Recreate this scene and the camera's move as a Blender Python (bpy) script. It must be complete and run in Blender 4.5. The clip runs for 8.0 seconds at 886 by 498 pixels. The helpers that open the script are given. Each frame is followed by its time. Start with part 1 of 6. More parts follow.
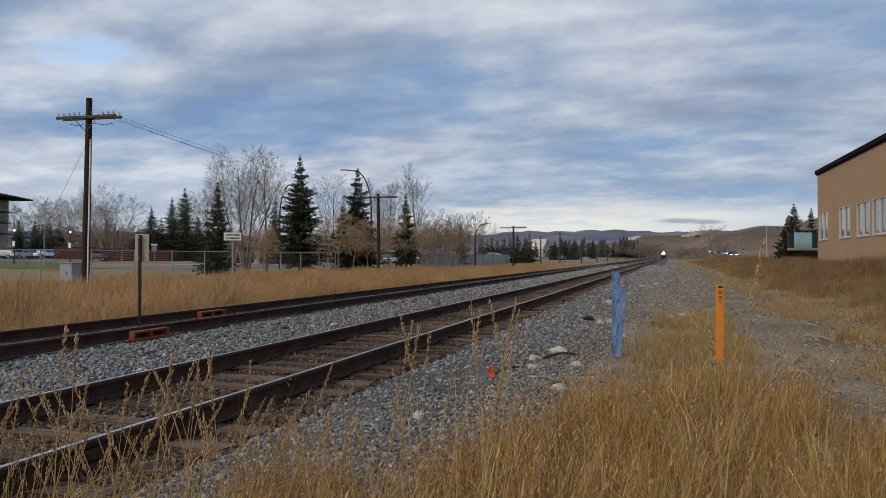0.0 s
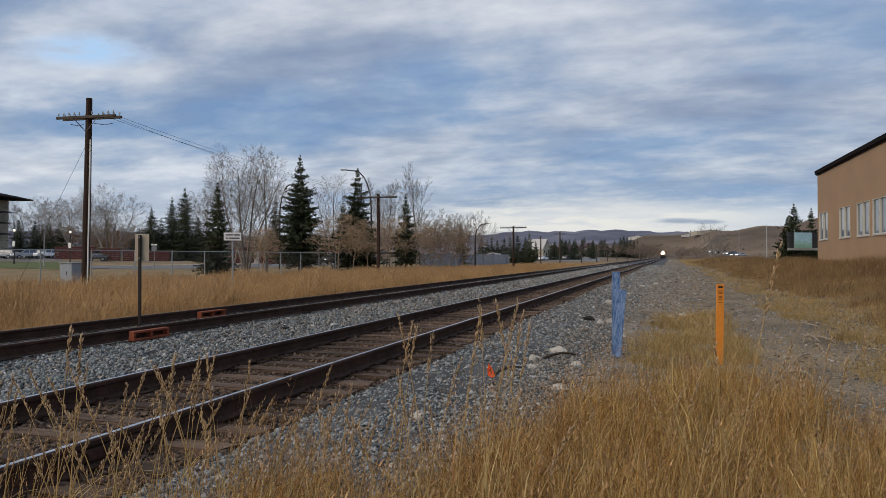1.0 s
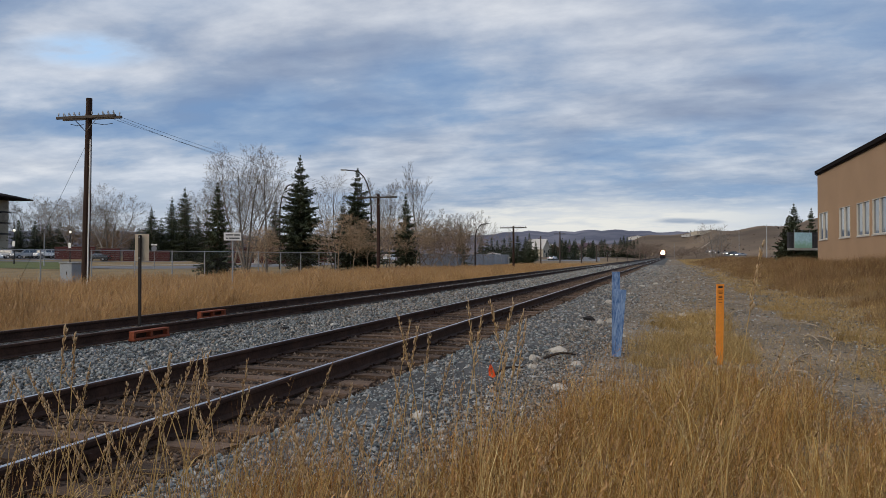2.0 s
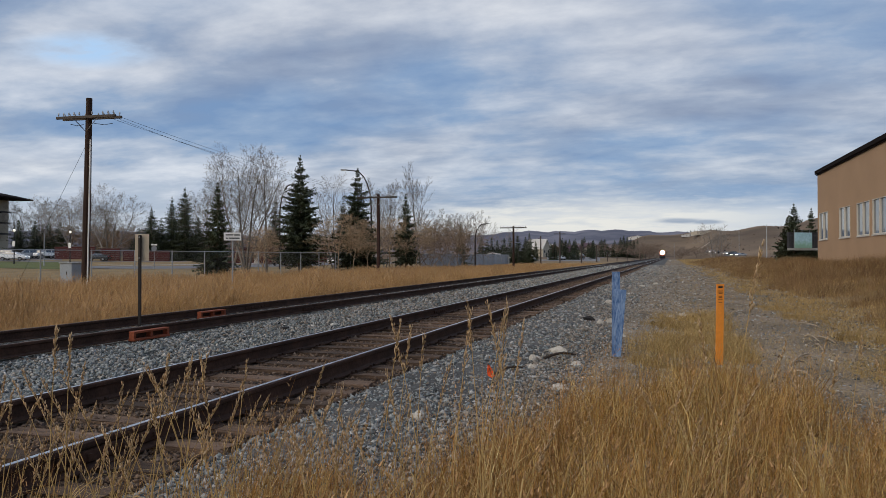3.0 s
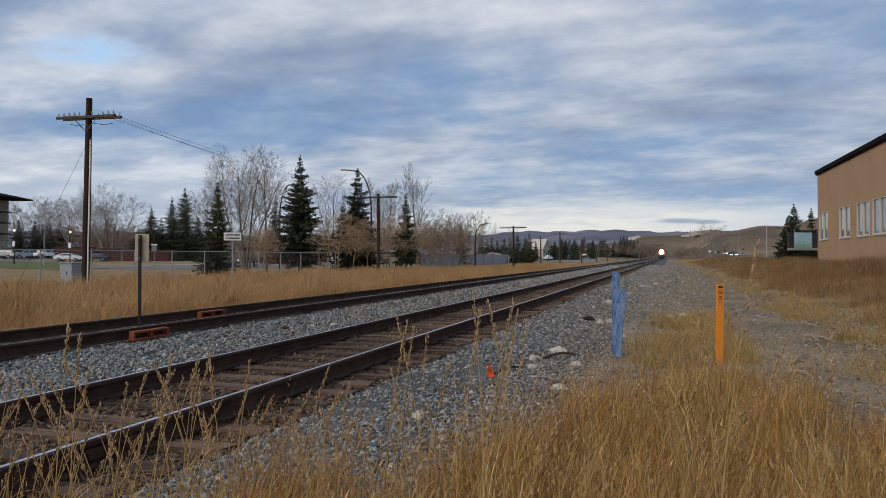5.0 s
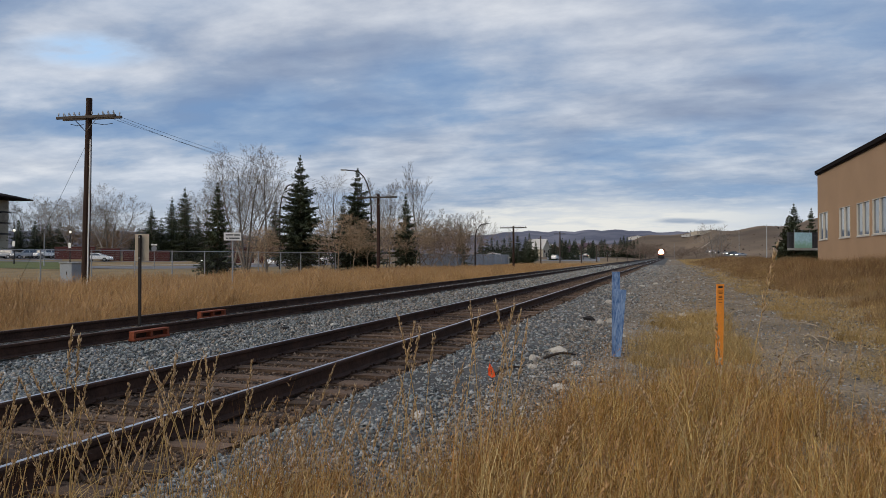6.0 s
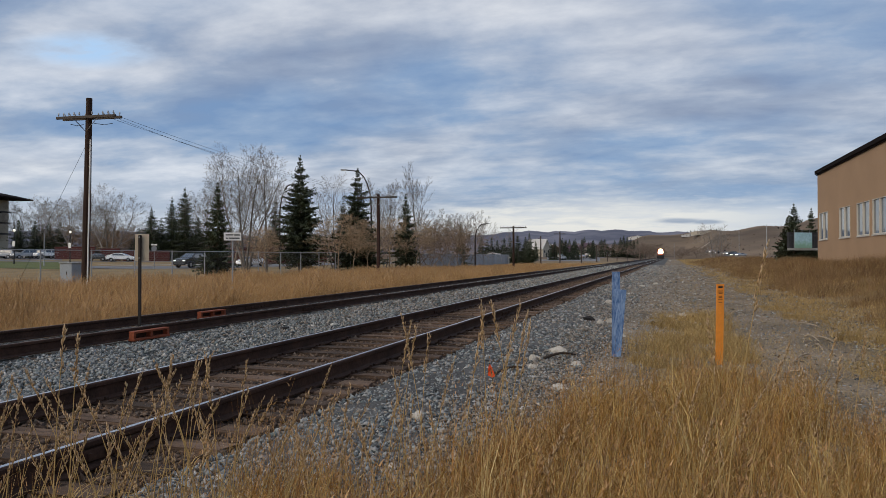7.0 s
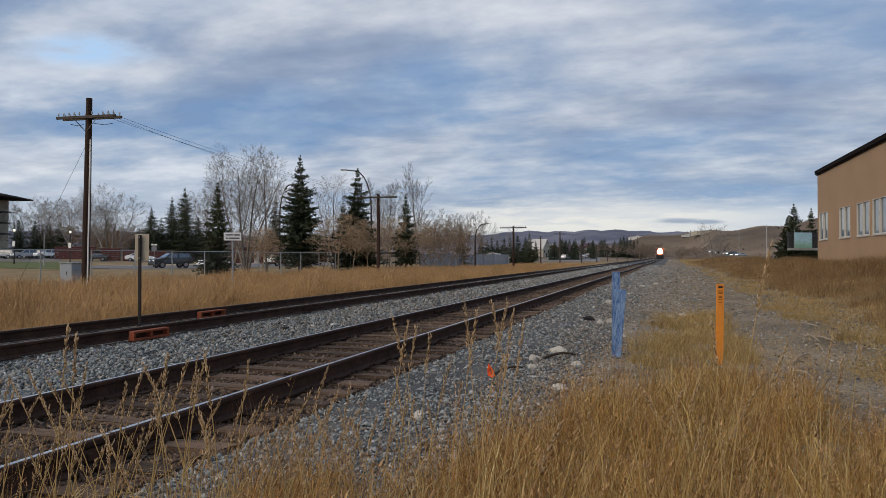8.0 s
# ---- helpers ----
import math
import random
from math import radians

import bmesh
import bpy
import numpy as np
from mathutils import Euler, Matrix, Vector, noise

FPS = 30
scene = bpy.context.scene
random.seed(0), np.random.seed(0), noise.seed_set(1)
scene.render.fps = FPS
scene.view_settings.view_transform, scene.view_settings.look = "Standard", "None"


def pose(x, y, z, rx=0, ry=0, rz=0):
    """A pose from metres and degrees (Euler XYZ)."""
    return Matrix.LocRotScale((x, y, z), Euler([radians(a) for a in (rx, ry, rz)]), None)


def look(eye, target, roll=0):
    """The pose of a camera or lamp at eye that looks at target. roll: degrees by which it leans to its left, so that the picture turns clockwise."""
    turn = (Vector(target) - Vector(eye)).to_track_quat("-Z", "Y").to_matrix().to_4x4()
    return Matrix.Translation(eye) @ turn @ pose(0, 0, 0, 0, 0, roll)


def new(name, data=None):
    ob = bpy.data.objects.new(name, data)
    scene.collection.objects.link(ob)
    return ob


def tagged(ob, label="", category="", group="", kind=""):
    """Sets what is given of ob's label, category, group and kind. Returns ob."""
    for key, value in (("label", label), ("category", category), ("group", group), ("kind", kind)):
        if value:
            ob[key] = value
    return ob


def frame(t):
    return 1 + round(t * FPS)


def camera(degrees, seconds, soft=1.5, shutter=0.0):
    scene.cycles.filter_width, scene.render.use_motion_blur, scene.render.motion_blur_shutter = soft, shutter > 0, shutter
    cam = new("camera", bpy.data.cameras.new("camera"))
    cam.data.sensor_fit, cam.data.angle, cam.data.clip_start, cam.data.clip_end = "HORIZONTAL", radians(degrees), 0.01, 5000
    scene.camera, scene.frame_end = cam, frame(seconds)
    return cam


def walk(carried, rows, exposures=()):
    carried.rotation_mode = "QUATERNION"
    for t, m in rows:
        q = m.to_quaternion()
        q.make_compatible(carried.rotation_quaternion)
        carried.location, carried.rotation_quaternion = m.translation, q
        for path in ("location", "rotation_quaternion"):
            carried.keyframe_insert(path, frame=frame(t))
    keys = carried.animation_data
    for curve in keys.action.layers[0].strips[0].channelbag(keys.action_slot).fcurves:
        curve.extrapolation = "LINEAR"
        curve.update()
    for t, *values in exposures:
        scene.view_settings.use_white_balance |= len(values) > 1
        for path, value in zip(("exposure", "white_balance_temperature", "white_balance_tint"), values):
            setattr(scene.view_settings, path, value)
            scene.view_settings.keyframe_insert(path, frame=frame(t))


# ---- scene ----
# Axes: y runs along the railway away from the camera, x to the right of it, z = 0 on the ballast between the ties.
FOV = 62.0
F_PX = 784 / math.tan(radians(FOV / 2))
YAW = math.atan(402 / F_PX)
EYE = Vector((0.0, 0.0, 1.33))
cam = camera(FOV, 8.0, soft=0.55)
AIM = look(EYE, (-math.sin(YAW) * 100, math.cos(YAW) * 100, EYE.z + 100 * 13 / F_PX))
walk(cam, [(0.0, AIM), (8.0, AIM)], exposures=[(0.0, 0.06), (8.0, 0.06)])

# ---- world and sun ----
world = bpy.data.worlds.new("world")
scene.world = world
world.use_nodes = True


def sky_nodes():
    nt = world.node_tree
    nt.nodes.clear()
    N, L = nt.nodes.new, nt.links.new
    out, bg = N("ShaderNodeOutputWorld"), N("ShaderNodeBackground")
    sky = N("ShaderNodeTexSky")
    sky.sky_type, sky.sun_disc = "NISHITA", False
    sky.sun_elevation, sky.sun_rotation = radians(35), radians(-139)
    tc, sep = N("ShaderNodeTexCoord"), N("ShaderNodeSeparateXYZ")
    L(tc.outputs["Generated"], sep.inputs[0])

    def m(op, a, b=None, c=None, clamp=False):
        n = N("ShaderNodeMath")
        n.operation, n.use_clamp = op, clamp
        for i, v in enumerate((a, b, c)):
            if v is None:
                continue
            if isinstance(v, (int, float)):
                n.inputs[i].default_value = v
            else:
                L(v, n.inputs[i])
        return n.outputs[0]

    z = m("MAXIMUM", sep.outputs[2], 0.0)
    zz = m("ADD", z, 0.17)
    comb = N("ShaderNodeCombineXYZ")
    L(m("DIVIDE", sep.outputs[0], zz), comb.inputs[0])
    L(m("DIVIDE", sep.outputs[1], zz), comb.inputs[1])

    def noise_tex(scale, detail, rough, offset, stretch, turn=0.0, dist=0.0):
        mp, n = N("ShaderNodeMapping"), N("ShaderNodeTexNoise")
        mp.inputs["Location"].default_value = offset
        mp.inputs["Rotation"].default_value = (0, 0, radians(turn))
        mp.inputs["Scale"].default_value = stretch
        L(comb.outputs[0], mp.inputs[0])
        L(mp.outputs[0], n.inputs["Vector"])
        n.inputs["Scale"].default_value, n.inputs["Detail"].default_value = scale, detail
        n.inputs["Roughness"].default_value, n.inputs["Distortion"].default_value = rough, dist
        return n.outputs["Fac"]

    big = noise_tex(1.0, 5, 0.52, (3.4, 1.2, 0), (0.8, 1.0, 1), -math.degrees(YAW) + 6)
    fine = noise_tex(4.2, 6, 0.58, (0.3, 5.2, 0), (0.7, 1.0, 1), -math.degrees(YAW) + 10, 0.12)
    tone = noise_tex(1.3, 3, 0.5, (7.3, 2.2, 0), (0.8, 1.0, 1), -math.degrees(YAW), 0.1)
    across = N("ShaderNodeVectorMath")
    across.operation = "DOT_PRODUCT"
    L(tc.outputs["Generated"], across.inputs[0])
    across.inputs[1].default_value = (math.cos(YAW), math.sin(YAW), 0)
    fore = N("ShaderNodeVectorMath")
    fore.operation = "DOT_PRODUCT"
    L(tc.outputs["Generated"], fore.inputs[0])
    fore.inputs[1].default_value = (-math.sin(YAW), math.cos(YAW), 0)
    side = m("DIVIDE", across.outputs["Value"], m("MAXIMUM", fore.outputs["Value"], 0.05))
    lift = m("DIVIDE", z, m("MAXIMUM", fore.outputs["Value"], 0.05))

    def lobe(u, v, w, h, top=1.0, core=0.0):
        """top in the middle of a long bank of the sky, 0 at w to its sides and h above and below it."""
        du = m("MULTIPLY", m("SUBTRACT", side, (u - 784) / F_PX), F_PX / w)
        dv = m("MULTIPLY", m("SUBTRACT", lift, (454 - v) / F_PX), F_PX / h)
        far = m("SQRT", m("ADD", m("MULTIPLY", du, du), m("MULTIPLY", dv, dv)))
        mr = N("ShaderNodeMapRange")
        mr.interpolation_type = "SMOOTHSTEP"
        L(far, mr.inputs[0])
        mr.inputs[1].default_value, mr.inputs[2].default_value = core, 1.0
        mr.inputs[3].default_value, mr.inputs[4].default_value = top, 0.0
        return mr.outputs[0]

    cover = m("ADD", m("MULTIPLY", big, 0.57), m("MULTIPLY", fine, 0.43))
    # Broad banks and openings of the cloud deck: bearing, level, width in degrees, weight.
    for u, v, w, h, k in ((60, 130, 480, 110, 0.20), (300, 25, 480, 90, 0.13), (790, 15, 400, 60, 0.09), (620, 150, 420, 100, -0.07), (820, 230, 420, 90, -0.07), (240, 290, 560, 80, 0.10),
                          (1330, 295, 240, 40, 0.06), (1250, 345, 420, 40, -0.05), (600, 345, 300, 50, -0.02), (1150, 150, 220, 40, 0.06), (1130, 80, 330, 45, 0.01), (1420, 100, 260, 40, 0.03), (1080, 260, 300, 60, -0.05), (1450, 220, 300, 50, -0.03), (1400, 30, 400, 60, -0.06), (1200, 210, 400, 50, -0.03), (760, 165, 120, 25, 0.06)):
        cover = m("ADD", cover, lobe(u, v, w, h, k))
    ramps = []
    for stops in (((0.38, (0.165, 0.27, 0.46)), (0.47, (0.245, 0.345, 0.51)), (0.54, (0.37, 0.44, 0.56)), (0.70, (0.68, 0.71, 0.77))),
                  ((0.38, (0.22, 0.27, 0.385)), (0.47, (0.29, 0.345, 0.455)), (0.54, (0.40, 0.445, 0.535)), (0.70, (0.68, 0.70, 0.74)))):
        ramp = N("ShaderNodeValToRGB")
        L(cover, ramp.inputs[0])
        cr = ramp.color_ramp
        cr.elements[0].position, cr.elements[0].color = stops[0][0], (*stops[0][1], 1)
        cr.elements[1].position, cr.elements[1].color = stops[-1][0], (*stops[-1][1], 1)
        for p, c in stops[1:-1]:
            cr.elements.new(p).color = (*c, 1)
        ramps.append(ramp.outputs[0])
    hue, greyer = N("ShaderNodeMix"), N("ShaderNodeMapRange")
    hue.data_type = "RGBA"
    L(m("ADD", tone, lobe(1480, 120, 700, 260, 0.14)), greyer.inputs[0])
    greyer.inputs[1].default_value, greyer.inputs[2].default_value = 0.42, 0.66
    L(greyer.outputs[0], hue.inputs["Factor"])
    L(ramps[0], hue.inputs["A"])
    L(ramps[1], hue.inputs["B"])
    # Lower sky: a pale clear strip under the cloud deck.
    low = N("ShaderNodeMapRange")
    L(m("ADD", sep.outputs[2], m("MULTIPLY", m("SUBTRACT", fine, 0.5), 0.13)), low.inputs[0])
    low.inputs[1].default_value, low.inputs[2].default_value = 0.04, 0.085
    low.inputs[3].default_value, low.inputs[4].default_value = 1.0, 0.0
    mix = N("ShaderNodeMix")
    mix.data_type = "RGBA"
    L(low.outputs[0], mix.inputs["Factor"])
    L(hue.outputs["Result"], mix.inputs["A"])
    mix.inputs["B"].default_value = (0.47, 0.53, 0.62, 1)

    glow = N("ShaderNodeMix")
    glow.data_type = "RGBA"
    L(m("MULTIPLY", lobe(1040, 385, 470, 75, 1.0, 0.2), low.outputs[0]), glow.inputs["Factor"])
    L(mix.outputs["Result"], glow.inputs["A"])
    glow.inputs["B"].default_value = (0.72, 0.715, 0.69, 1)
    gap = N("ShaderNodeMix")
    gap.data_type = "RGBA"
    hole = N("ShaderNodeMapRange")
    L(fine, hole.inputs[0])
    hole.inputs[1].default_value, hole.inputs[2].default_value = 0.42, 0.58
    L(m("MULTIPLY", lobe(150, 88, 170, 42, 1.0, 0.2), hole.outputs[0]), gap.inputs["Factor"])
    L(glow.outputs["Result"], gap.inputs["A"])
    gap.inputs["B"].default_value = (0.40, 0.58, 0.82, 1)
    blend = N("ShaderNodeMix")
    blend.data_type = "RGBA"
    blend.inputs["Factor"].default_value = 0.010
    # A small dark cloud low over the hills.
    wisp = N("ShaderNodeMix")
    wisp.data_type = "RGBA"
    shape = m("MAXIMUM", lobe(1205, 391, 60, 7), lobe(1250, 393, 45, 6))
    L(m("MULTIPLY", m("MULTIPLY", shape, 1.6, clamp=True), m("ADD", fine, 0.3), clamp=True), wisp.inputs["Factor"])
    L(gap.outputs["Result"], wisp.inputs["A"])
    wisp.inputs["B"].default_value = (0.27, 0.33, 0.44, 1)
    L(wisp.outputs["Result"], blend.inputs["A"])
    L(sky.outputs[0], blend.inputs["B"])
    L(blend.outputs["Result"], bg.inputs[0])
    bg.inputs[1].default_value = 1.0
    L(bg.outputs[0], out.inputs[0])


sky_nodes()
sun = new("sun", bpy.data.lights.new("sun", "SUN"))
sun.data.energy, sun.data.angle, sun.data.color = 1.95, radians(60), (1.0, 0.87, 0.70)
sun.matrix_world = look((-26, -30, 28), (0, 0, 0))

# ---- materials ----
def material(name, color, rough=0.8, metal=0.0, vary=0.25, scale=4.0, bump=0.3, color2=None, per_object=0.0, per_island=0.0, grain=60.0, stretch=(1, 1, 1), spec=0.3, emit=0.0, contrast=1.0, hues=None):
    """A surface with large stains, fine grain and relief; per_object and per_island vary its brightness from piece to piece."""
    mat = bpy.data.materials.new(name)
    mat.use_nodes = True
    nt = mat.node_tree
    N, L = nt.nodes.new, nt.links.new
    b = nt.nodes["Principled BSDF"]
    b.inputs["Roughness"].default_value, b.inputs["Metallic"].default_value = rough, metal
    b.inputs["Specular IOR Level"].default_value = spec
    tc, mp = N("ShaderNodeTexCoord"), N("ShaderNodeMapping")
    mp.inputs["Scale"].default_value = stretch
    L(tc.outputs["Object"], mp.inputs[0])
    n1, n2 = N("ShaderNodeTexNoise"), N("ShaderNodeTexNoise")
    for n, s, d in ((n1, scale, 4), (n2, grain, 3)):
        n.inputs["Scale"].default_value, n.inputs["Detail"].default_value = s, d
        L(mp.outputs[0], n.inputs["Vector"])
    ad = N("ShaderNodeMath")
    ad.operation = "MULTIPLY_ADD"
    L(n2.outputs["Fac"], ad.inputs[0])
    ad.inputs[1].default_value = 0.5
    half = N("ShaderNodeMath")
    half.operation = "MULTIPLY"
    half.inputs[1].default_value = 0.5
    L(n1.outputs["Fac"], half.inputs[0])
    L(half.outputs[0], ad.inputs[2])
    ramp = N("ShaderNodeValToRGB")
    L(ad.outputs[0], ramp.inputs[0])
    c = Vector(color)
    d = Vector(color2) if color2 else c * (1 + vary)
    e = ramp.color_ramp.elements
    w = 0.16 / contrast
    e[0].position, e[0].color = 0.5 - w, (*(c * (1 - vary)), 1)
    e[1].position, e[1].color = 0.5 + w, (*d, 1)
    last = ramp.outputs[0]
    if hues:
        # Each loose piece takes its own colour out of a range; the grain only shades it.
        pick, geo, mr, hs = N("ShaderNodeValToRGB"), N("ShaderNodeNewGeometry"), N("ShaderNodeMapRange"), N("ShaderNodeHueSaturation")
        L(geo.outputs["Random Per Island"], pick.inputs[0])
        for i, h in enumerate(hues):
            el = pick.color_ramp.elements[i] if i in (0, 1) else pick.color_ramp.elements.new(1.0)
            el.position, el.color = i / (len(hues) - 1), (*h, 1)
        L(ad.outputs[0], mr.inputs[0])
        mr.inputs[1].default_value, mr.inputs[2].default_value = 0.34, 0.66
        mr.inputs[3].default_value, mr.inputs[4].default_value = 1 - vary, 1 + vary
        L(mr.outputs[0], hs.inputs["Value"])
        L(pick.outputs[0], hs.inputs["Color"])
        last = hs.outputs[0]
    for amount, kind in ((per_object, "o"), (per_island, "i")):
        if not amount:
            continue
        src = N("ShaderNodeObjectInfo").outputs["Random"] if kind == "o" else N("ShaderNodeNewGeometry").outputs["Random Per Island"]
        mr, hs = N("ShaderNodeMapRange"), N("ShaderNodeHueSaturation")
        mr.inputs[3].default_value, mr.inputs[4].default_value = 1 - amount, 1 + amount
        L(src, mr.inputs[0])
        L(mr.outputs[0], hs.inputs["Value"])
        L(last, hs.inputs["Color"])
        last = hs.outputs[0]
    L(last, b.inputs["Base Color"])
    if bump:
        bp = N("ShaderNodeBump")
        bp.inputs["Strength"].default_value, bp.inputs["Distance"].default_value = bump, 0.02
        L(ad.outputs[0], bp.inputs["Height"])
        L(bp.outputs[0], b.inputs["Normal"])
    if emit:
        b.inputs["Emission Color"].default_value = (*color, 1)
        b.inputs["Emission Strength"].default_value = emit
    return mat


M_GRAVEL = material("gravel", (0.185, 0.143, 0.098), 0.95, vary=0.5, scale=0.5, grain=28, bump=0.9, contrast=1.6)
M_BALLAST = material("ballast_bed", (0.075, 0.073, 0.07), 0.95, vary=0.5, scale=0.7, grain=30, bump=1.0, contrast=1.6)
M_STONE = material("ballast_stone", (0.17, 0.178, 0.182), 0.9, vary=0.3, scale=6, grain=60, bump=0.4, hues=((0.035, 0.042, 0.047), (0.15, 0.17, 0.175), (0.25, 0.265, 0.265), (0.07, 0.08, 0.085), (0.34, 0.34, 0.33), (0.165, 0.20, 0.195), (0.38, 0.375, 0.36), (0.095, 0.105, 0.115)))
M_RAIL = material("rusty_rail_steel", (0.052, 0.026, 0.017), 0.8, 0.1, vary=0.5, scale=3, grain=40, bump=0.3)
M_RAILTOP = material("polished_rail_head", (0.62, 0.62, 0.64), 0.28, 1.0, vary=0.15, scale=2, grain=60, bump=0.05)
M_RUSTTOP = material("dull_rail_head", (0.20, 0.15, 0.12), 0.5, 0.7, vary=0.3, scale=2, grain=50, bump=0.1)
M_TIE = material("weathered_tie_wood", (0.10, 0.064, 0.043), 0.9, vary=0.5, scale=3, grain=30, bump=0.7, stretch=(0.6, 6, 6), per_object=0.5, contrast=1.4)
M_POLE = material("creosoted_pole_wood", (0.032, 0.016, 0.010), 0.85, vary=0.45, scale=2, grain=25, bump=0.5, stretch=(6, 6, 0.5))
M_ARM = material("grey_crossarm_wood", (0.075, 0.062, 0.052), 0.9, vary=0.35, scale=3, grain=25, bump=0.4)
M_GRASS = material("dry_grass", (0.375, 0.225, 0.080), 0.85, vary=0.3, scale=1.2, grain=7, bump=0, spec=0.12, hues=((0.065, 0.030, 0.009), (0.35, 0.185, 0.05), (0.45, 0.265, 0.075), (0.15, 0.076, 0.022), (0.57, 0.38, 0.135), (0.31, 0.175, 0.042), (0.22, 0.11, 0.032), (0.67, 0.495, 0.22)))
M_FIELD = material("dry_field_grass", (0.47, 0.285, 0.12), 0.9, vary=0.5, scale=0.4, grain=2, bump=0, spec=0.1, hues=((0.33, 0.19, 0.08), (0.42, 0.255, 0.112), (0.37, 0.22, 0.095), (0.48, 0.325, 0.165), (0.31, 0.165, 0.07)))
M_BRUSH = material("brown_brush", (0.25, 0.15, 0.075), 0.9, vary=0.45, scale=0.5, grain=3, bump=0, spec=0.1, hues=((0.10, 0.062, 0.036), (0.23, 0.142, 0.074), (0.17, 0.105, 0.056), (0.32, 0.22, 0.12)))
M_NEEDLE = material("spruce_needles", (0.095, 0.115, 0.072), 0.75, vary=0.4, scale=1.5, grain=12, bump=0, per_island=0.55, spec=0.2)
M_BARK = material("bark", (0.20, 0.165, 0.13), 0.9, vary=0.4, scale=4, grain=30, bump=0.5)
# Paler grey for trees beyond 95 m: their haze is in the colour.
M_TWIGH = material("hazy_bare_twigs", (0.23, 0.205, 0.18), 0.9, vary=0.3, scale=1, grain=10, bump=0, per_island=0.3)
M_TWIGB = material("tan_twigs", (0.40, 0.29, 0.185), 0.9, vary=0.3, scale=1, grain=10, bump=0, per_island=0.35)
M_TWIGG = material("grey_twigs", (0.175, 0.152, 0.128), 0.9, vary=0.3, scale=1, grain=10, bump=0, per_island=0.3)
M_TWIGD = material("dark_distant_twigs", (0.21, 0.16, 0.125), 0.9, vary=0.35, scale=0.3, grain=3, bump=0, per_island=0.3)
M_TWIGM = material("brown_thicket_twigs", (0.25, 0.175, 0.118), 0.9, vary=0.35, scale=1, grain=10, bump=0, per_island=0.4)
M_STUCCO = material("tan_stucco", (0.345, 0.225, 0.135), 0.9, vary=0.10, scale=0.5, grain=50, bump=0.35)
M_FASCIA = material("dark_brown_metal", (0.014, 0.010, 0.009), 0.9, 0.0, vary=0.2, scale=2, bump=0.1, spec=0.05)
M_WHITE = material("white_paint", (0.72, 0.71, 0.68), 0.55, vary=0.08, scale=3, bump=0.1)
M_GALV = material("galvanised_steel", (0.33, 0.34, 0.35), 0.5, 0.6, vary=0.15, scale=6, bump=0.1)
M_ASPH = material("asphalt", (0.17, 0.17, 0.18), 0.9, vary=0.2, scale=0.4, grain=40, bump=0.3)
M_LAWN = material("lawn", (0.10, 0.115, 0.03), 0.95, vary=0.3, scale=0.5, grain=6, bump=0.3)
M_DARK = material("dark_metal", (0.02, 0.02, 0.022), 0.5, 0.4, vary=0.2, bump=0.1)


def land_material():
    """Tan grassland with worn patches; bare woods on the distant ridges, grey-violet with haze in the colour."""
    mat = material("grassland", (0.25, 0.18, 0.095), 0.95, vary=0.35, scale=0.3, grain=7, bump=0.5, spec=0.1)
    nt = mat.node_tree
    N, L = nt.nodes.new, nt.links.new
    b = nt.nodes["Principled BSDF"]
    base = b.inputs["Base Color"].links[0].from_socket
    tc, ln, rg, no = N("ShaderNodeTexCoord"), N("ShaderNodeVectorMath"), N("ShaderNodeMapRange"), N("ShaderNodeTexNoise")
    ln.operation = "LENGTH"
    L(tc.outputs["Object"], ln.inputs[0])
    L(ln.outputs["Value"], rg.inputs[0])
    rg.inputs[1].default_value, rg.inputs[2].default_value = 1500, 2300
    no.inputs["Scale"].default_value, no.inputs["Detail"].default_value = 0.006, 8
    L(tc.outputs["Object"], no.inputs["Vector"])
    # Far woods take a blue-violet cast: the haze put into their colour.
    hazy_wood, hill, pick = N("ShaderNodeValToRGB"), N("ShaderNodeValToRGB"), N("ShaderNodeMix")
    for r, c0, c1 in ((hazy_wood, (0.10, 0.105, 0.14, 1), (0.19, 0.19, 0.23, 1)), (hill, (0.092, 0.068, 0.05, 1), (0.215, 0.158, 0.108, 1))):
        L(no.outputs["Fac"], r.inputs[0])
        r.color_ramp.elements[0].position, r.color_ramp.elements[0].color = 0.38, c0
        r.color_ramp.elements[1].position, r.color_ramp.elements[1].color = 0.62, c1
    mid = N("ShaderNodeMix")
    rg2 = N("ShaderNodeMapRange")
    L(ln.outputs["Value"], rg2.inputs[0])
    rg2.inputs[1].default_value, rg2.inputs[2].default_value = 130, 320
    for n, fac, a, c in ((mid, rg2.outputs[0], base, hill.outputs[0]), (pick, rg.outputs[0], None, hazy_wood.outputs[0])):
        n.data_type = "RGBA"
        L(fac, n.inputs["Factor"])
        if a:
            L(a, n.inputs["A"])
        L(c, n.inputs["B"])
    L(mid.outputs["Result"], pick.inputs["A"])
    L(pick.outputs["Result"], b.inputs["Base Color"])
    return mat


def glass_material(name, tint, rough=0.05):
    mat = bpy.data.materials.new(name)
    mat.use_nodes = True
    b = mat.node_tree.nodes["Principled BSDF"]
    b.inputs["Base Color"].default_value = (*tint, 1)
    b.inputs["Roughness"].default_value, b.inputs["Specular IOR Level"].default_value = rough, 1.0
    b.inputs["Metallic"].default_value = 0.0
    b.inputs["Coat Weight"].default_value = 1.0
    b.inputs["Coat IOR"].default_value = 1.9
    b.inputs["Coat Roughness"].default_value = 0.03
    return mat


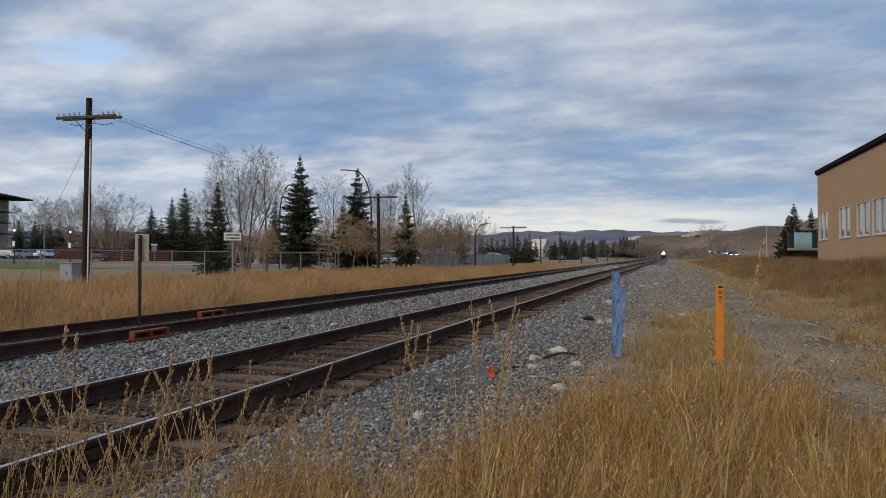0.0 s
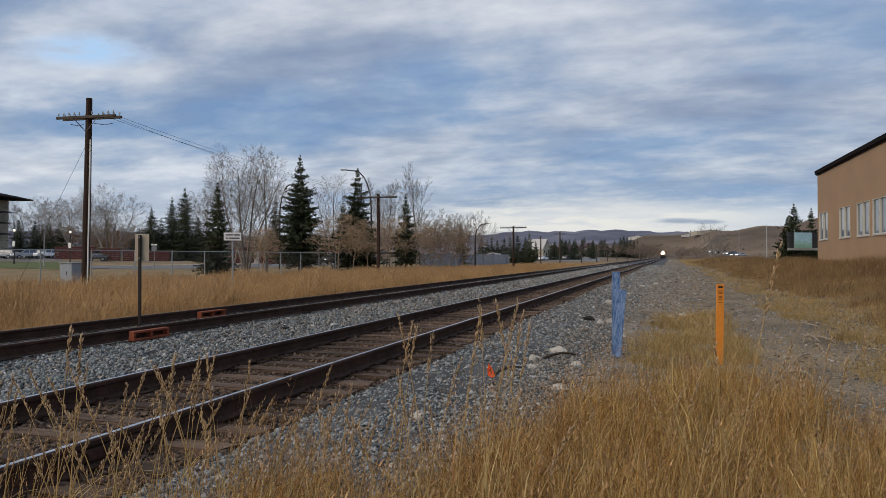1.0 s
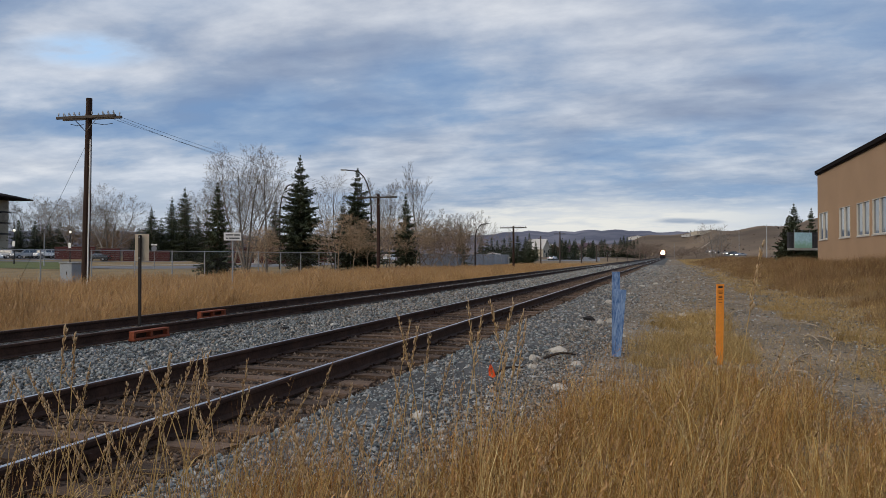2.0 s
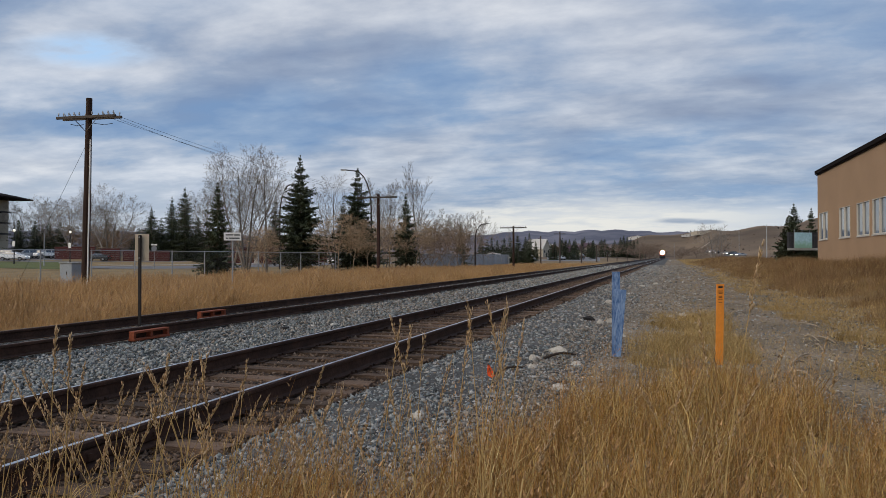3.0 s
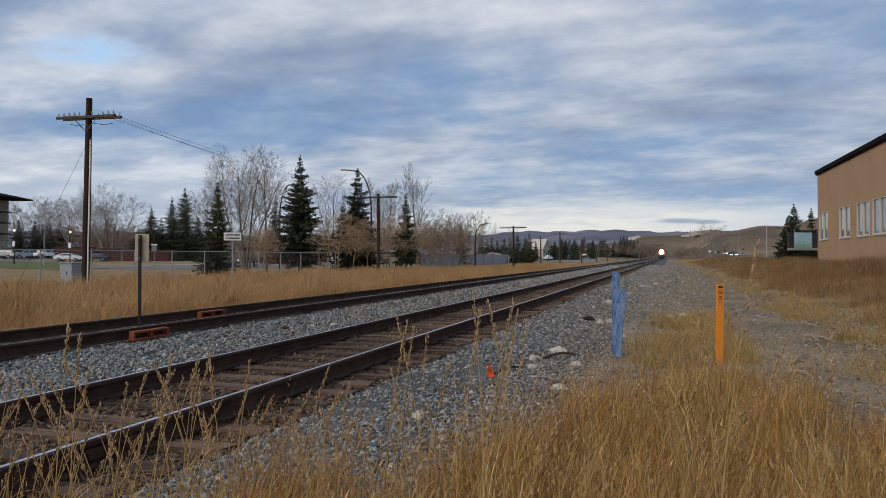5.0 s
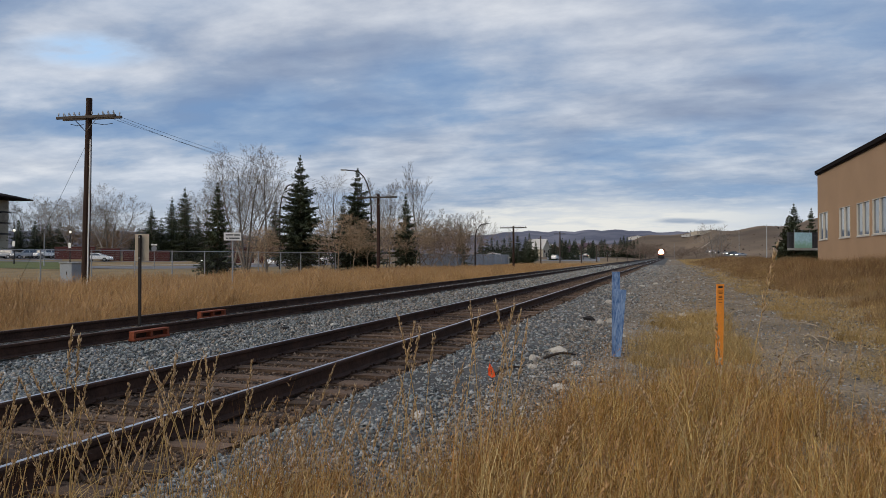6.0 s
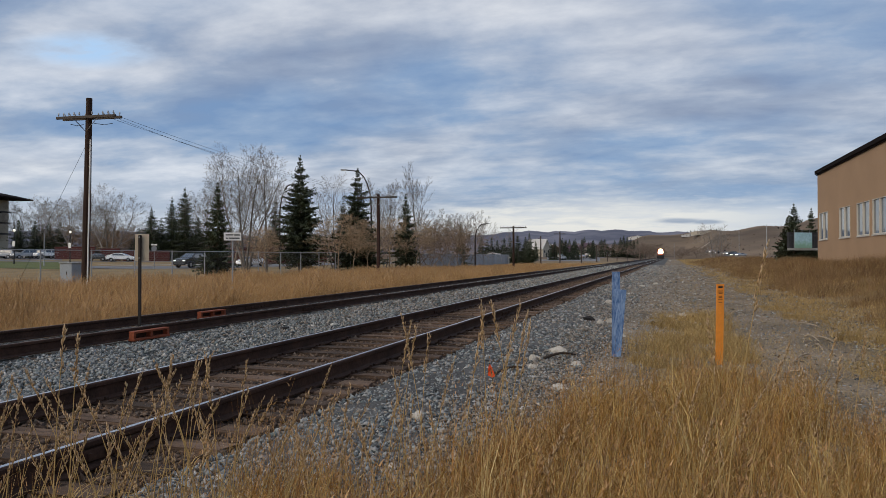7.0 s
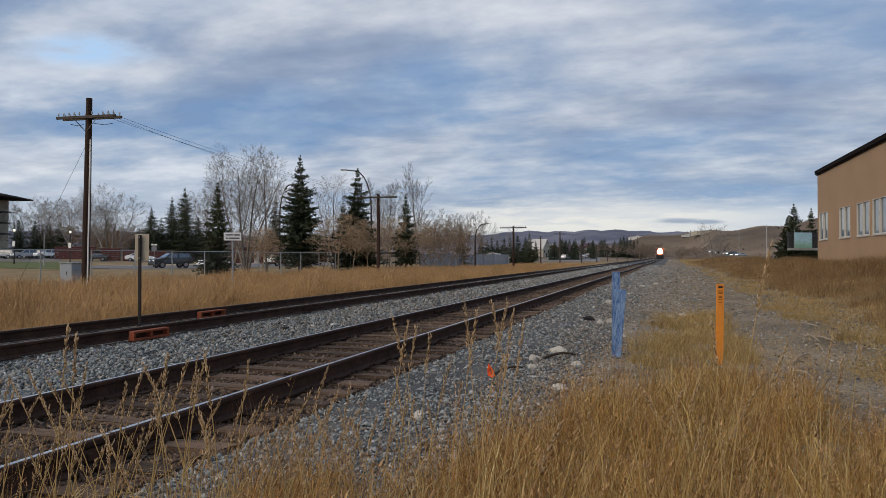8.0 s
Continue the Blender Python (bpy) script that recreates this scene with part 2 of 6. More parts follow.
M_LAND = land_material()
M_GLASS = glass_material("dark_window_glass", (0.03, 0.035, 0.04))
M_GLASSB = glass_material("reflective_window_glass", (0.10, 0.13, 0.16))
M_GLASSB.node_tree.nodes["Principled BSDF"].inputs["Coat Weight"].default_value = 0.0
M_GLASSB.node_tree.nodes["Principled BSDF"].inputs["Specular IOR Level"].default_value = 0.7


# ---- building blocks ----
def part(name, bm, mat, parent=None, label="", smooth=False):
    me = bpy.data.meshes.new(name)
    bm.to_mesh(me)
    bm.free()
    me.materials.append(mat)
    if smooth:
        me.shade_smooth()
    ob = new(name, me)
    if parent:
        ob.parent = parent
    return tagged(ob, label)


def raw(name, verts, faces, mat, parent=None):
    """A mesh object from arrays: verts (n,3), faces (m,3 or 4) of indices."""
    verts, faces = np.asarray(verts, np.float32), np.asarray(faces, np.int32)
    me = bpy.data.meshes.new(name)
    me.vertices.add(len(verts))
    me.vertices.foreach_set("co", verts.ravel())
    k = faces.shape[1]
    me.loops.add(faces.size)
    me.loops.foreach_set("vertex_index", faces.ravel())
    me.polygons.add(len(faces))
    me.polygons.foreach_set("loop_start", np.arange(0, faces.size, k, dtype=np.int32))
    me.polygons.foreach_set("loop_total", np.full(len(faces), k, np.int32))
    me.materials.append(mat)
    me.update(calc_edges=True)
    ob = new(name, me)
    if parent:
        ob.parent = parent
    return ob


def box(bm, x0, x1, y0, y1, z0, z1, bevel=0.0):
    r = bmesh.ops.create_cube(bm, size=1, matrix=Matrix.LocRotScale(((x0 + x1) / 2, (y0 + y1) / 2, (z0 + z1) / 2), None, (abs(x1 - x0), abs(y1 - y0), abs(z1 - z0))))
    if bevel:
        es = list({e for v in r["verts"] for e in v.link_edges})
        bmesh.ops.bevel(bm, geom=es, offset=bevel, segments=1, affect="EDGES")
    return bm


def boxed(*a, **k):
    return box(bmesh.new(), *a, **k)


def tube(bm, path, radii, sides=6):
    """A tapered tube along points."""
    path = [Vector(p) for p in path]
    rings = []
    for i, p in enumerate(path):
        d = (path[min(i + 1, len(path) - 1)] - path[max(i - 1, 0)]).normalized()
        a = d.cross(Vector((0, 0, 1)) if abs(d.z) < 0.9 else Vector((1, 0, 0))).normalized()
        b = d.cross(a)
        r = radii[i] if isinstance(radii, (list, tuple)) else radii
        rings.append([bm.verts.new(p + (a * math.cos(6.2832 * k / sides) + b * math.sin(6.2832 * k / sides)) * r) for k in range(sides)])
    for r0, r1 in zip(rings, rings[1:]):
        for k in range(sides):
            bm.faces.new((r0[k], r1[k], r1[(k + 1) % sides], r0[(k + 1) % sides]))
    bm.faces.new(rings[0])
    bm.faces.new(rings[-1][::-1])
    return bm


def tubed(path, radii, sides=6):
    return tube(bmesh.new(), path, radii, sides)


def empty(name, m, label="", category="", group="", kind=""):
    e = new(name)
    e.empty_display_size = 0.2
    e.matrix_world = m
    return tagged(e, label, category, group, kind)


def smoothstep(a, b, v):
    t = np.clip((v - a) / (b - a), 0, 1)
    return t * t * (3 - 2 * t)

# ---- ground ----
RIDGE = [(-80, 120), (-50, 92), (-41, 96), (-33, 86), (-25, 66), (-16, 86), (-12, 101), (-8.5, 106), (-4, 95), (-1, 72), (3, 58), (6, 68), (8, 45), (14, 30), (60, 30)]


def height(x, y):
    """The lie of the land: flat by the railway, a bank by the building, hills far off."""
    x, y = np.asarray(x, float), np.asarray(y, float)
    r = np.hypot(x, y)
    az = np.degrees(np.arctan2(x, np.maximum(y, 1e-3)))
    az = np.where(y < 0, 60, az)
    z = -0.17 * smoothstep(-10.6, -12.5, x) - 0.06 * smoothstep(-1.0, 1.0, x) * smoothstep(14, 6, np.abs(y - 4))
    z = z + 0.75 * smoothstep(3.8, 8.5, x) * smoothstep(8, 30, y) * smoothstep(320, 150, y)
    z = z + 0.05 * np.sin(x * 0.9 + y * 0.31) * smoothstep(2, 6, x) + 0.03 * np.sin(x * 2.1) * np.sin(y * 1.7) * smoothstep(1.5, 4, x)
    z = z - 0.14 * smoothstep(-0.75, -1.3, x) * smoothstep(-12.2, -11.2, x)
    z = z + 0.55 * smoothstep(-50, -82, x) + 0.45 * smoothstep(-100, -118, x)
    z = z + 1.1 * smoothstep(225, 340, r) * smoothstep(-14, -30, x)
    far = np.interp(az, [a for a, _ in RIDGE], [h for _, h in RIDGE])
    wob = 1 + 0.03 * np.sin(az * 1.1 + 1) + 0.025 * np.sin(az * 2.9) + 0.02 * np.sin(az * 6.3 + r * 0.002)
    z = z + far * wob * smoothstep(1700, 3200, r)
    near = np.interp(az, [-9, -5, -2, 0.5, 4.5, 7, 11, 40], [0, 8, 26, 31, 34, 37, 47, 60])
    near = near * (1 - smoothstep(60, 18, np.abs(x + 6)) * smoothstep(1000, 650, r))
    z = z + near * smoothstep(340, 1000, r) * (1 + 0.05 * np.sin(az * 1.7 + r * 0.004))
    return z


def build_ground():
    radii = np.concatenate([np.linspace(0, 12, 25)[1:], np.geomspace(12, 4600, 90)[1:]])
    angs = np.radians(np.concatenate([np.linspace(-70, 50, 241), np.linspace(50, 290, 61)[1:-1]]))
    R, A = np.meshgrid(radii, angs, indexing="ij")
    X, Y = R * np.sin(A), R * np.cos(A)
    Z = height(X, Y)
    V = np.concatenate([[[0, 0, float(height(0, 0))]], np.stack([X, Y, Z], -1).reshape(-1, 3)])
    nr, na = R.shape
    I = 1 + np.arange(nr * na).reshape(nr, na)
    J = np.roll(I, -1, 1)
    quads = np.stack([I[:-1], J[:-1], J[1:], I[1:]], -1).reshape(-1, 4)
    fan = np.stack([np.zeros(na, int), J[0], I[0], I[0]], -1)
    quads = quads[:, ::-1]
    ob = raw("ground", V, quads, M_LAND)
    bm = bmesh.new()
    bm.from_mesh(ob.data)
    bm.verts.ensure_lookup_table()
    for k in range(na):
        bm.faces.new((bm.verts[0], bm.verts[int(J[0][k])], bm.verts[int(I[0][k])]))
    bmesh.ops.recalc_face_normals(bm, faces=bm.faces)
    bm.to_mesh(ob.data)
    bm.free()
    ob.data.shade_smooth()
    tagged(ob, "dry brown grassland rolling away to hazy hills", "ground", kind="structure")


build_ground()

NEAR_X, FAR_X, GAUGE = -4.19, -8.89, 1.51


def strip(name, profile, y0, y1, steps, mat, label, category, jitter=0.0, kind="structure"):
    """A long bed along the railway, from a cross-section of (x, z)."""
    ys = np.concatenate([np.linspace(y0, 30, steps), np.geomspace(30, y1, 40)[1:]])
    V, Fc, n = [], [], len(profile)
    rng = np.random.default_rng(5)
    for y in ys:
        for x, z in profile:
            V.append((x + rng.normal(0, jitter), y, z + rng.normal(0, jitter * 0.4)))
    for j in range(len(ys) - 1):
        for i in range(n - 1):
            a = j * n + i
            Fc.append((a, a + 1, a + 1 + n, a + n))
    ob = raw(name, V, Fc, mat)
    ob.data.shade_smooth()
    return tagged(ob, label, category, kind=kind)


def lin(a, b, n):
    return [a + (b - a) * i / n for i in range(n)]


prof = [(x, -0.22 + 0.22 * min(1, (x + 11.6) / 1.0)) for x in lin(-11.6, -10.6, 6)] + [(x, -0.03 if abs(x - NEAR_X) < 1.3 else 0.0) for x in lin(-10.6, -2.4, 40)] + [(x, 0.012 - 0.03 * (x + 2.4)) for x in lin(-2.4, -0.7, 8)] + [(-0.7, -0.06)]
strip("ballast_bed", prof, -6, 560, 120, M_BALLAST, "grey crushed stone ballast under both tracks", "ballast", 0.02)


prof = [(NEAR_X - 1.42, -0.06)] + [(NEAR_X + x, -0.004) for x in lin(-1.36, 1.36, 14)] + [(NEAR_X + 1.42, -0.06)]
M_CRIB = material("rust_stained_fines", (0.042, 0.028, 0.021), 0.95, vary=0.45, scale=2, grain=35, bump=1.0, contrast=1.5)
strip("crib_fill", prof, -6, 500, 120, M_CRIB, "rust-brown fine ballast between the ties", "ballast", 0.012)


def gz(x, y):
    """Height of the surface that things stand on: the land, or the ballast over it."""
    z = float(height(x, y))
    if -11.0 < x < -0.7:
        z = max(z, 0.0 if x < -2.4 else 0.012 - 0.03 * (x + 2.4))
    return z


def gravel_road():
    xs = lin(-1.0, 2.5, 24) + [3.6]
    ys = np.concatenate([np.linspace(-4, 30, 100), np.geomspace(30, 330, 40)[1:]])
    V = [(x + (0.3 * math.sin(y * 0.5) + 0.2 * math.sin(y * 1.7)) * max(0, x - 1.4) * 0.9, y, float(height(x, y)) + 0.012 - (0.06 if i in (0, len(xs) - 1) else 0)) for y in ys for i, x in enumerate(xs)]
    n = len(xs)
    Fc = [(j * n + i, j * n + i + 1, (j + 1) * n + i + 1, (j + 1) * n + i) for j in range(len(ys) - 1) for i in range(n - 1)]
    ob = raw("gravel_track", V, Fc, M_GRAVEL)
    ob.data.shade_smooth()
    tagged(ob, "grey gravel service track beside the railway", "gravel track", kind="structure")


gravel_road()


def rail_mesh(y0, y1):
    """Flat-bottomed rail: foot, web and rounded head, 0.17 m tall, from z 0.03."""
    h = [(-0.07, 0.03), (0.07, 0.03), (0.07, 0.042), (0.012, 0.06), (0.009, 0.15), (0.037, 0.165), (0.037, 0.192), (0.028, 0.2), (-0.028, 0.2), (-0.037, 0.192), (-0.037, 0.165), (-0.009, 0.15), (-0.012, 0.06), (-0.07, 0.042)]
    bm = bmesh.new()
    rings = [[bm.verts.new((x, y, z)) for x, z in h] for y in (y0, y1)]
    for i in range(len(h)):
        j = (i + 1) % len(h)
        bm.faces.new((rings[0][i], rings[0][j], rings[1][j], rings[1][i]))
    bm.faces.new(rings[0][::-1])
    bm.faces.new(rings[1])
    bmesh.ops.recalc_face_normals(bm, faces=bm.faces)
    return bm


def build_track(xc, shiny, label):
    track = empty("railway_track", pose(xc, 0, 0), label, "railway track")
    for s in (-1, 1):
        y = -8.0
        while y < 520:
            n = 11.9 if y < 90 else 119
            r = part("rail", rail_mesh(0, n - 0.012), M_RAIL, track)
            r.location = (s * GAUGE / 2, y, 0)
            t = part("rail_head", boxed(-0.016, 0.016, 0.001, n - 0.013, 0.1995, 0.2025), M_RAILTOP if shiny else M_RUSTTOP, r, "bright worn running surface" if shiny else "dull brown running surface")
            y += n
    return track


near_track = build_track(NEAR_X, True, "main railway track with rusty steel rails on wooden ties")
far_track = build_track(FAR_X, False, "siding track with dark rusty rails sunk in ballast")


def tie_mesh(seed):
    rng = random.Random(seed)
    bm = boxed(-1.3, 1.3, -0.11, 0.11, -0.12, 0.028, 0.012)
    for v in bm.verts:
        v.co += Vector((rng.uniform(-0.03, 0.03), rng.uniform(-0.012, 0.012), rng.uniform(-0.012, 0.006)))
    me = bpy.data.meshes.new("tie")
    bm.to_mesh(me)
    bm.free()
    me.materials.append(M_TIE)
    return me


TIES = [tie_mesh(i) for i in range(6)]
rng = random.Random(4)
TIE_STEP = 0.53
for track, n in ((near_track, 165), (far_track, 75)):
    for i in range(n):
        t = new("tie", TIES[rng.randrange(6)])
        t.parent = track
        t.matrix_local = pose(rng.uniform(-0.06, 0.06), -7.3 + i * TIE_STEP + rng.uniform(-0.03, 0.03), rng.uniform(-0.008, 0.012) - (0.03 if track is far_track else 0), 0, rng.uniform(-0.5, 0.5), rng.uniform(-1.5, 1.5))

SIN, COS = math.sin(YAW), math.cos(YAW)


def spot(u, d):
    """Ground place on the bearing u (784 is straight ahead of the camera) at depth d metres."""
    c = (u - 784) / F_PX * d
    return (-SIN * d + COS * c, COS * d + SIN * c)


def along(u, x):
    """How far along the railway the bearing u meets the line at x."""
    t = (u - 784) / F_PX
    return x * (COS + t * SIN) / (t * COS - SIN)


def rise(v, d):
    """Height of the level v (454 is eye level) at depth d."""
    return EYE.z + (454 - v) / F_PX * d


# ---- road ----
ROAD = [(-420, 84), (-120, 85), (120, 85), (220, 86), (303, 90), (380, 98), (473, 110), (590, 133), (690, 158), (780, 188), (880, 218), (950, 240), (1000, 262), (1040, 300), (1075, 370), (1105, 520)]


SIDE = [(-420, 124), (0, 126), (150, 127), (250, 128), (420, 131)]


def road_at(u, shift=0.0, table=ROAD):
    """A place on the road's centre line at the bearing u, shifted across it."""
    us, ds = [a for a, _ in table], [b for _, b in table]
    p0, p1 = Vector(spot(u - 3, np.interp(u - 3, us, ds))), Vector(spot(u + 3, np.interp(u + 3, us, ds)))
    d = (p1 - p0).normalized()
    return (p0 + p1) / 2 + Vector((d.y, -d.x)) * shift, math.atan2(d.y, d.x)


def road_strip(name, w0, w1, lift, mat, label, category, u0=150, u1=1100, table=ROAD):
    us = np.linspace(u0, u1, 160)
    V, Fc = [], []
    for u in us:
        for s in (w0, w1):
            p, _ = road_at(u, s, table)
            V.append((p.x, p.y, gz(p.x, p.y) + lift))
    for i in range(len(us) - 1):
        Fc.append((2 * i, 2 * i + 1, 2 * i + 3, 2 * i + 2))
    ob = raw(name, V, Fc, mat)
    return tagged(ob, label, category, kind="structure")


M_LINE = material("road_line_paint", (0.55, 0.42, 0.10), 0.8, vary=0.2, bump=0)
M_WALK = material("concrete", (0.34, 0.33, 0.31), 0.9, vary=0.12, scale=1, grain=40, bump=0.2)
road_strip("road", -4.6, 4.6, 0.05, M_ASPH, "grey asphalt town road beyond the fence", "road")
road_strip("road_centre_line", -0.08, 0.08, 0.056, M_LINE, "faded yellow centre line on the asphalt", "road marking")
road_strip("side_street", -3.7, 3.7, 0.054, M_ASPH, "grey asphalt side street past the lawn", "road", -400, 330, SIDE)
road_strip("pavement", -6.4, -4.6, 0.17, M_WALK, "pale concrete pavement along the town road", "pavement")


def patch(name, u0, u1, d0, d1, mat, label, category):
    V, Fc, n = [], [], 24
    for i in range(n + 1):
        for j in range(9):
            x, y = spot(u0 + (u1 - u0) * i / n, d0 + (d1 - d0) * j / 8)
            V.append((x, y, gz(x, y) + 0.03))
    for i in range(n):
        for j in range(8):
            a = i * 9 + j
            Fc.append((a, a + 1, a + 10, a + 9))
    return tagged(raw(name, V, Fc, mat), label, category, kind="structure")


patch("lawn", -160, 128, 76, 121, M_LAWN, "short green lawn between fence and road", "lawn")
patch("forecourt", 968, 1062, 226, 345, M_ASPH, "broad asphalt apron where the town road widens", "road")
patch("car_park", -160, 110, 136, 160, M_ASPH, "asphalt car park by the apartment block", "car park")


# ---- poles ----
M_WIRE = material("wire", (0.03, 0.03, 0.033), 0.6, 0.5, vary=0.1, bump=0)


def telegraph_pole(x, y, top, arms=1, turn=0.0, label="dark creosoted wooden telegraph pole with a crossarm in dry grass", r=0.125, mat=None, drop=0.80):
    z = gz(x, y) - 0.3
    p = empty("telegraph_pole", pose(x, y, z, 0, 0, turn), label, "utility pole", "telegraph poles along the railway")
    h = top - z
    part("post", tubed([(0, 0, 0), (0.01, 0, h * 0.5), (0, 0, h)], [r * 1.1, r, r * 0.82], 12), mat or M_POLE, p)
    zc = h - drop
    for k in range(arms):
        yy = -0.17 if k == 0 else 0.17
        part("crossarm", boxed(-1.52, 1.52, yy - 0.045, yy + 0.045, zc - 0.055, zc + 0.055, 0.008), M_ARM, p)
        for i in range(10):
            xx = -1.42 + i * 0.27 + (0.4 if i > 4 else 0)
            if (i * 7 + k * 3 + int(x * 3)) % 9 == 0:
                continue
            bm = tubed([(xx, yy, zc + 0.05), (xx, yy, zc + 0.13)], 0.012, 6)
            tube(bm, [(xx, yy, zc + 0.11), (xx, yy, zc + 0.15), (xx, yy, zc + 0.2), (xx, yy, zc + 0.22)], [0.030, 0.032, 0.024, 0.01], 8)
            part("insulator", bm, M_GALV, p)
    for s in (-1, 1):
        part("brace", tubed([(s * 0.62, -0.18, zc - 0.05), (s * 0.05, -0.15, zc - 0.55)], 0.018, 4), M_GALV if s > 0 else M_DARK, p)
    return p, zc + z


P1 = telegraph_pole(*spot(150.5, 30.4), 7.85, 2, -1.5, r=0.15)
P1[0].matrix_world = P1[0].matrix_world @ pose(0, 0, 0, 0, 1.25, 0)
part("conduit", tubed([(0.17, -0.06, 0.2), (0.17, -0.06, 6.6)], 0.03, 8), M_WHITE, P1[0], "white conduit pipe up the pole")
part("guy_wire", tubed([(-0.05, 0, 6.5), (-2.7, 0.6, 3.2), (-5.2, 1.2, 0.1)], 0.007, 4), M_WIRE, P1[0])
for k, (a, b) in enumerate((((-0.9, -0.1), (-0.2, -0.25)), ((0.3, -0.1), (1.3, -0.12)))):
    part("wire_loop", tubed([(a[0], -0.05, 7.27), (sum((a[0], b[0])) / 2, 0.0, 7.2), (b[0], -0.05, 7.24)], 0.012, 4), M_WIRE, P1[0])
P2 = telegraph_pole(-20.3, 49.9, 5.85, 1, 1.0, drop=0.24, label="reddish-brown wooden telegraph pole with a short crossarm", mat=material("red_brown_pole", (0.042, 0.02, 0.015), 0.85, vary=0.4, scale=2, grain=25, stretch=(6, 6, 0.5)))
P3 = telegraph_pole(-16.8, 81.4, 4.75, 1, -1.0, drop=0.22)


def wire(p, q, sag):
    pts = [Vector(p).lerp(Vector(q), i / 14) - Vector((0, 0, sag * 4 * (i / 14) * (1 - i / 14))) for i in range(15)]
    ob = part("overhead_wire", tubed(pts, 0.0065, 4), M_WIRE)
    tagged(ob, "thin dark overhead wire sagging between poles", "wire", "overhead wires")


for dx, sag in ((0.75, 0.35), (1.05, 0.55), (1.3, 0.4)):
    wire((-22.9 + dx, 24.8, 7.08), (-20.3 + dx * 0.9, 49.9, 5.70), sag)

# Plain poles further off along the road and the line.
M_POLE2 = material("weathered_pole", (0.06, 0.045, 0.038), 0.85, vary=0.35, scale=2, stretch=(5, 5, 0.5))


def plain_pole(u, d, v_top, r=0.13, arm=False, mat=None, label="weathered wooden utility pole beside the road"):
    x, y = spot(u, d)
    z, top = gz(x, y), rise(v_top, d)
    p = empty("utility_pole", pose(x, y, z - 0.3), label, "utility pole", "utility poles along the road")
    part("post", tubed([(0, 0, 0), (0, 0, (top - z) / 2), (0, 0, top - z + 0.3)], [r, r * 0.9, r * 0.75], 8), mat or M_POLE2, p)
    if arm:
        part("crossarm", boxed(-1.2, 1.2, -0.06, 0.06, top - z - 0.3, top - z - 0.15), M_ARM, p)
    return p


for u, d, v, arm in ((957, 150, 418, False), (991, 160, 410, True), (1029, 175, 436, False), (1056, 190, 434, False), (1075, 205, 446, False), (1092, 225, 448, False), (1110, 250, 449, False), (1122, 270, 449, False), (1133, 300, 449, False), (1143, 320, 449, False)):
    plain_pole(u, d, v, 0.16 if d < 200 else 0.12, arm)


# ---- street lamps ----
M_LAMPPOST = material("dark_bronze_post", (0.05, 0.04, 0.035), 0.5, 0.5, vary=0.2, bump=0.1)
M_GLOBE = material("lit_globe", (1.0, 0.93, 0.8), 0.4, emit=0.7, bump=0)


def curved_lamp(u, d, v_top, reach, label="curved dark steel street lamp by the road"):
    x, y = spot(u, d)
    z = gz(x, y)
    h = rise(v_top, d) - z
    p = empty("street_lamp", pose(x, y, z, 0, 0, math.degrees(YAW)), label, "street lamp", "curved street lamps")
    pts = [(0, 0, 0), (0, 0, h * 0.62)] + [(-reach * (1 - math.cos(a)) * 0.55, 0, h * 0.62 + h * 0.37 * math.sin(a)) for a in (0.35, 0.7, 1.0, 1.3, 1.5)] + [(-reach * 0.85, 0, h)]
    part("post", tubed(pts, [0.11, 0.09] + [0.07] * 5 + [0.05], 8), M_LAMPPOST, p)
    bm = boxed(-reach - 0.1, -reach * 0.8, -0.14, 0.14, h - 0.05, h + 0.09, 0.04)
    head = part("lamp_head", bm, M_GALV, p)
    part("lens", boxed(-reach, -reach * 0.86, -0.1, 0.1, h - 0.08, h - 0.052), M_WHITE, head)
    return p


curved_lamp(657, 84, 301, 3.4)
curved_lamp(495, 86, 326, -2.2)
curved_lamp(841, 98, 396, -2.0)


def globe_lamp(u, d, v_top):
    x, y = spot(u, d)
    z = gz(x, y)
    h = rise(v_top, d) - z
    p = empty("globe_lamp", pose(x, y, z), "black post lamp with a lit white globe", "street lamp", "globe lamps by the car park")
    part("post", tubed([(0, 0, 0), (0, 0, 0.4), (0, 0, h - 0.3)], [0.12, 0.07, 0.05], 8), M_DARK, p)
    bm = bmesh.new()
    bmesh.ops.create_uvsphere(bm, u_segments=12, v_segments=8, radius=0.16, matrix=pose(0, 0, h))
    part("globe", bm, M_GLOBE, p, smooth=True)
    part("cap", tubed([(0, 0, h + 0.2), (0, 0, h + 0.34)], [0.16, 0.04], 8), M_DARK, p)
    part("notice", boxed(-0.2, 0.2, -0.09, -0.07, h - 2.0, h - 1.35), M_WHITE, p, "small white notice plate")


globe_lamp(25, 92, 408)
globe_lamp(124, 92, 411)

# ---- chain-link fence ----
FENCE_X = -27.0
M_MESH = material("chain_link_wire", (0.22, 0.23, 0.24), 0.5, 0.7, vary=0.15, bump=0)


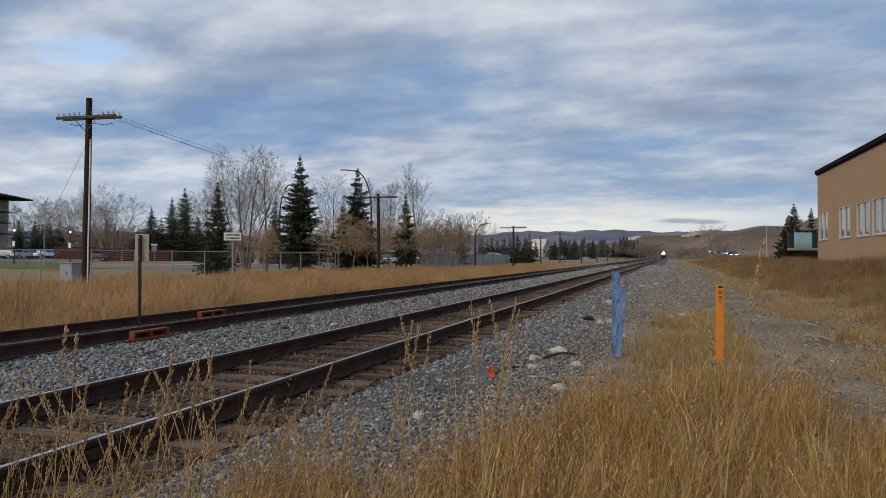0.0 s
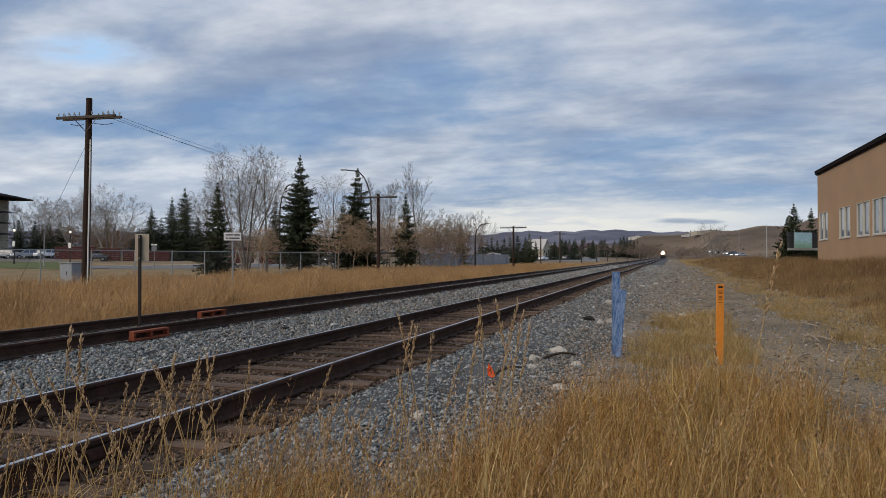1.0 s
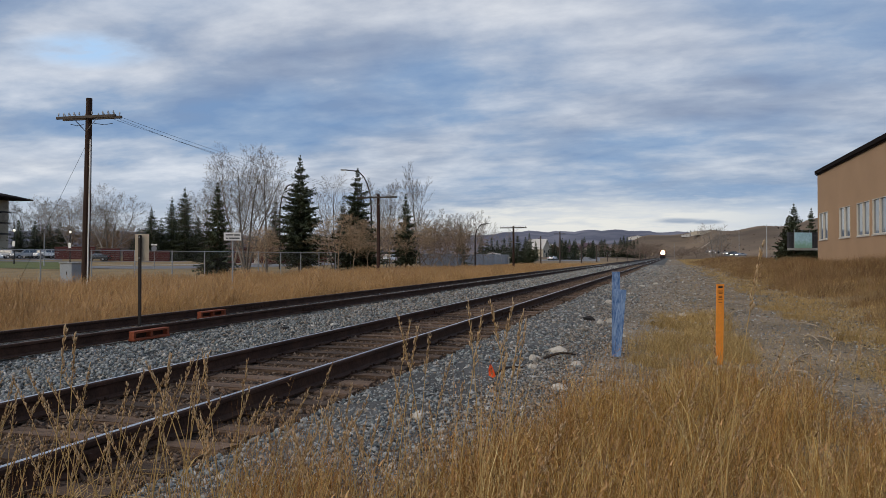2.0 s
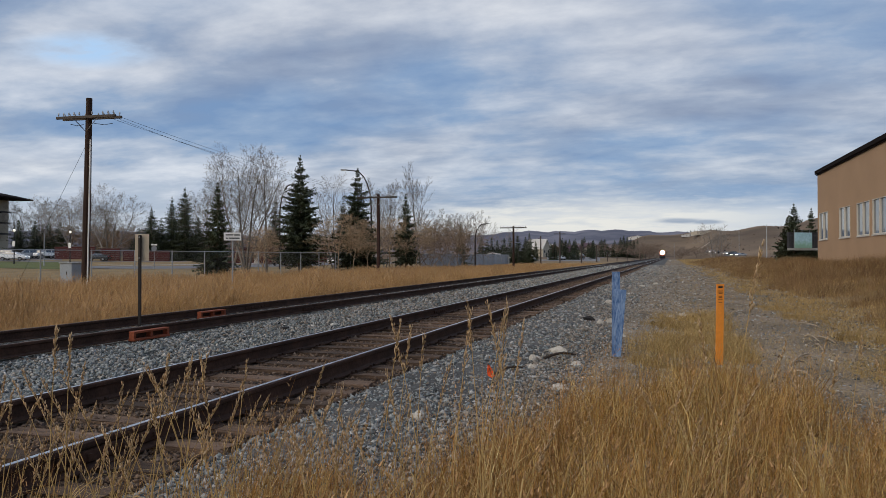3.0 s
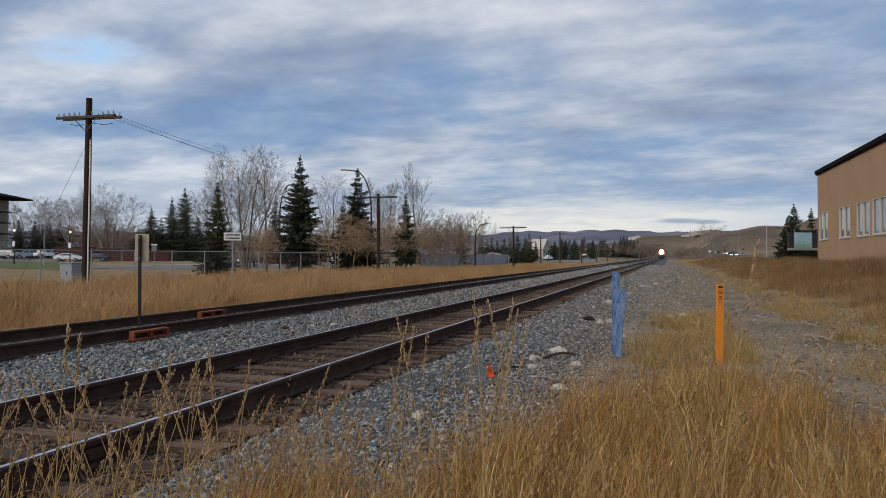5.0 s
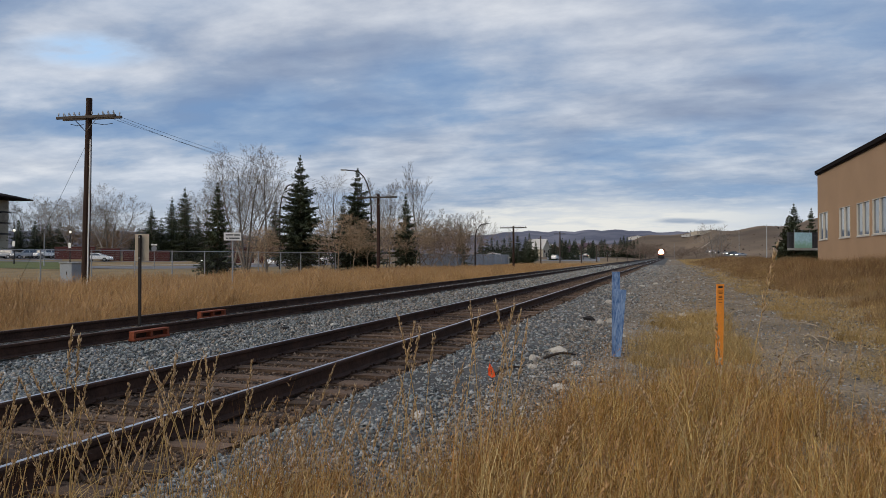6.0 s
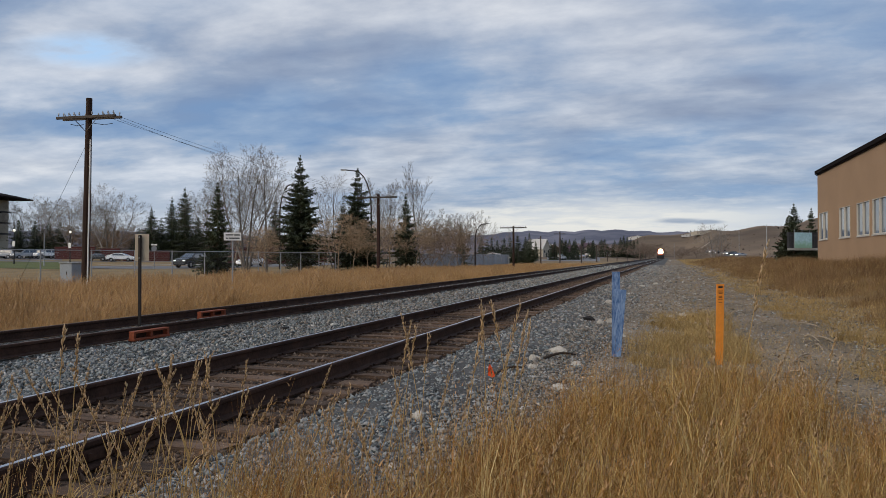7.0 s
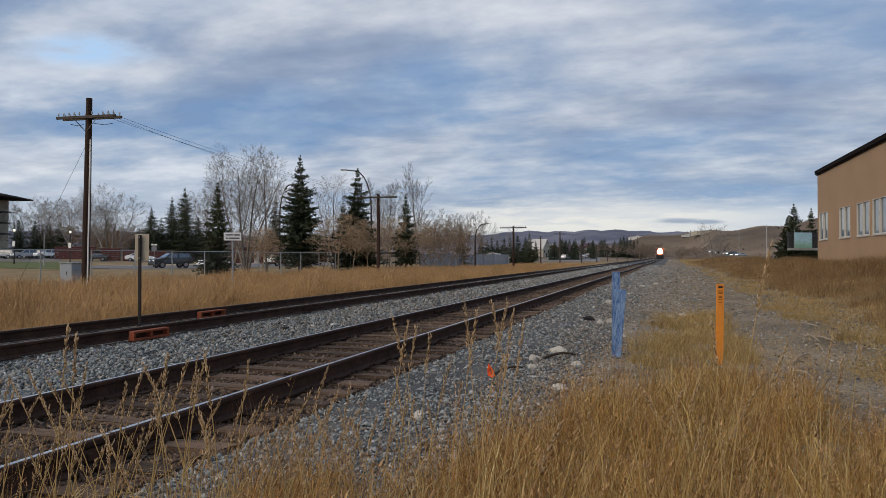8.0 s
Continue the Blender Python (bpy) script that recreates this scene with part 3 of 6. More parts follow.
def fence():
    f = empty("chain_link_fence", pose(FENCE_X, 0, 0), "galvanised chain-link fence with round posts along the road", "fence")
    ys = [8 + 3.05 * i for i in range(40)]
    top = 1.62
    pm = tubed([(0, 0, -0.5), (0, 0, 1.68)], 0.033, 8)
    me = bpy.data.meshes.new("post")
    pm.to_mesh(me)
    pm.free()
    me.materials.append(M_GALV)
    for y in ys:
        o = new("post", me)
        o.parent = f
        o.location = (0, y, gz(FENCE_X, y) + 0.15)
    part("top_rail", tubed([(0, ys[0], top), (0, ys[-1], top)], 0.024, 6), M_GALV, f)
    part("bottom_wire", tubed([(0, ys[0], 0.02), (0, ys[-1], 0.02)], 0.006, 4), M_GALV, f)
    V, Fc = [], []
    w, step = 0.0035, 0.16
    z0, z1 = -0.05, top
    hh = z1 - z0
    y = ys[0]
    while y < ys[-1] - hh:
        for a, b in ((y, y + hh), (y + hh, y)):
            n = len(V)
            V += [(0, a - w, z0), (0, a + w, z0), (0, b + w, z1), (0, b - w, z1)]
            Fc.append((n, n + 1, n + 2, n + 3))
        y += step
    raw("wire_mesh", V, Fc, M_MESH, f)


fence()

# ---- grey panel fence further along ----
M_PANEL = material("grey_fence_board", (0.33, 0.34, 0.37), 0.8, vary=0.15, scale=2, grain=20, bump=0.2, per_object=0.12)


def panel_fence():
    a, b = Vector(spot(742, 92)), Vector(spot(900, 140))
    d = b - a
    n = 46
    f = empty("board_fence", pose(a.x, a.y, 0, 0, 0, math.degrees(math.atan2(d.y, d.x))), "grey painted board fence beyond the chain-link fence", "fence")
    L = d.length / n
    me = bpy.data.meshes.new("board")
    bm = boxed(0.02, L - 0.02, -0.02, 0.02, 0, 1.9, 0.006)
    bm.to_mesh(me)
    bm.free()
    me.materials.append(M_PANEL)
    for i in range(n):
        o = new("board", me)
        o.parent = f
        o.location = (i * L, 0, -0.25 + 0.03 * math.sin(i * 3.3))
    part("rail", boxed(0, d.length, 0.03, 0.08, 1.2, 1.3), M_PANEL, f)


panel_fence()


# ---- trees ----
def spruce(u, d, v_top, w, seed, label="tall dark green spruce with drooping boughs", density=1.0, base=0.3, gap=0.0):
    x, y = spot(u, d)
    z = gz(x, y)
    h = rise(v_top, d) - z
    r = np.random.default_rng(seed)
    t = empty("spruce_tree", pose(x, y, z), label, "tree", "spruce trees")
    part("trunk", tubed([(0, 0, -0.2), (0.02, 0, h * 0.5), (0, 0, h * 0.99)], [0.017 * h, 0.011 * h, 0.008], 8), M_BARK, t)
    V, Fc = [], []
    detail = 1.0 if d < 85 else 0.55 if d < 200 else 0.3
    levels = int(h * 5.0 * (0.7 + 0.3 * detail))
    for i in range(levels):
        f = (i + r.uniform(0, 0.9)) / levels
        zz = base + f * (h - base - 0.1)
        reach = 1.4 * w * ((1 - f) ** 0.95) * r.uniform(0.55, 1.15) + 0.04
        if f < 0.08:
            reach *= 0.7 + 3 * f
        nb = max(4, int((7 + 7 * (1 - f)) * density))
        a0 = r.uniform(0, 6.28)
        for k in range(nb):
            a = a0 + 6.283 * k / nb + r.uniform(-0.3, 0.3)
            L = reach * r.uniform(0.5, 1.2)
            if r.uniform() < gap:
                continue
            ca, sa = math.cos(a), math.sin(a)
            zb = zz + r.uniform(-0.5, 0.5) * h / levels * 1.6 * (1 - f)
            droop = -0.30 * L * (1 - f) + 0.25 * L * f + r.uniform(-0.2, 0.12) * L
            m = max(3, int(L / (0.12 if detail == 1 else 0.2 if detail > 0.5 else 0.36)))
            for j in range(m):
                q = (j + r.uniform(0.3, 0.9)) / m
                cx, cy, cz = ca * L * q, sa * L * q, zb + droop * q + 0.16 * L * q * q
                side = (0.30 * (1 - q) + 0.12) * min(1.1, 0.12 + L * 0.75) * r.uniform(0.7, 1.3)
                for s in (-1, 0, 1):
                    ang = a + s * r.uniform(0.5, 1.15)
                    ln = side
                    dx, dy = math.cos(ang) * ln, math.sin(ang) * ln
                    dz = r.uniform(-1.0, 0.2) * ln
                    wd = (0.022 + 0.028 * r.uniform(0, 1)) * (1 if detail > 0.5 else 1.8)
                    px, py = -math.sin(ang) * wd, math.cos(ang) * wd
                    n = len(V)
                    V += [(cx + px, cy + py, cz), (cx - px, cy - py, cz), (cx + dx, cy + dy, cz + dz), (cx + dx * .5, cy + dy * .5, cz + dz * .5 - wd * 2.2)]
                    Fc += [(n, n + 1, n + 2), (n, n + 3, n + 2), (n + 1, n + 2, n + 3)]
    raw("crown", V, Fc, M_NEEDLE, t)
    return t


def bare_tree(u, d, v_top, spread, seed, mat=None, label="leafless grey poplar with fine upright twigs", stems=1, depth=5, twig=1.0, thing="bare_tree", trunk=None, up=0.15, wide=1.0, lean=0.25, group="leafless trees", clear=0.22):
    x, y = spot(u, d)
    z = gz(x, y)
    h = rise(v_top, d) - z
    r = random.Random(seed)
    t = empty(thing, pose(x, y, z), label, "tree" if thing == "bare_tree" else "shrub", group)
    bt = bmesh.new()
    V, Fc = [], []
    rmin = (0.000125 if d < 95 else 0.0001) * d * twig

    def prism(a, b, ra, rb):
        g = b - a
        if g.length < 1e-5:
            return
        g.normalize()
        p = g.cross(Vector((0.3, 0.5, 0.8))).normalized()
        q = g.cross(p)
        n = len(V)
        for c, rr in ((a, ra), (b, rb)):
            for k in range(3):
                V.append(c + (p * math.cos(2.094 * k) + q * math.sin(2.094 * k)) * rr)
        for k in range(3):
            l = (k + 1) % 3
            Fc.append((n + k, n + l, n + 3 + l, n + 3 + k))

    # Side shoots of the trunk, the limbs, the branches and the twigs.
    counts = {5: (12, 8, 5, 3), 4: (8, 6, 4), 3: (7, 5)}[depth]
    if stems > 2:
        counts = (8, 6) + counts[2:3] + tuple(3 for _ in counts[3:])

    def grow(p, g, length, rad, lev):
        n = (6, 4, 3, 2, 1)[lev]
        pts = [p.copy()]
        for i in range(n):
            bow = Vector((r.uniform(-1, 1), r.uniform(-1, 1), r.uniform(-0.6, 0.6))) * (0.09 if lev < 2 else 0.07)
            g = (g + bow + Vector((0, 0, up * 0.5))).normalized()
            pts.append(pts[-1] + g * length / n)
        rr = [rad * (1 - 0.8 * i / n) for i in range(n + 1)]
        if lev == 0:
            tube(bt, pts, rr, 7)
        else:
            for i in range(n):
                prism(pts[i], pts[i + 1], max(rr[i], rmin), max(rr[i + 1], rmin * 0.8))
        if lev >= len(counts):
            return
        turn = r.uniform(0, 6.283)
        for k in range(counts[lev]):
            f = (k + r.uniform(0.1, 0.9)) / counts[lev]
            f = clear + (1 - clear) * f if lev == 0 else 0.25 + 0.75 * f
            i = min(n - 1, int(f * n))
            q = pts[i].lerp(pts[i + 1], f * n - i)
            ax = (pts[i + 1] - pts[i]).normalized()
            side = ax.cross(Vector((0.21, 0.37, 0.9))).normalized()
            turn += 2.4 + r.uniform(-0.5, 0.5)
            side = (side * math.cos(turn) + ax.cross(side) * math.sin(turn)).normalized()
            open_ = spread * r.uniform(0.75, 1.3) * (1.0 if lev else 1.15 - 0.4 * f)
            size = (0.60 - 0.36 * f) if lev == 0 else (0.62 - 0.28 * f)
            grow(q, (ax * math.cos(open_) + side * math.sin(open_)).normalized(), length * size * r.uniform(0.75, 1.2), max(rr[i] * 0.55, rmin), lev + 1)

    for s in range(stems):
        a = 6.28 * s / max(1, stems) + seed
        tilt = lean * r.uniform(0.7, 1.3)
        g = Vector((math.cos(a) * tilt, math.sin(a) * tilt, 1)) if stems > 1 else Vector((0.02, 0, 1))
        grow(Vector((math.cos(a) * 0.12 * (stems > 1), math.sin(a) * 0.12 * (stems > 1), -0.1)), g.normalized(), h * r.uniform(0.85, 1.0), trunk or h * 0.0125, 0)
    A = np.array([tuple(v) for v in V])
    k = h / max(0.1, np.percentile(A[:, 2], 99.7))
    for v in bt.verts:
        v.co = Vector((v.co.x * k * wide, v.co.y * k * wide, v.co.z * k))
    A *= (k * wide, k * wide, k)
    part("trunk", bt, M_BARK if mat is None else mat, t)
    raw("crown", A, Fc, mat or M_TWIGH, t)
    return t


for i, (u, d, v, w, lab) in enumerate((
        (531, 63, 272, 2.25, ""), (633, 66, 295, 2.2, ""), (718, 71, 342, 1.35, ""), (385, 54, 320, 1.35, ""),
        (487, 135, 345, 2.4, ""), (607, 155, 350, 3.0, ""),
        (268, 150, 365, 3.7, "dark spruce standing among bare trees across the road"), (304, 154, 346, 3.3, ""), (327, 150, 330, 3.9, ""), (350, 152, 383, 3.4, ""), (368, 156, 395, 2.8, ""),
        (62, 165, 390, 3.3, "small dark spruce by the car park"), (86, 166, 393, 2.8, ""), (106, 165, 391, 2.9, ""), (33, 160, 388, 3.0, ""), (188, 172, 386, 2.3, ""), (75, 172, 396, 2.6, ""),
        (815, 110, 396, 1.6, ""), (246, 158, 402, 2.8, ""), (285, 160, 385, 3.0, ""))):
    spruce(u, d, v, w, 11 + i, lab or ("tall dark green spruce with drooping boughs" if d < 90 else "dark green spruce across the road"), gap=0.16, base=1.0 if d < 75 and u > 400 else 0.3)
for i, (u, d, v) in enumerate(((880, 160, 424), (892, 160, 420), (903, 165, 418), (916, 140, 414), (937, 150, 411), (930, 150, 418), (870, 160, 420), (862, 158, 423), (852, 160, 419),
                               (975, 250, 428), (983, 250, 432), (1012, 255, 434), (1020, 260, 430), (1048, 280, 434), (948, 240, 426), (995, 260, 420), (1002, 270, 424), (1018, 380, 421), (1000, 390, 424), (992, 385, 420), (1008, 430, 423), (1034, 430, 419), (1048, 385, 426), (1070, 420, 422), (1062, 440, 425), (982, 380, 424), (970, 385, 428), (962, 380, 424), (1088, 450, 424), (1015, 330, 425), (1030, 340, 421), (1042, 340, 427), (1050, 330, 424), (1065, 350, 421), (1075, 360, 430), (1085, 360, 432),
                               (1098, 420, 420), (1104, 430, 416), (1110, 430, 418), (1116, 440, 421), (1122, 440, 424), (1128, 450, 424), (1100, 450, 425), (1132, 470, 432))):
    spruce(u, d, v, (4.2 if d > 400 else 2.6) if d > 250 else 1.7, 70 + i, "distant dark green spruce in the town", 0.8 if d < 250 else 0.6)
spruce(1405, 62, 358, 1.25, 120, "dark spruce beside the stucco building")
spruce(1393, 66, 388, 1.1, 122, "short dark spruce beside the stucco building")
spruce(1436, 68, 366, 1.1, 121, "slender young spruce behind the wooden fence")

# Large bare trees: bearing, depth, top, opening of the shoots, stems, fineness, width, lean of the stems.
for i, (u, d, v, sp, st, dep, wd, ln) in enumerate((
        (436, 66, 252, 0.80, 4, 5, 1.0, 0.30), (408, 69, 272, 0.75, 2, 5, 0.9, 0.3), (472, 70, 262, 0.75, 1, 5, 0.9, 0.3), (592, 76, 312, 0.62, 3, 5, 0.8, 0.3), (682, 84, 318, 0.55, 2, 5, 0.7, 0.22), (744, 82, 290, 0.55, 1, 5, 0.85, 0.2),
        (192, 152, 330, 0.75, 4, 5, 1.05, 0.5), (130, 158, 350, 0.72, 3, 5, 1.1, 0.45), (60, 178, 345, 0.7, 3, 5, 1.0, 0.4), (38, 182, 352, 0.7, 3, 5, 1.0, 0.4), (350, 160, 336, 0.65, 2, 5, 0.9, 0.3), (96, 168, 356, 0.7, 3, 5, 1.0, 0.4), (160, 170, 338, 0.7, 2, 5, 1.0, 0.4),
        (800, 112, 370, 0.62, 4, 5, 1.0, 0.45), (828, 115, 376, 0.62, 3, 5, 1.0, 0.45), (772, 105, 373, 0.62, 3, 5, 1.0, 0.4), (888, 190, 402, 0.6, 2, 4, 1.1, 0.3), (1262, 330, 396, 0.7, 3, 4, 1.2, 0.5), (1275, 330, 408, 0.7, 2, 4, 1.3, 0.5))):
    bare_tree(u, d, v, sp, 40 + i, M_TWIGG if d < 95 else M_TWIGH, "tall leafless grey poplar with fine upright twigs" if d < 90 else "leafless grey tree with a rounded fan of twigs", st, dep, 1.0, wide=wd, lean=ln)
# Tan shrubs that still hold some dead leaves, before the spruces.
for i, (u, d, v, w) in enumerate(((598, 61, 378, 1.25), (652, 62, 388, 1.25), (690, 65, 385, 1.2), (462, 60, 400, 1.3), (735, 68, 396, 1.2), (625, 61, 398, 1.2))):
    bare_tree(u, d, v, 0.95, 260 + i, M_TWIGB, "tan leafless shrub standing before the spruces", 1, 5, 1.1, "leafless_shrub", 0.04, 0.02, w, 0.3, "tan shrubs", 0.36)
# Brown thickets behind the fence.
for i, (u, d, v) in enumerate(((425, 90, 415), (470, 92, 412), (510, 94, 418), (575, 96, 410), (620, 97, 408), (412, 128, 405), (452, 134, 408), (485, 138, 402), (570, 150, 402), (604, 152, 396), (648, 168, 392), (680, 175, 380), (700, 84, 388), (598, 80, 392), (660, 84, 386), (735, 86, 392), (760, 88, 388), (790, 96, 392), (812, 104, 398),
                               (150, 168, 396), (205, 166, 394), (225, 168, 400), (178, 170, 392), (120, 170, 402), (250, 168, 406), (195, 160, 408), (232, 160, 412))):
    bare_tree(u, d, v, 0.8, 140 + i, M_TWIGM, "brown leafless shrub thicket behind the fence", 5, 4, 1.3, "leafless_shrub", 0.04, 0.05, 1.25, 0.6, "brown shrub thickets")
for i, (u, d, v) in enumerate(((1060, 360, 430), (1085, 380, 432), (1140, 420, 428), (1150, 430, 430), (1160, 440, 432), (1130, 410, 430), (1045, 400, 430), (1005, 420, 426), (1215, 420, 436), (1235, 380, 436), (1205, 390, 438), (1272, 345, 430))):
    bare_tree(u, d, v, 0.8, 190 + i, M_TWIGD, "distant brown leafless thicket", 5, 3, 1.5, "leafless_shrub", 0.1, 0.05, 1.7, 0.6, "brown shrub thickets")


# ---- stucco building ----
M_FRAME = material("white_window_frame", (0.50, 0.47, 0.42), 0.5, vary=0.08, bump=0.05)
# Dark colour carries the dimness of the rooms behind the windows.
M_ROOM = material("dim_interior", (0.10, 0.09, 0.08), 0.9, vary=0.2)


def on_wall(u):
    """Distance along the stucco wall from its far corner, for a bearing."""
    cx, cy, a = 9.95, 57.45, radians(0.9)
    t = (u - 784) / F_PX
    fx, fy = -SIN + t * COS, COS + t * SIN
    dx, dy = math.sin(a), -math.cos(a)
    det = fx * dy - fy * dx
    return -(fx * cy - fy * cx) / det


def stucco_building():
    b = empty("stucco_building", pose(9.95, 57.45, 0.4, 0, 0, 0.9), "tan stucco commercial building with dark roof edge and tall paired windows", "building")
    wins = [(on_wall(p), on_wall(q)) for p, q in ((1450.5, 1465.5), (1486, 1505), (1517, 1539.5))]
    w = wins[2][1] - wins[2][0]
    gap = on_wall(1545) - wins[2][0]
    for k in range(1, 6):
        wins.append((wins[2][0] + gap * k, wins[2][0] + gap * k + w))
    z0, z1, top = 2.07, 3.92, 6.62
    bm = bmesh.new()
    box(bm, 0, 0.3, -46, 0, -0.8, z0)
    box(bm, 0, 0.3, -46, 0, z1, top)
    edges = [0.0] + [e for a in wins for e in a] + [46.0]
    for k in range(0, len(edges), 2):
        box(bm, 0, 0.3, -edges[k + 1], -edges[k], z0, z1)
    box(bm, 0.3, 14, -0.3, 0, -0.8, top)
    box(bm, 0.3, 14, -46, -45.7, -0.8, top)
    box(bm, 13.7, 14, -45.7, -0.3, -0.8, top)
    part("wall", bm, M_STUCCO, b)
    bm = boxed(-0.08, 14.1, -46.1, 0.08, top, top + 0.12)
    box(bm, -0.16, -0.08, -46.2, 0.16, top + 0.08, top + 0.34, 0.02)
    box(bm, -0.08, 14.1, 0.08, 0.16, top + 0.08, top + 0.34, 0.02)
    part("roof_edge", bm, M_FASCIA, b, "dark brown metal roof edge")
    part("roof", boxed(-0.07, 14.0, -46.0, 0.07, top + 0.121, top + 0.3), M_FASCIA, b)
    # Unseen floor and partition, added behind the panes.
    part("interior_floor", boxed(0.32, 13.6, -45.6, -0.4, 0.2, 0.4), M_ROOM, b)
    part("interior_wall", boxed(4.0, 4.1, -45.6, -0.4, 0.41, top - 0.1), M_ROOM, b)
    for k, (a, c) in enumerate(wins):
        wd = part("window", boxed(0.05, 0.13, -c + 0.03, -a - 0.03, z0 + 0.01, z0 + 0.07), M_FRAME, b)
        m = (a + c) / 2
        fr = bmesh.new()
        for p, q in ((a, m - 0.03), (m + 0.03, c)):
            box(fr, -0.02, 0.10, -p - 0.03, -p - 0.001, z0 + 0.001, z1 - 0.001)
            box(fr, -0.02, 0.10, -q + 0.001, -q + 0.03, z0 + 0.001, z1 - 0.001)
            box(fr, -0.018, 0.10, -q + 0.04, -p - 0.04, z1 - 0.032, z1 - 0.002)
            box(fr, -0.018, 0.10, -q + 0.04, -p - 0.04, z0 + 0.002, z0 + 0.032)
            part("pane", boxed(0.06, 0.072, -q + 0.04, -p - 0.04, z0 + 0.04, z1 - 0.04), M_GLASSB, wd)
        box(fr, 0.0, 0.12, -m - 0.03, -m + 0.03, z0, z1)
        part("window_frame", fr, M_FRAME, wd, "white window frame")
        part("window_sill", boxed(-0.06, 0.02, -c - 0.03, -a + 0.03, z0 - 0.06, z0 - 0.005), M_FRAME, wd)


stucco_building()

M_BOARD = material("dark_weathered_board", (0.055, 0.055, 0.06), 0.85, vary=0.3, scale=3, grain=20, stretch=(5, 5, 0.6), per_object=0.25)


def mural_material():
    mat = material("painted_mural", (0.36, 0.55, 0.62), 0.7, vary=0.15, scale=1.2, grain=8, bump=0.05)
    nt = mat.node_tree
    N, L = nt.nodes.new, nt.links.new
    b = nt.nodes["Principled BSDF"]
    base = b.inputs["Base Color"].links[0].from_socket
    tc, sp, no, mr, mx, ad = (N("ShaderNode" + k) for k in ("TexCoord", "SeparateXYZ", "TexNoise", "MapRange", "Mix", "Math"))
    L(tc.outputs["Object"], sp.inputs[0])
    L(tc.outputs["Object"], no.inputs["Vector"])
    no.inputs["Scale"].default_value = 5
    ad.operation = "ADD"
    L(sp.outputs[2], ad.inputs[0])
    L(no.outputs["Fac"], ad.inputs[1])
    L(ad.outputs[0], mr.inputs[0])
    mr.inputs[1].default_value, mr.inputs[2].default_value, mr.inputs[3].default_value, mr.inputs[4].default_value = 0.7, 1.2, 1.0, 0.0
    mx.data_type = "RGBA"
    L(mr.outputs[0], mx.inputs["Factor"])
    L(base, mx.inputs["A"])
    mx.inputs["B"].default_value = (0.24, 0.42, 0.33, 1)
    L(mx.outputs["Result"], b.inputs["Base Color"])
    return mat


def side_fence():
    a, c = Vector(spot(1393, 60)), Vector(spot(1450, 60.5))
    d = c - a
    f = empty("wooden_fence", pose(a.x, a.y, rise(440, 60), 0, 0, math.degrees(math.atan2(d.y, d.x))), "dark weathered wooden fence beside the stucco building", "fence")
    n = 16
    L = d.length / n
    for i in range(n):
        part("board", boxed(i * L + 0.01, (i + 1) * L - 0.01, -0.02, 0.02, 0, 1.32 + 0.05 * math.sin(i * 2.7)), M_BOARD, f)
    part("rail", boxed(0, d.length, -0.07, -0.021, 1.0, 1.1), M_BOARD, f)
    part("base_board", boxed(0, d.length, -0.09, -0.022, -0.15, 0.03), M_WALK, f)
    for k in (0.2, 0.44, 0.68):
        part("thin_post", tubed([(d.length * k, -0.1, 0), (d.length * k, -0.1, 1.55)], 0.022, 6), M_GALV, f)
    m = part("mural_board", boxed(d.length * 0.2, d.length * 0.74, -0.14, -0.11, 0.03, 1.30), mural_material())
    m.matrix_world = f.matrix_world.copy()
    tagged(m, "pale blue and green painted mural board on the fence", "sign board")


side_fence()


# ---- houses and other buildings ----
M_ROOF = material("asphalt_shingle_roof", (0.075, 0.042, 0.06), 0.9, vary=0.25, scale=1, grain=20, bump=0.3)
M_ROOFL = material("pale_roof", (0.45, 0.44, 0.42), 0.8, vary=0.15, scale=1, grain=20, bump=0.2)
SIDING = [material("siding_" + n, c, 0.8, vary=0.1, scale=1, grain=15, bump=0.2) for n, c in (("cream", (0.42, 0.37, 0.29)), ("white", (0.62, 0.60, 0.57)), ("brown", (0.20, 0.14, 0.10)), ("maroon", (0.075, 0.022, 0.02)), ("grey", (0.30, 0.30, 0.31)))]


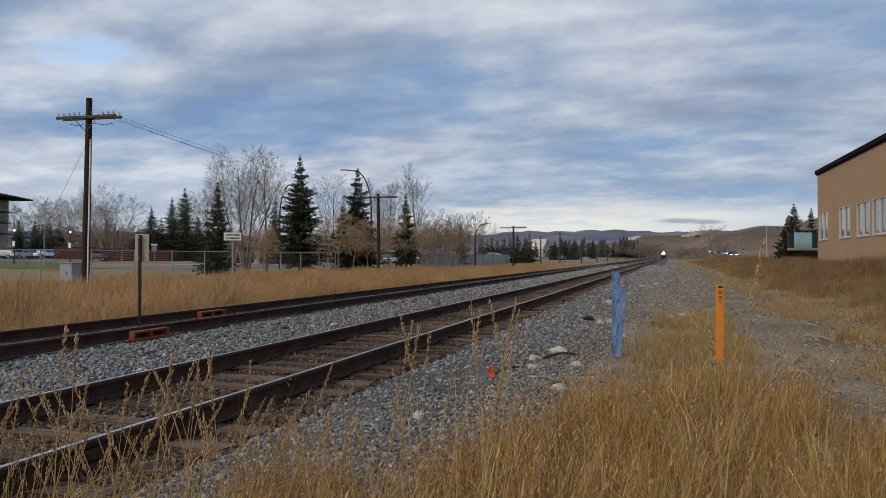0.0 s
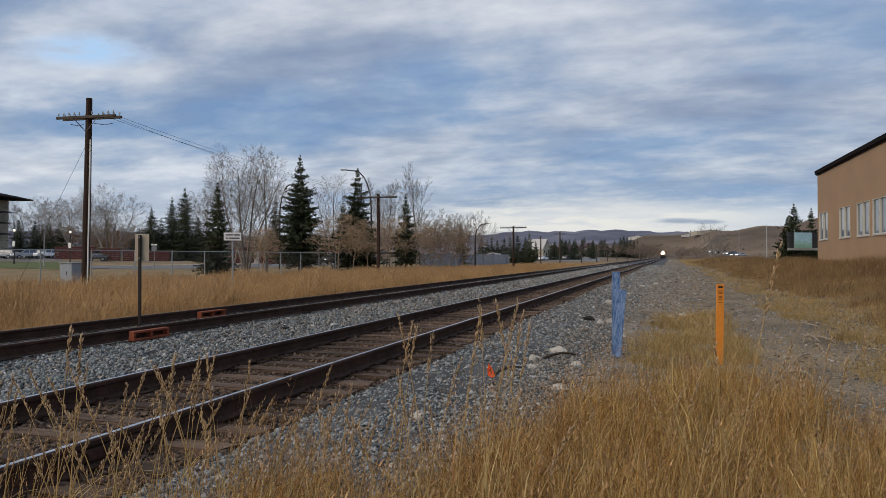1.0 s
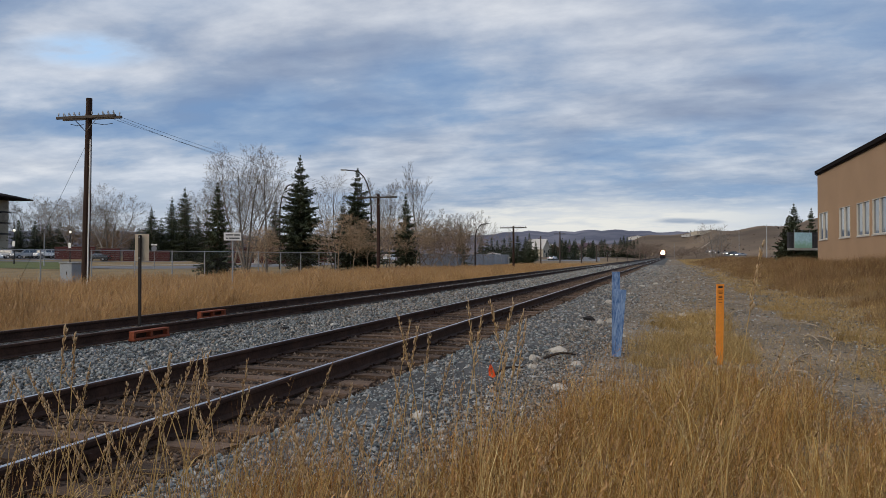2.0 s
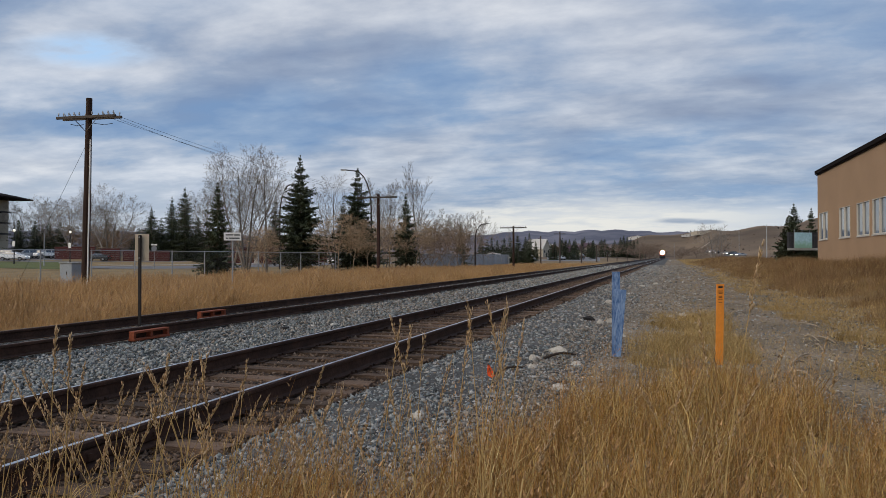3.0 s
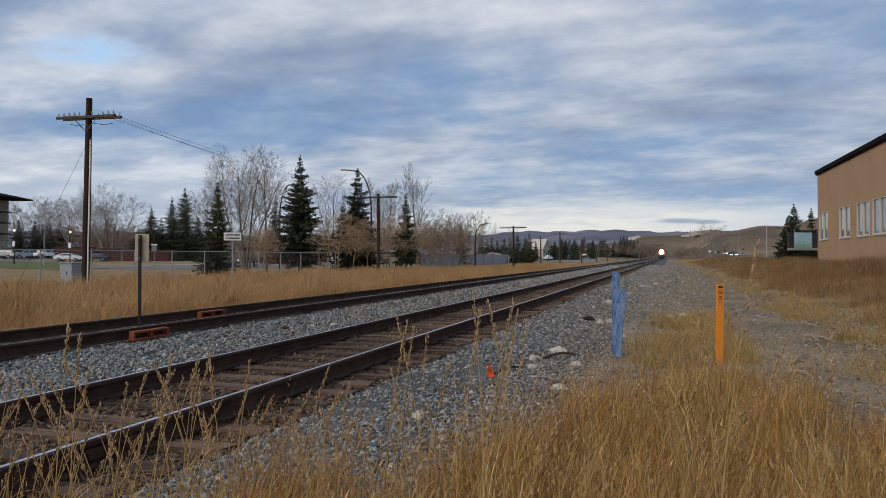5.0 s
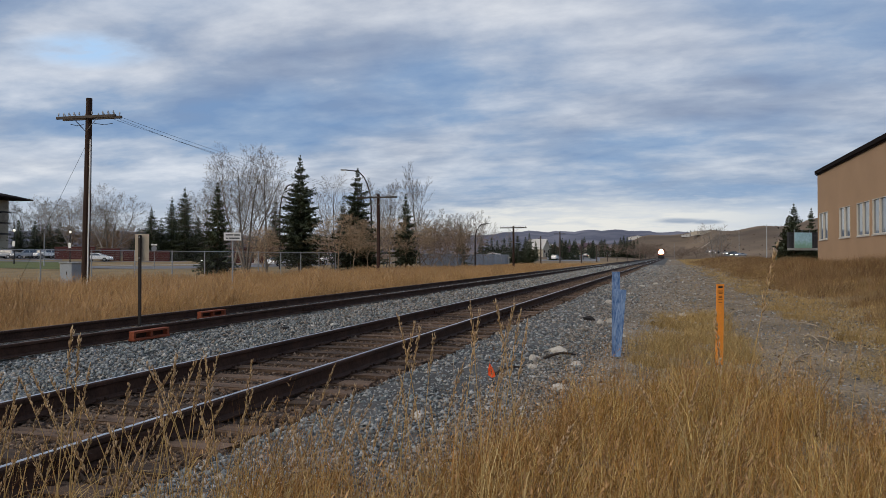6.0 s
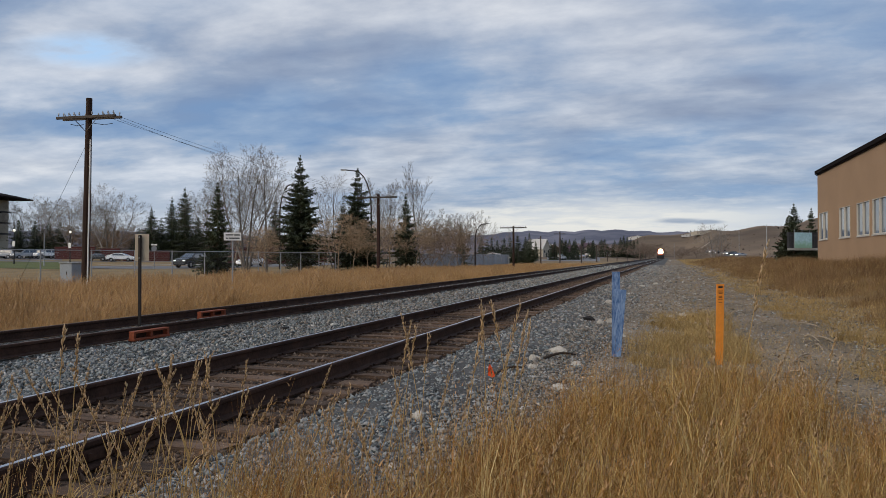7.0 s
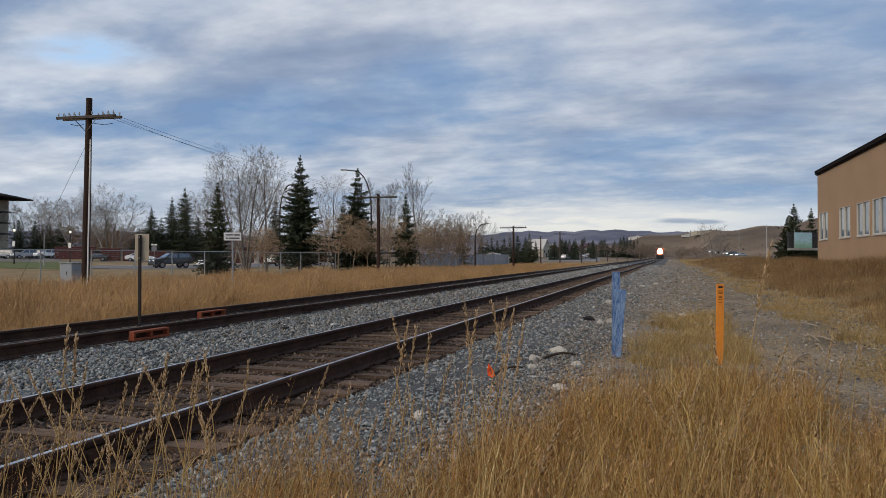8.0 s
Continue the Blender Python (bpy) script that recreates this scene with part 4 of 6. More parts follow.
def house(u, d, v_eave, v_ridge, width, depth, mat, turn, label, roof=None, n_win=2, thing="house", floor=None):
    x, y = spot(u, d)
    z = gz(x, y) if floor is None else floor
    e, rg = rise(v_eave, d) - z, rise(v_ridge, d) - z
    h = empty(thing, pose(x, y, z, 0, 0, turn), label, "house" if thing == "house" else "building", "houses of the town")
    w, dp = width / 2, depth / 2
    bm = boxed(-w, w, -dp, dp, -0.8, e)
    for yy in (-dp, dp - 0.01):
        vs = [bm.verts.new(p) for p in ((-w, yy, e), (w, yy, e), (0, yy, rg), (-w, yy + 0.01, e), (w, yy + 0.01, e), (0, yy + 0.01, rg))]
        bm.faces.new(vs[:3])
        bm.faces.new(vs[3:][::-1])
    part("wall", bm, mat, h)
    bm = bmesh.new()
    for s in (-1, 1):
        p = [(0, rg), (s * (w + 0.4), e - 0.4 * (rg - e) / w)]
        vs = []
        for yy in (-dp - 0.4, dp + 0.4):
            for (px, pz) in p:
                vs.append([bm.verts.new((px, yy, pz + 0.01)), bm.verts.new((px, yy, pz + 0.2))])
        (a0, a1), (b0, b1), (c0, c1), (d0, d1) = vs
        for q in ((a0, b0, d0, c0), (a1, c1, d1, b1), (a0, a1, b1, b0), (c0, d0, d1, c1), (b0, b1, d1, d0), (a0, c0, c1, a1)):
            bm.faces.new(q)
    bmesh.ops.recalc_face_normals(bm, faces=bm.faces)
    rf = part("roof", bm, roof or M_ROOF, h)
    if thing == "house":
        part("chimney", boxed(w * 0.3, w * 0.3 + 0.5, 0, 0.5, rg - 1.2, rg + 0.5), M_ROOF, rf)
    for k in range(n_win):
        cx = -w + width * (k + 0.5) / n_win
        wn = part("window", boxed(cx - 0.6, cx + 0.6, -dp - 0.04, -dp - 0.005, e * 0.45, e * 0.82), M_FRAME, h)
        part("pane", boxed(cx - 0.52, cx + 0.52, -dp - 0.055, -dp - 0.042, e * 0.48, e * 0.79), M_GLASS, wn)
    for s in (-1, 1):
        wn = part("window", boxed(s * w, s * w + s * 0.03, -0.6, 0.6, e * 0.45, e * 0.82), M_FRAME, h)
        part("pane", boxed(s * (w + 0.032), s * (w + 0.045), -0.5, 0.5, e * 0.48, e * 0.79), M_GLASS, wn)
    part("door", boxed(-0.45, 0.45, -dp - 0.05, -dp - 0.004, 0, 2.05), M_DARK if mat is not SIDING[3] else M_FRAME, h)


house(873, 142, 456.5, 449, 6, 5, SIDING[1], 10, "low white gabled shed behind the board fence", M_ROOFL, 1, "shed")
house(952, 340, 440, 424, 7, 9, SIDING[0], 70, "cream house with a steep pale roof", M_ROOFL)
house(1009, 400, 446, 437, 12, 9, SIDING[1], 60, "white bungalow by the road")
house(1026, 420, 444, 436, 11, 9, SIDING[4], 35, "grey house among the spruces")
house(1040, 400, 442, 431, 13, 9, SIDING[0], 40, "cream two-storey house with a brown roof")
house(1058, 410, 443, 434, 12, 9, SIDING[1], 20, "white house with a brown roof")
house(1078, 430, 445, 438, 12, 9, SIDING[0], 30, "cream house among bare trees", M_ROOFL)
house(1094, 470, 447, 441, 12, 9, SIDING[1], 25, "white house at the edge of the town")
house(975, 390, 444, 433, 12, 9, SIDING[2], 25, "brown house with a pale roof", M_ROOFL)
house(462, 128, 447, 438, 14, 9, SIDING[3], 22, "maroon wooden building behind the trees", None, 4, "hall")
house(590, 150, 449.5, 441, 12, 8, SIDING[3], 15, "low maroon building behind the trees", None, 3, "hall")
house(112, 176, 441, 433, 8, 7, SIDING[0], 35, "pale house behind the maroon fence", M_ROOFL, 2)
house(178, 180, 442, 432, 6, 6, SIDING[1], 30, "white gabled cottage across the road", M_ROOFL, 1)
house(1262, 820, 417, 412.5, 42, 20, SIDING[0], 17, "long pale building on the far brown hill", M_ROOFL, 6, "far_building")
house(1220, 860, 416.5, 414, 16, 9, SIDING[1], 10, "small pale building on the far brown hill", M_ROOFL, 2, "far_building")
house(1127, 1000, 420, 417.5, 22, 12, SIDING[1], 10, "white building on the distant slope", M_ROOFL, 3, "far_building")
house(1375, 700, 420, 417, 16, 9, SIDING[1], 10, "small pale building on the far brown hill", M_ROOFL, 2, "far_building")


def slat_fence(u0, u1, d, v0):
    a, c = Vector(spot(u0, d)), Vector(spot(u1, d))
    g = c - a
    z = gz(a.x, a.y)
    f = empty("slat_fence", pose(a.x, a.y, z, 0, 0, math.degrees(math.atan2(g.y, g.x))), "dark maroon wooden slat fence beyond the road", "fence", "maroon slat fences")
    top = rise(v0, d) - z
    n = 6
    for i in range(n):
        part("slat", boxed(0, g.length, -0.02, 0.02, top * i / n + 0.05, top * (i + 1) / n), SIDING[3], f)
    for k in range(5):
        part("post", boxed(g.length * k / 4 - 0.08, g.length * k / 4 + 0.08, 0.021, 0.15, 0, top + 0.05), M_BOARD, f)


slat_fence(97, 168, 142, 437)
slat_fence(178, 212, 142, 440)
slat_fence(218, 300, 142, 444)


def apartment():
    d = 175
    x, y = spot(-88, d)
    z = gz(x, y)
    a = empty("apartment_block", pose(x, y, z, 0, 0, 17), "beige apartment block with dark balconies under a wide roof", "building")
    top = rise(349, d) - z
    part("wall", boxed(-19, 6.7, -9, 12, -0.5, top), material("beige_render", (0.40, 0.37, 0.30), 0.9, vary=0.08, scale=0.6), a)
    # Low hipped roof with wide eaves.
    bm = bmesh.new()
    lo = [bm.verts.new(p) for p in ((-21, -11.5, top), (12.4, -11.5, top), (12.4, 13, top), (-21, 13, top))]
    up = [bm.verts.new(p) for p in ((-21, -11.5, top + 0.35), (12.4, -11.5, top + 0.35), (12.4, 13, top + 0.35), (-21, 13, top + 0.35))]
    rg = [bm.verts.new(p) for p in ((-17, -3, top + 1.9), (6.5, -3, top + 1.9), (6.5, 5, top + 1.9), (-17, 5, top + 1.9))]
    bm.faces.new(lo[::-1])
    bm.faces.new(rg)
    for i in range(4):
        j = (i + 1) % 4
        bm.faces.new((lo[i], lo[j], up[j], up[i]))
        bm.faces.new((up[i], up[j], rg[j], rg[i]))
    bmesh.ops.recalc_face_normals(bm, faces=bm.faces)
    rf = part("roof", bm, M_FASCIA, a, "dark hipped roof with wide eaves")
    part("ridge_cap", boxed(-16, 6.2, -2.5, 4.5, top + 1.9, top + 2.15), M_GALV, rf)
    for v in (414, 394, 374):
        zz = rise(v, d) - z
        bal = part("balcony", boxed(6.7, 9.8, -3, 8, zz, zz + 0.3), M_DARK, a, "dark balcony with a railing")
        part("railing", boxed(6.7, 9.8, -3, -2.93, zz + 1.1, zz + 1.2), M_DARK, bal)
        for j in range(9):
            part("baluster", boxed(6.75 + j * 0.34, 6.8 + j * 0.34, -2.99, -2.94, zz + 0.3, zz + 1.1), M_DARK, bal)
        w = part("window", boxed(6.7, 6.75, 0, 5.4, zz + 0.4, zz + 2.3), M_FRAME, a)
        part("pane", boxed(6.755, 6.78, 0.1, 5.3, zz + 0.5, zz + 2.2), M_GLASS, w)
        for j in range(4):
            w = part("window", boxed(-16 + j * 5, -13.6 + j * 5, -9.05, -9.0, zz + 0.9, zz + 2.2), M_FRAME, a)
            part("pane", boxed(-15.9 + j * 5, -13.7 + j * 5, -9.08, -9.055, zz + 1.0, zz + 2.1), M_GLASS, w)
    part("balcony_post", boxed(9.45, 9.8, -3.3, -3.01, 0, top), M_DARK, a)


apartment()

# ---- vehicles ----
M_TYRE = material("black_tyre", (0.015, 0.015, 0.015), 0.85, vary=0.2, bump=0.2)
M_RIM = material("alloy_rim", (0.35, 0.35, 0.36), 0.4, 0.8, vary=0.1, bump=0.05)
M_LAMPW = material("headlight_lens", (0.9, 0.9, 0.85), 0.2, bump=0, emit=0.5)
M_LAMPF = material("bright_headlight", (1.0, 0.92, 0.8), 0.2, bump=0, emit=8)
M_TAIL = material("red_tail_light", (0.35, 0.02, 0.02), 0.3, bump=0)
PAINT = {n: material("car_paint_" + n, c, 0.25, 0.1, vary=0.04, bump=0, spec=0.6) for n, c in (("white", (0.84, 0.84, 0.83)), ("charcoal", (0.04, 0.045, 0.05)), ("silver", (0.38, 0.39, 0.40)), ("blue", (0.05, 0.08, 0.15)), ("black", (0.02, 0.02, 0.022)))}
SHAPES = {
    "sedan": (4.75, 1.82, 0.33, [(-2.3, .42), (-2.36, .8), (-2.22, 1.02), (-1.78, 1.09), (-0.98, 1.39), (-0.35, 1.46), (0.3, 1.42), (1.28, 1.01), (2.05, .86), (2.33, .66), (2.36, .36)], [(-1.42, 1.08), (-0.95, 1.33), (-0.33, 1.40), (0.25, 1.36), (1.0, 1.04)]),
    "suv": (4.85, 1.92, 0.38, [(-2.38, .5), (-2.42, .95), (-2.3, 1.2), (-2.05, 1.74), (-1.5, 1.8), (0.3, 1.78), (1.15, 1.2), (2.2, 1.06), (2.42, .85), (2.42, .45)], [(-2.0, 1.22), (-1.82, 1.68), (0.24, 1.70), (0.95, 1.22)]),
    "jeep": (4.4, 1.87, 0.42, [(-2.1, .6), (-2.15, 1.15), (-2.1, 1.85), (0.35, 1.86), (0.8, 1.25), (2.0, 1.15), (2.15, .95), (2.15, .6)], [(-1.95, 1.22), (-1.9, 1.75), (0.28, 1.76), (0.62, 1.26)]),
}


def car(kind, paint, label, lights=None):
    """A car at the origin that faces +x, with its wheels on z = 0."""
    length, wide, rad, prof, glass = SHAPES[kind]
    c = empty("car", pose(0, 0, 0), label, "car")
    hw = wide / 2
    bm = bmesh.new()
    mid = max(p[1] for p in prof)

    def inset(z):
        return hw - 0.02 - max(0, (z - 1.0)) * 0.28 - max(0, 0.6 - z) * 0.12

    L = [bm.verts.new((x, inset(z), z)) for x, z in prof]
    R = [bm.verts.new((x, -inset(z), z)) for x, z in prof]
    n = len(prof)
    bm.faces.new(L)
    bm.faces.new(R[::-1])
    for i in range(n):
        j = (i + 1) % n
        bm.faces.new((L[i], R[i], R[j], L[j]))
    bmesh.ops.recalc_face_normals(bm, faces=bm.faces)
    bmesh.ops.bevel(bm, geom=list(bm.edges), offset=0.05, segments=2, affect="EDGES")
    body = part("body", bm, PAINT[paint], c, smooth=False)
    for s in (-1, 1):
        bm = bmesh.new()
        vs = [bm.verts.new((x, s * (inset(z) + 0.012), z)) for x, z in glass]
        bm.faces.new(vs if s < 0 else vs[::-1])
        r = bmesh.ops.extrude_face_region(bm, geom=bm.faces[:])
        for v in r["geom"]:
            if isinstance(v, bmesh.types.BMVert):
                v.co.y -= s * 0.03
        bmesh.ops.recalc_face_normals(bm, faces=bm.faces)
        part("side_window", bm, M_GLASS, c)
        px = (glass[0][0] + glass[-1][0]) / 2
        part("pillar", boxed(px - 0.05, px + 0.05, s * (inset(1.3) - 0.02), s * (inset(1.3) + 0.03), glass[0][1], glass[1][1] - 0.03), PAINT[paint], body)
        part("mirror", boxed(glass[-1][0] - 0.15, glass[-1][0] + 0.02, s * hw, s * (hw + 0.16), glass[-1][1] - 0.02, glass[-1][1] + 0.13, 0.03), PAINT[paint], body)
        part("headlight", boxed(prof[-2][0] - 0.28, prof[-2][0] + 0.02, s * (hw - 0.5), s * (hw - 0.13), prof[-2][1] - 0.06, prof[-2][1] + 0.09, 0.03), lights or M_LAMPW, c)
        part("tail_light", boxed(prof[1][0] - 0.02, prof[1][0] + 0.15, s * (hw - 0.4), s * (hw - 0.12), prof[1][1] + 0.02, prof[1][1] + 0.2, 0.02), M_TAIL, c)
    for a, b in ((prof[-4], prof[-5]) if kind != "jeep" else (prof[4], prof[3]), (prof[2], prof[3]) if kind != "sedan" else (prof[3], prof[4])):
        bm = bmesh.new()
        p, q = Vector((a[0], 0, a[1])).lerp(Vector((b[0], 0, b[1])), 0.08), Vector((a[0], 0, a[1])).lerp(Vector((b[0], 0, b[1])), 0.9)
        nrm = Vector((abs(q.z - p.z), 0, abs(q.x - p.x))).normalized()
        nrm.x *= 1 if p.x > 0 else -1
        vs = []
        for w in (p, q):
            for s in (-1, 1):
                vs.append(bm.verts.new((w.x + nrm.x * 0.012, s * (inset(w.z) - 0.1), w.z + nrm.z * 0.012)))
        bm.faces.new((vs[0], vs[1], vs[3], vs[2]))
        r = bmesh.ops.extrude_face_region(bm, geom=bm.faces[:])
        for v in r["geom"]:
            if isinstance(v, bmesh.types.BMVert):
                v.co -= nrm * 0.03
        bmesh.ops.recalc_face_normals(bm, faces=bm.faces)
        part("windscreen" if p.x > 0 else "rear_window", bm, M_GLASS, c)
    for x in (-length * 0.29, length * 0.30):
        for s in (-1, 1):
            bm = bmesh.new()
            bmesh.ops.create_cone(bm, cap_ends=True, segments=18, radius1=rad, radius2=rad, depth=0.22)
            w = part("wheel", bm, M_TYRE, c)
            w.matrix_local = pose(x, s * (hw - 0.10), rad, 90, 0, 0)
            bm = bmesh.new()
            bmesh.ops.create_cone(bm, cap_ends=True, segments=12, radius1=rad * 0.62, radius2=rad * 0.55, depth=0.235)
            part("rim", bm, M_RIM, w)
    if kind == "jeep":
        part("roof_rack", boxed(-1.2, 0.1, -0.7, 0.7, 1.9, 1.96, 0.01), M_DARK, c)
        part("spare_wheel", tubed([(-2.17, 0, 1.15), (-2.37, 0, 1.15)], rad * 0.95, 16), M_TYRE, c)
    part("bumper", boxed(prof[-1][0] - 0.2, prof[-1][0] + 0.04, -hw + 0.15, hw - 0.15, 0.32, 0.52, 0.04), M_DARK if kind != "sedan" else PAINT[paint], c)
    return c


def put(c, u, d, turn):
    x, y = spot(u, d)
    c.matrix_world = pose(x, y, gz(x, y) + 0.03, 0, 0, turn)


for i, (u, d, k, p, t) in enumerate(((6, 148, "suv", "silver", 200), (24, 150, "sedan", "blue", 235), (44, 147, "suv", "silver", 250), (60, 149, "suv", "charcoal", 190), (82, 147, "jeep", "white", 250), (172, 139, "sedan", "charcoal", 200), (-20, 148, "suv", "black", 200))):
    c = car(k, p, {"silver": "silver parked car with dark windows", "blue": "dark blue parked car beside the apartments", "charcoal": "charcoal parked car in the car park", "white": "white parked box-shaped car", "black": "black parked car beside the apartments"}[p])
    tagged(c, group="parked cars")
    put(c, u, d, t)

# Moving cars: (bearing, seconds) along the road, on the near lane (+) or the far lane (-).
MOVING = [
    (car("sedan", "white", "white sedan driving along the town road"), 0.0, [(0, -118), (2.8, 14), (3.6, 54), (4.0, 70), (4.4, 90), (4.7, 108), (5.8, 163), (6.2, 184), (6.6, 200), (7.0, 215), (7.6, 235), (8, 248)]),
    (car("suv", "charcoal", "charcoal sport utility vehicle on the town road"), 1.9, [(0, 627), (0.8, 590), (1.2, 571), (2.8, 510), (3.6, 481), (4.4, 456), (4.7, 445), (5.8, 397), (6.2, 375), (6.6, 358), (7.0, 339), (7.6, 313), (8, 303)]),
    (car("sedan", "white", "white hatchback driving behind the fence"), 1.9, [(0, 688), (0.8, 666), (1.6, 638), (2.8, 604), (3.6, 581), (4.4, 556), (5.8, 500), (6.2, 484), (6.6, 468), (7.0, 443), (7.6, 410), (8, 378)]),
    (car("jeep", "white", "white box-shaped off-road vehicle with a roof rack"), 1.9, [(0, 748), (0.4, 737), (1.6, 699), (2.8, 668), (4.4, 622), (5.8, 579), (6.2, 568), (6.6, 557), (7.0, 539), (7.6, 509), (8, 490)]),
    (car("sedan", "silver", "silver car far along the town road"), 1.9, [(0, 994), (1, 1003), (1.7, 1009), (2.8, 1016), (4.6, 1022), (8, 1034)]),
    (car("sedan", "white", "white car far along the town road"), 1.9, [(0, 945), (2.8, 991), (3.6, 1000), (4.6, 1007), (6, 1017), (8, 1026)]),
    (car("suv", "white", "white vehicle far along the town road"), 1.9, [(0, 880), (2.8, 935), (6, 985), (7, 994), (8, 1001)]),
    (car("suv", "charcoal", "dark vehicle far along the town road"), 1.9, [(0, 1019), (1, 1022), (4, 1033), (8, 1043)]),
]

# Queue of cars with lit headlights on the far highway.
for i, u in enumerate((1256, 1263, 1270, 1276, 1283, 1289, 1295, 1303, 1311)):
    c = car("sedan" if i % 3 else "suv", ("silver", "white", "charcoal", "black")[i % 4], "distant car with lit headlights on the highway", M_LAMPF)
    tagged(c, group="queue of cars on the highway")
    d = 395 - i * 9
    x, y = spot(u, d)
    c.matrix_world = pose(x, y, rise(445 + i * 0.75, d) - 0.7, 0, 0, 200 + i)


def highway():
    pts = [(1215, 450, 444), (1256, 395, 445.7), (1285, 359, 449.5), (1311, 323, 452.3), (1335, 295, 454.5), (1380, 260, 456.5)]
    for name, sides, mat, lab, cat in (("highway", ((-4.5, 0.0), (4.5, 0.0)), M_ASPH, "grey highway crossing the distance", "road"), ("embankment", ((-40, -6), (-5.5, -0.06), (5.5, -0.06), (40, -6)), M_LAND, "brown grassy embankment under the highway", "embankment")):
        V, Fc, n = [], [], len(sides)
        for u, d, v in pts:
            x, y = spot(u, d)
            z = rise(v, d) - 0.72
            V += [(x + s * 0.3, y + s, z + dz) for s, dz in sides]
        for i in range(len(pts) - 1):
            for j in range(n - 1):
                k = i * n + j
                Fc.append((k, k + 1, k + 1 + n, k + n))
        tagged(raw(name, V, Fc, mat), lab, cat, kind="structure")


highway()
for u, d, v in ((1308, 320, 405), (1357, 150, 398), (1392, 170, 408), (1193, 380, 430)):
    plain_pole(u, d, v, 0.10, False, M_GALV, "thin grey metal pole beside the highway")

def hill_tracks():
    """Pale dirt tracks that cross the brown hillside."""
    for u0, u1, d0, d1, w in ((1200, 1256, 700, 690, 4.0),):
        V, Fc = [], []
        for k in range(31):
            u, d = u0 + (u1 - u0) * k / 30, d0 + (d1 - d0) * k / 30
            for s in (-w, w):
                x, y = spot(u, d + s)
                V.append((x, y, float(height(x, y)) + 0.3))
        Fc = [(2 * k, 2 * k + 1, 2 * k + 3, 2 * k + 2) for k in range(30)]
        tagged(raw("dirt_track", V, Fc, M_DIRT), "pale dirt track across the brown hill", "dirt track", kind="structure")


M_DIRT = material("pale_dirt", (0.40, 0.33, 0.25), 0.95, vary=0.2, scale=0.1, grain=2, bump=0)
hill_tracks()
for i in range(7):
    u = 1212 + i * 4.2 + (i % 3)
    spruce(u, 1150, 454 - (gz(*spot(u, 1150)) + 8 + i % 3 - EYE.z) / 1150 * F_PX, 3.0, 300 + i, "distant dark conifer on the hilltop", 0.5)

# ---- locomotive ----
M_LOCO = material("red_loco_paint", (0.28, 0.045, 0.025), 0.5, vary=0.2, scale=1, bump=0.05)
M_LOCOD = material("black_loco_paint", (0.02, 0.02, 0.02), 0.6, vary=0.2, bump=0.05)
M_HEAD = material("train_headlight", (1.0, 0.86, 0.62), 0.2, bump=0, emit=300)
M_DITCH = material("ditch_light", (1.0, 0.84, 0.58), 0.2, bump=0, emit=200)


# Glare round the train lamps, built as large glowing discs.
M_GLARE = material("headlight_glare", (1.0, 0.82, 0.55), 0.3, bump=0, emit=1.1)


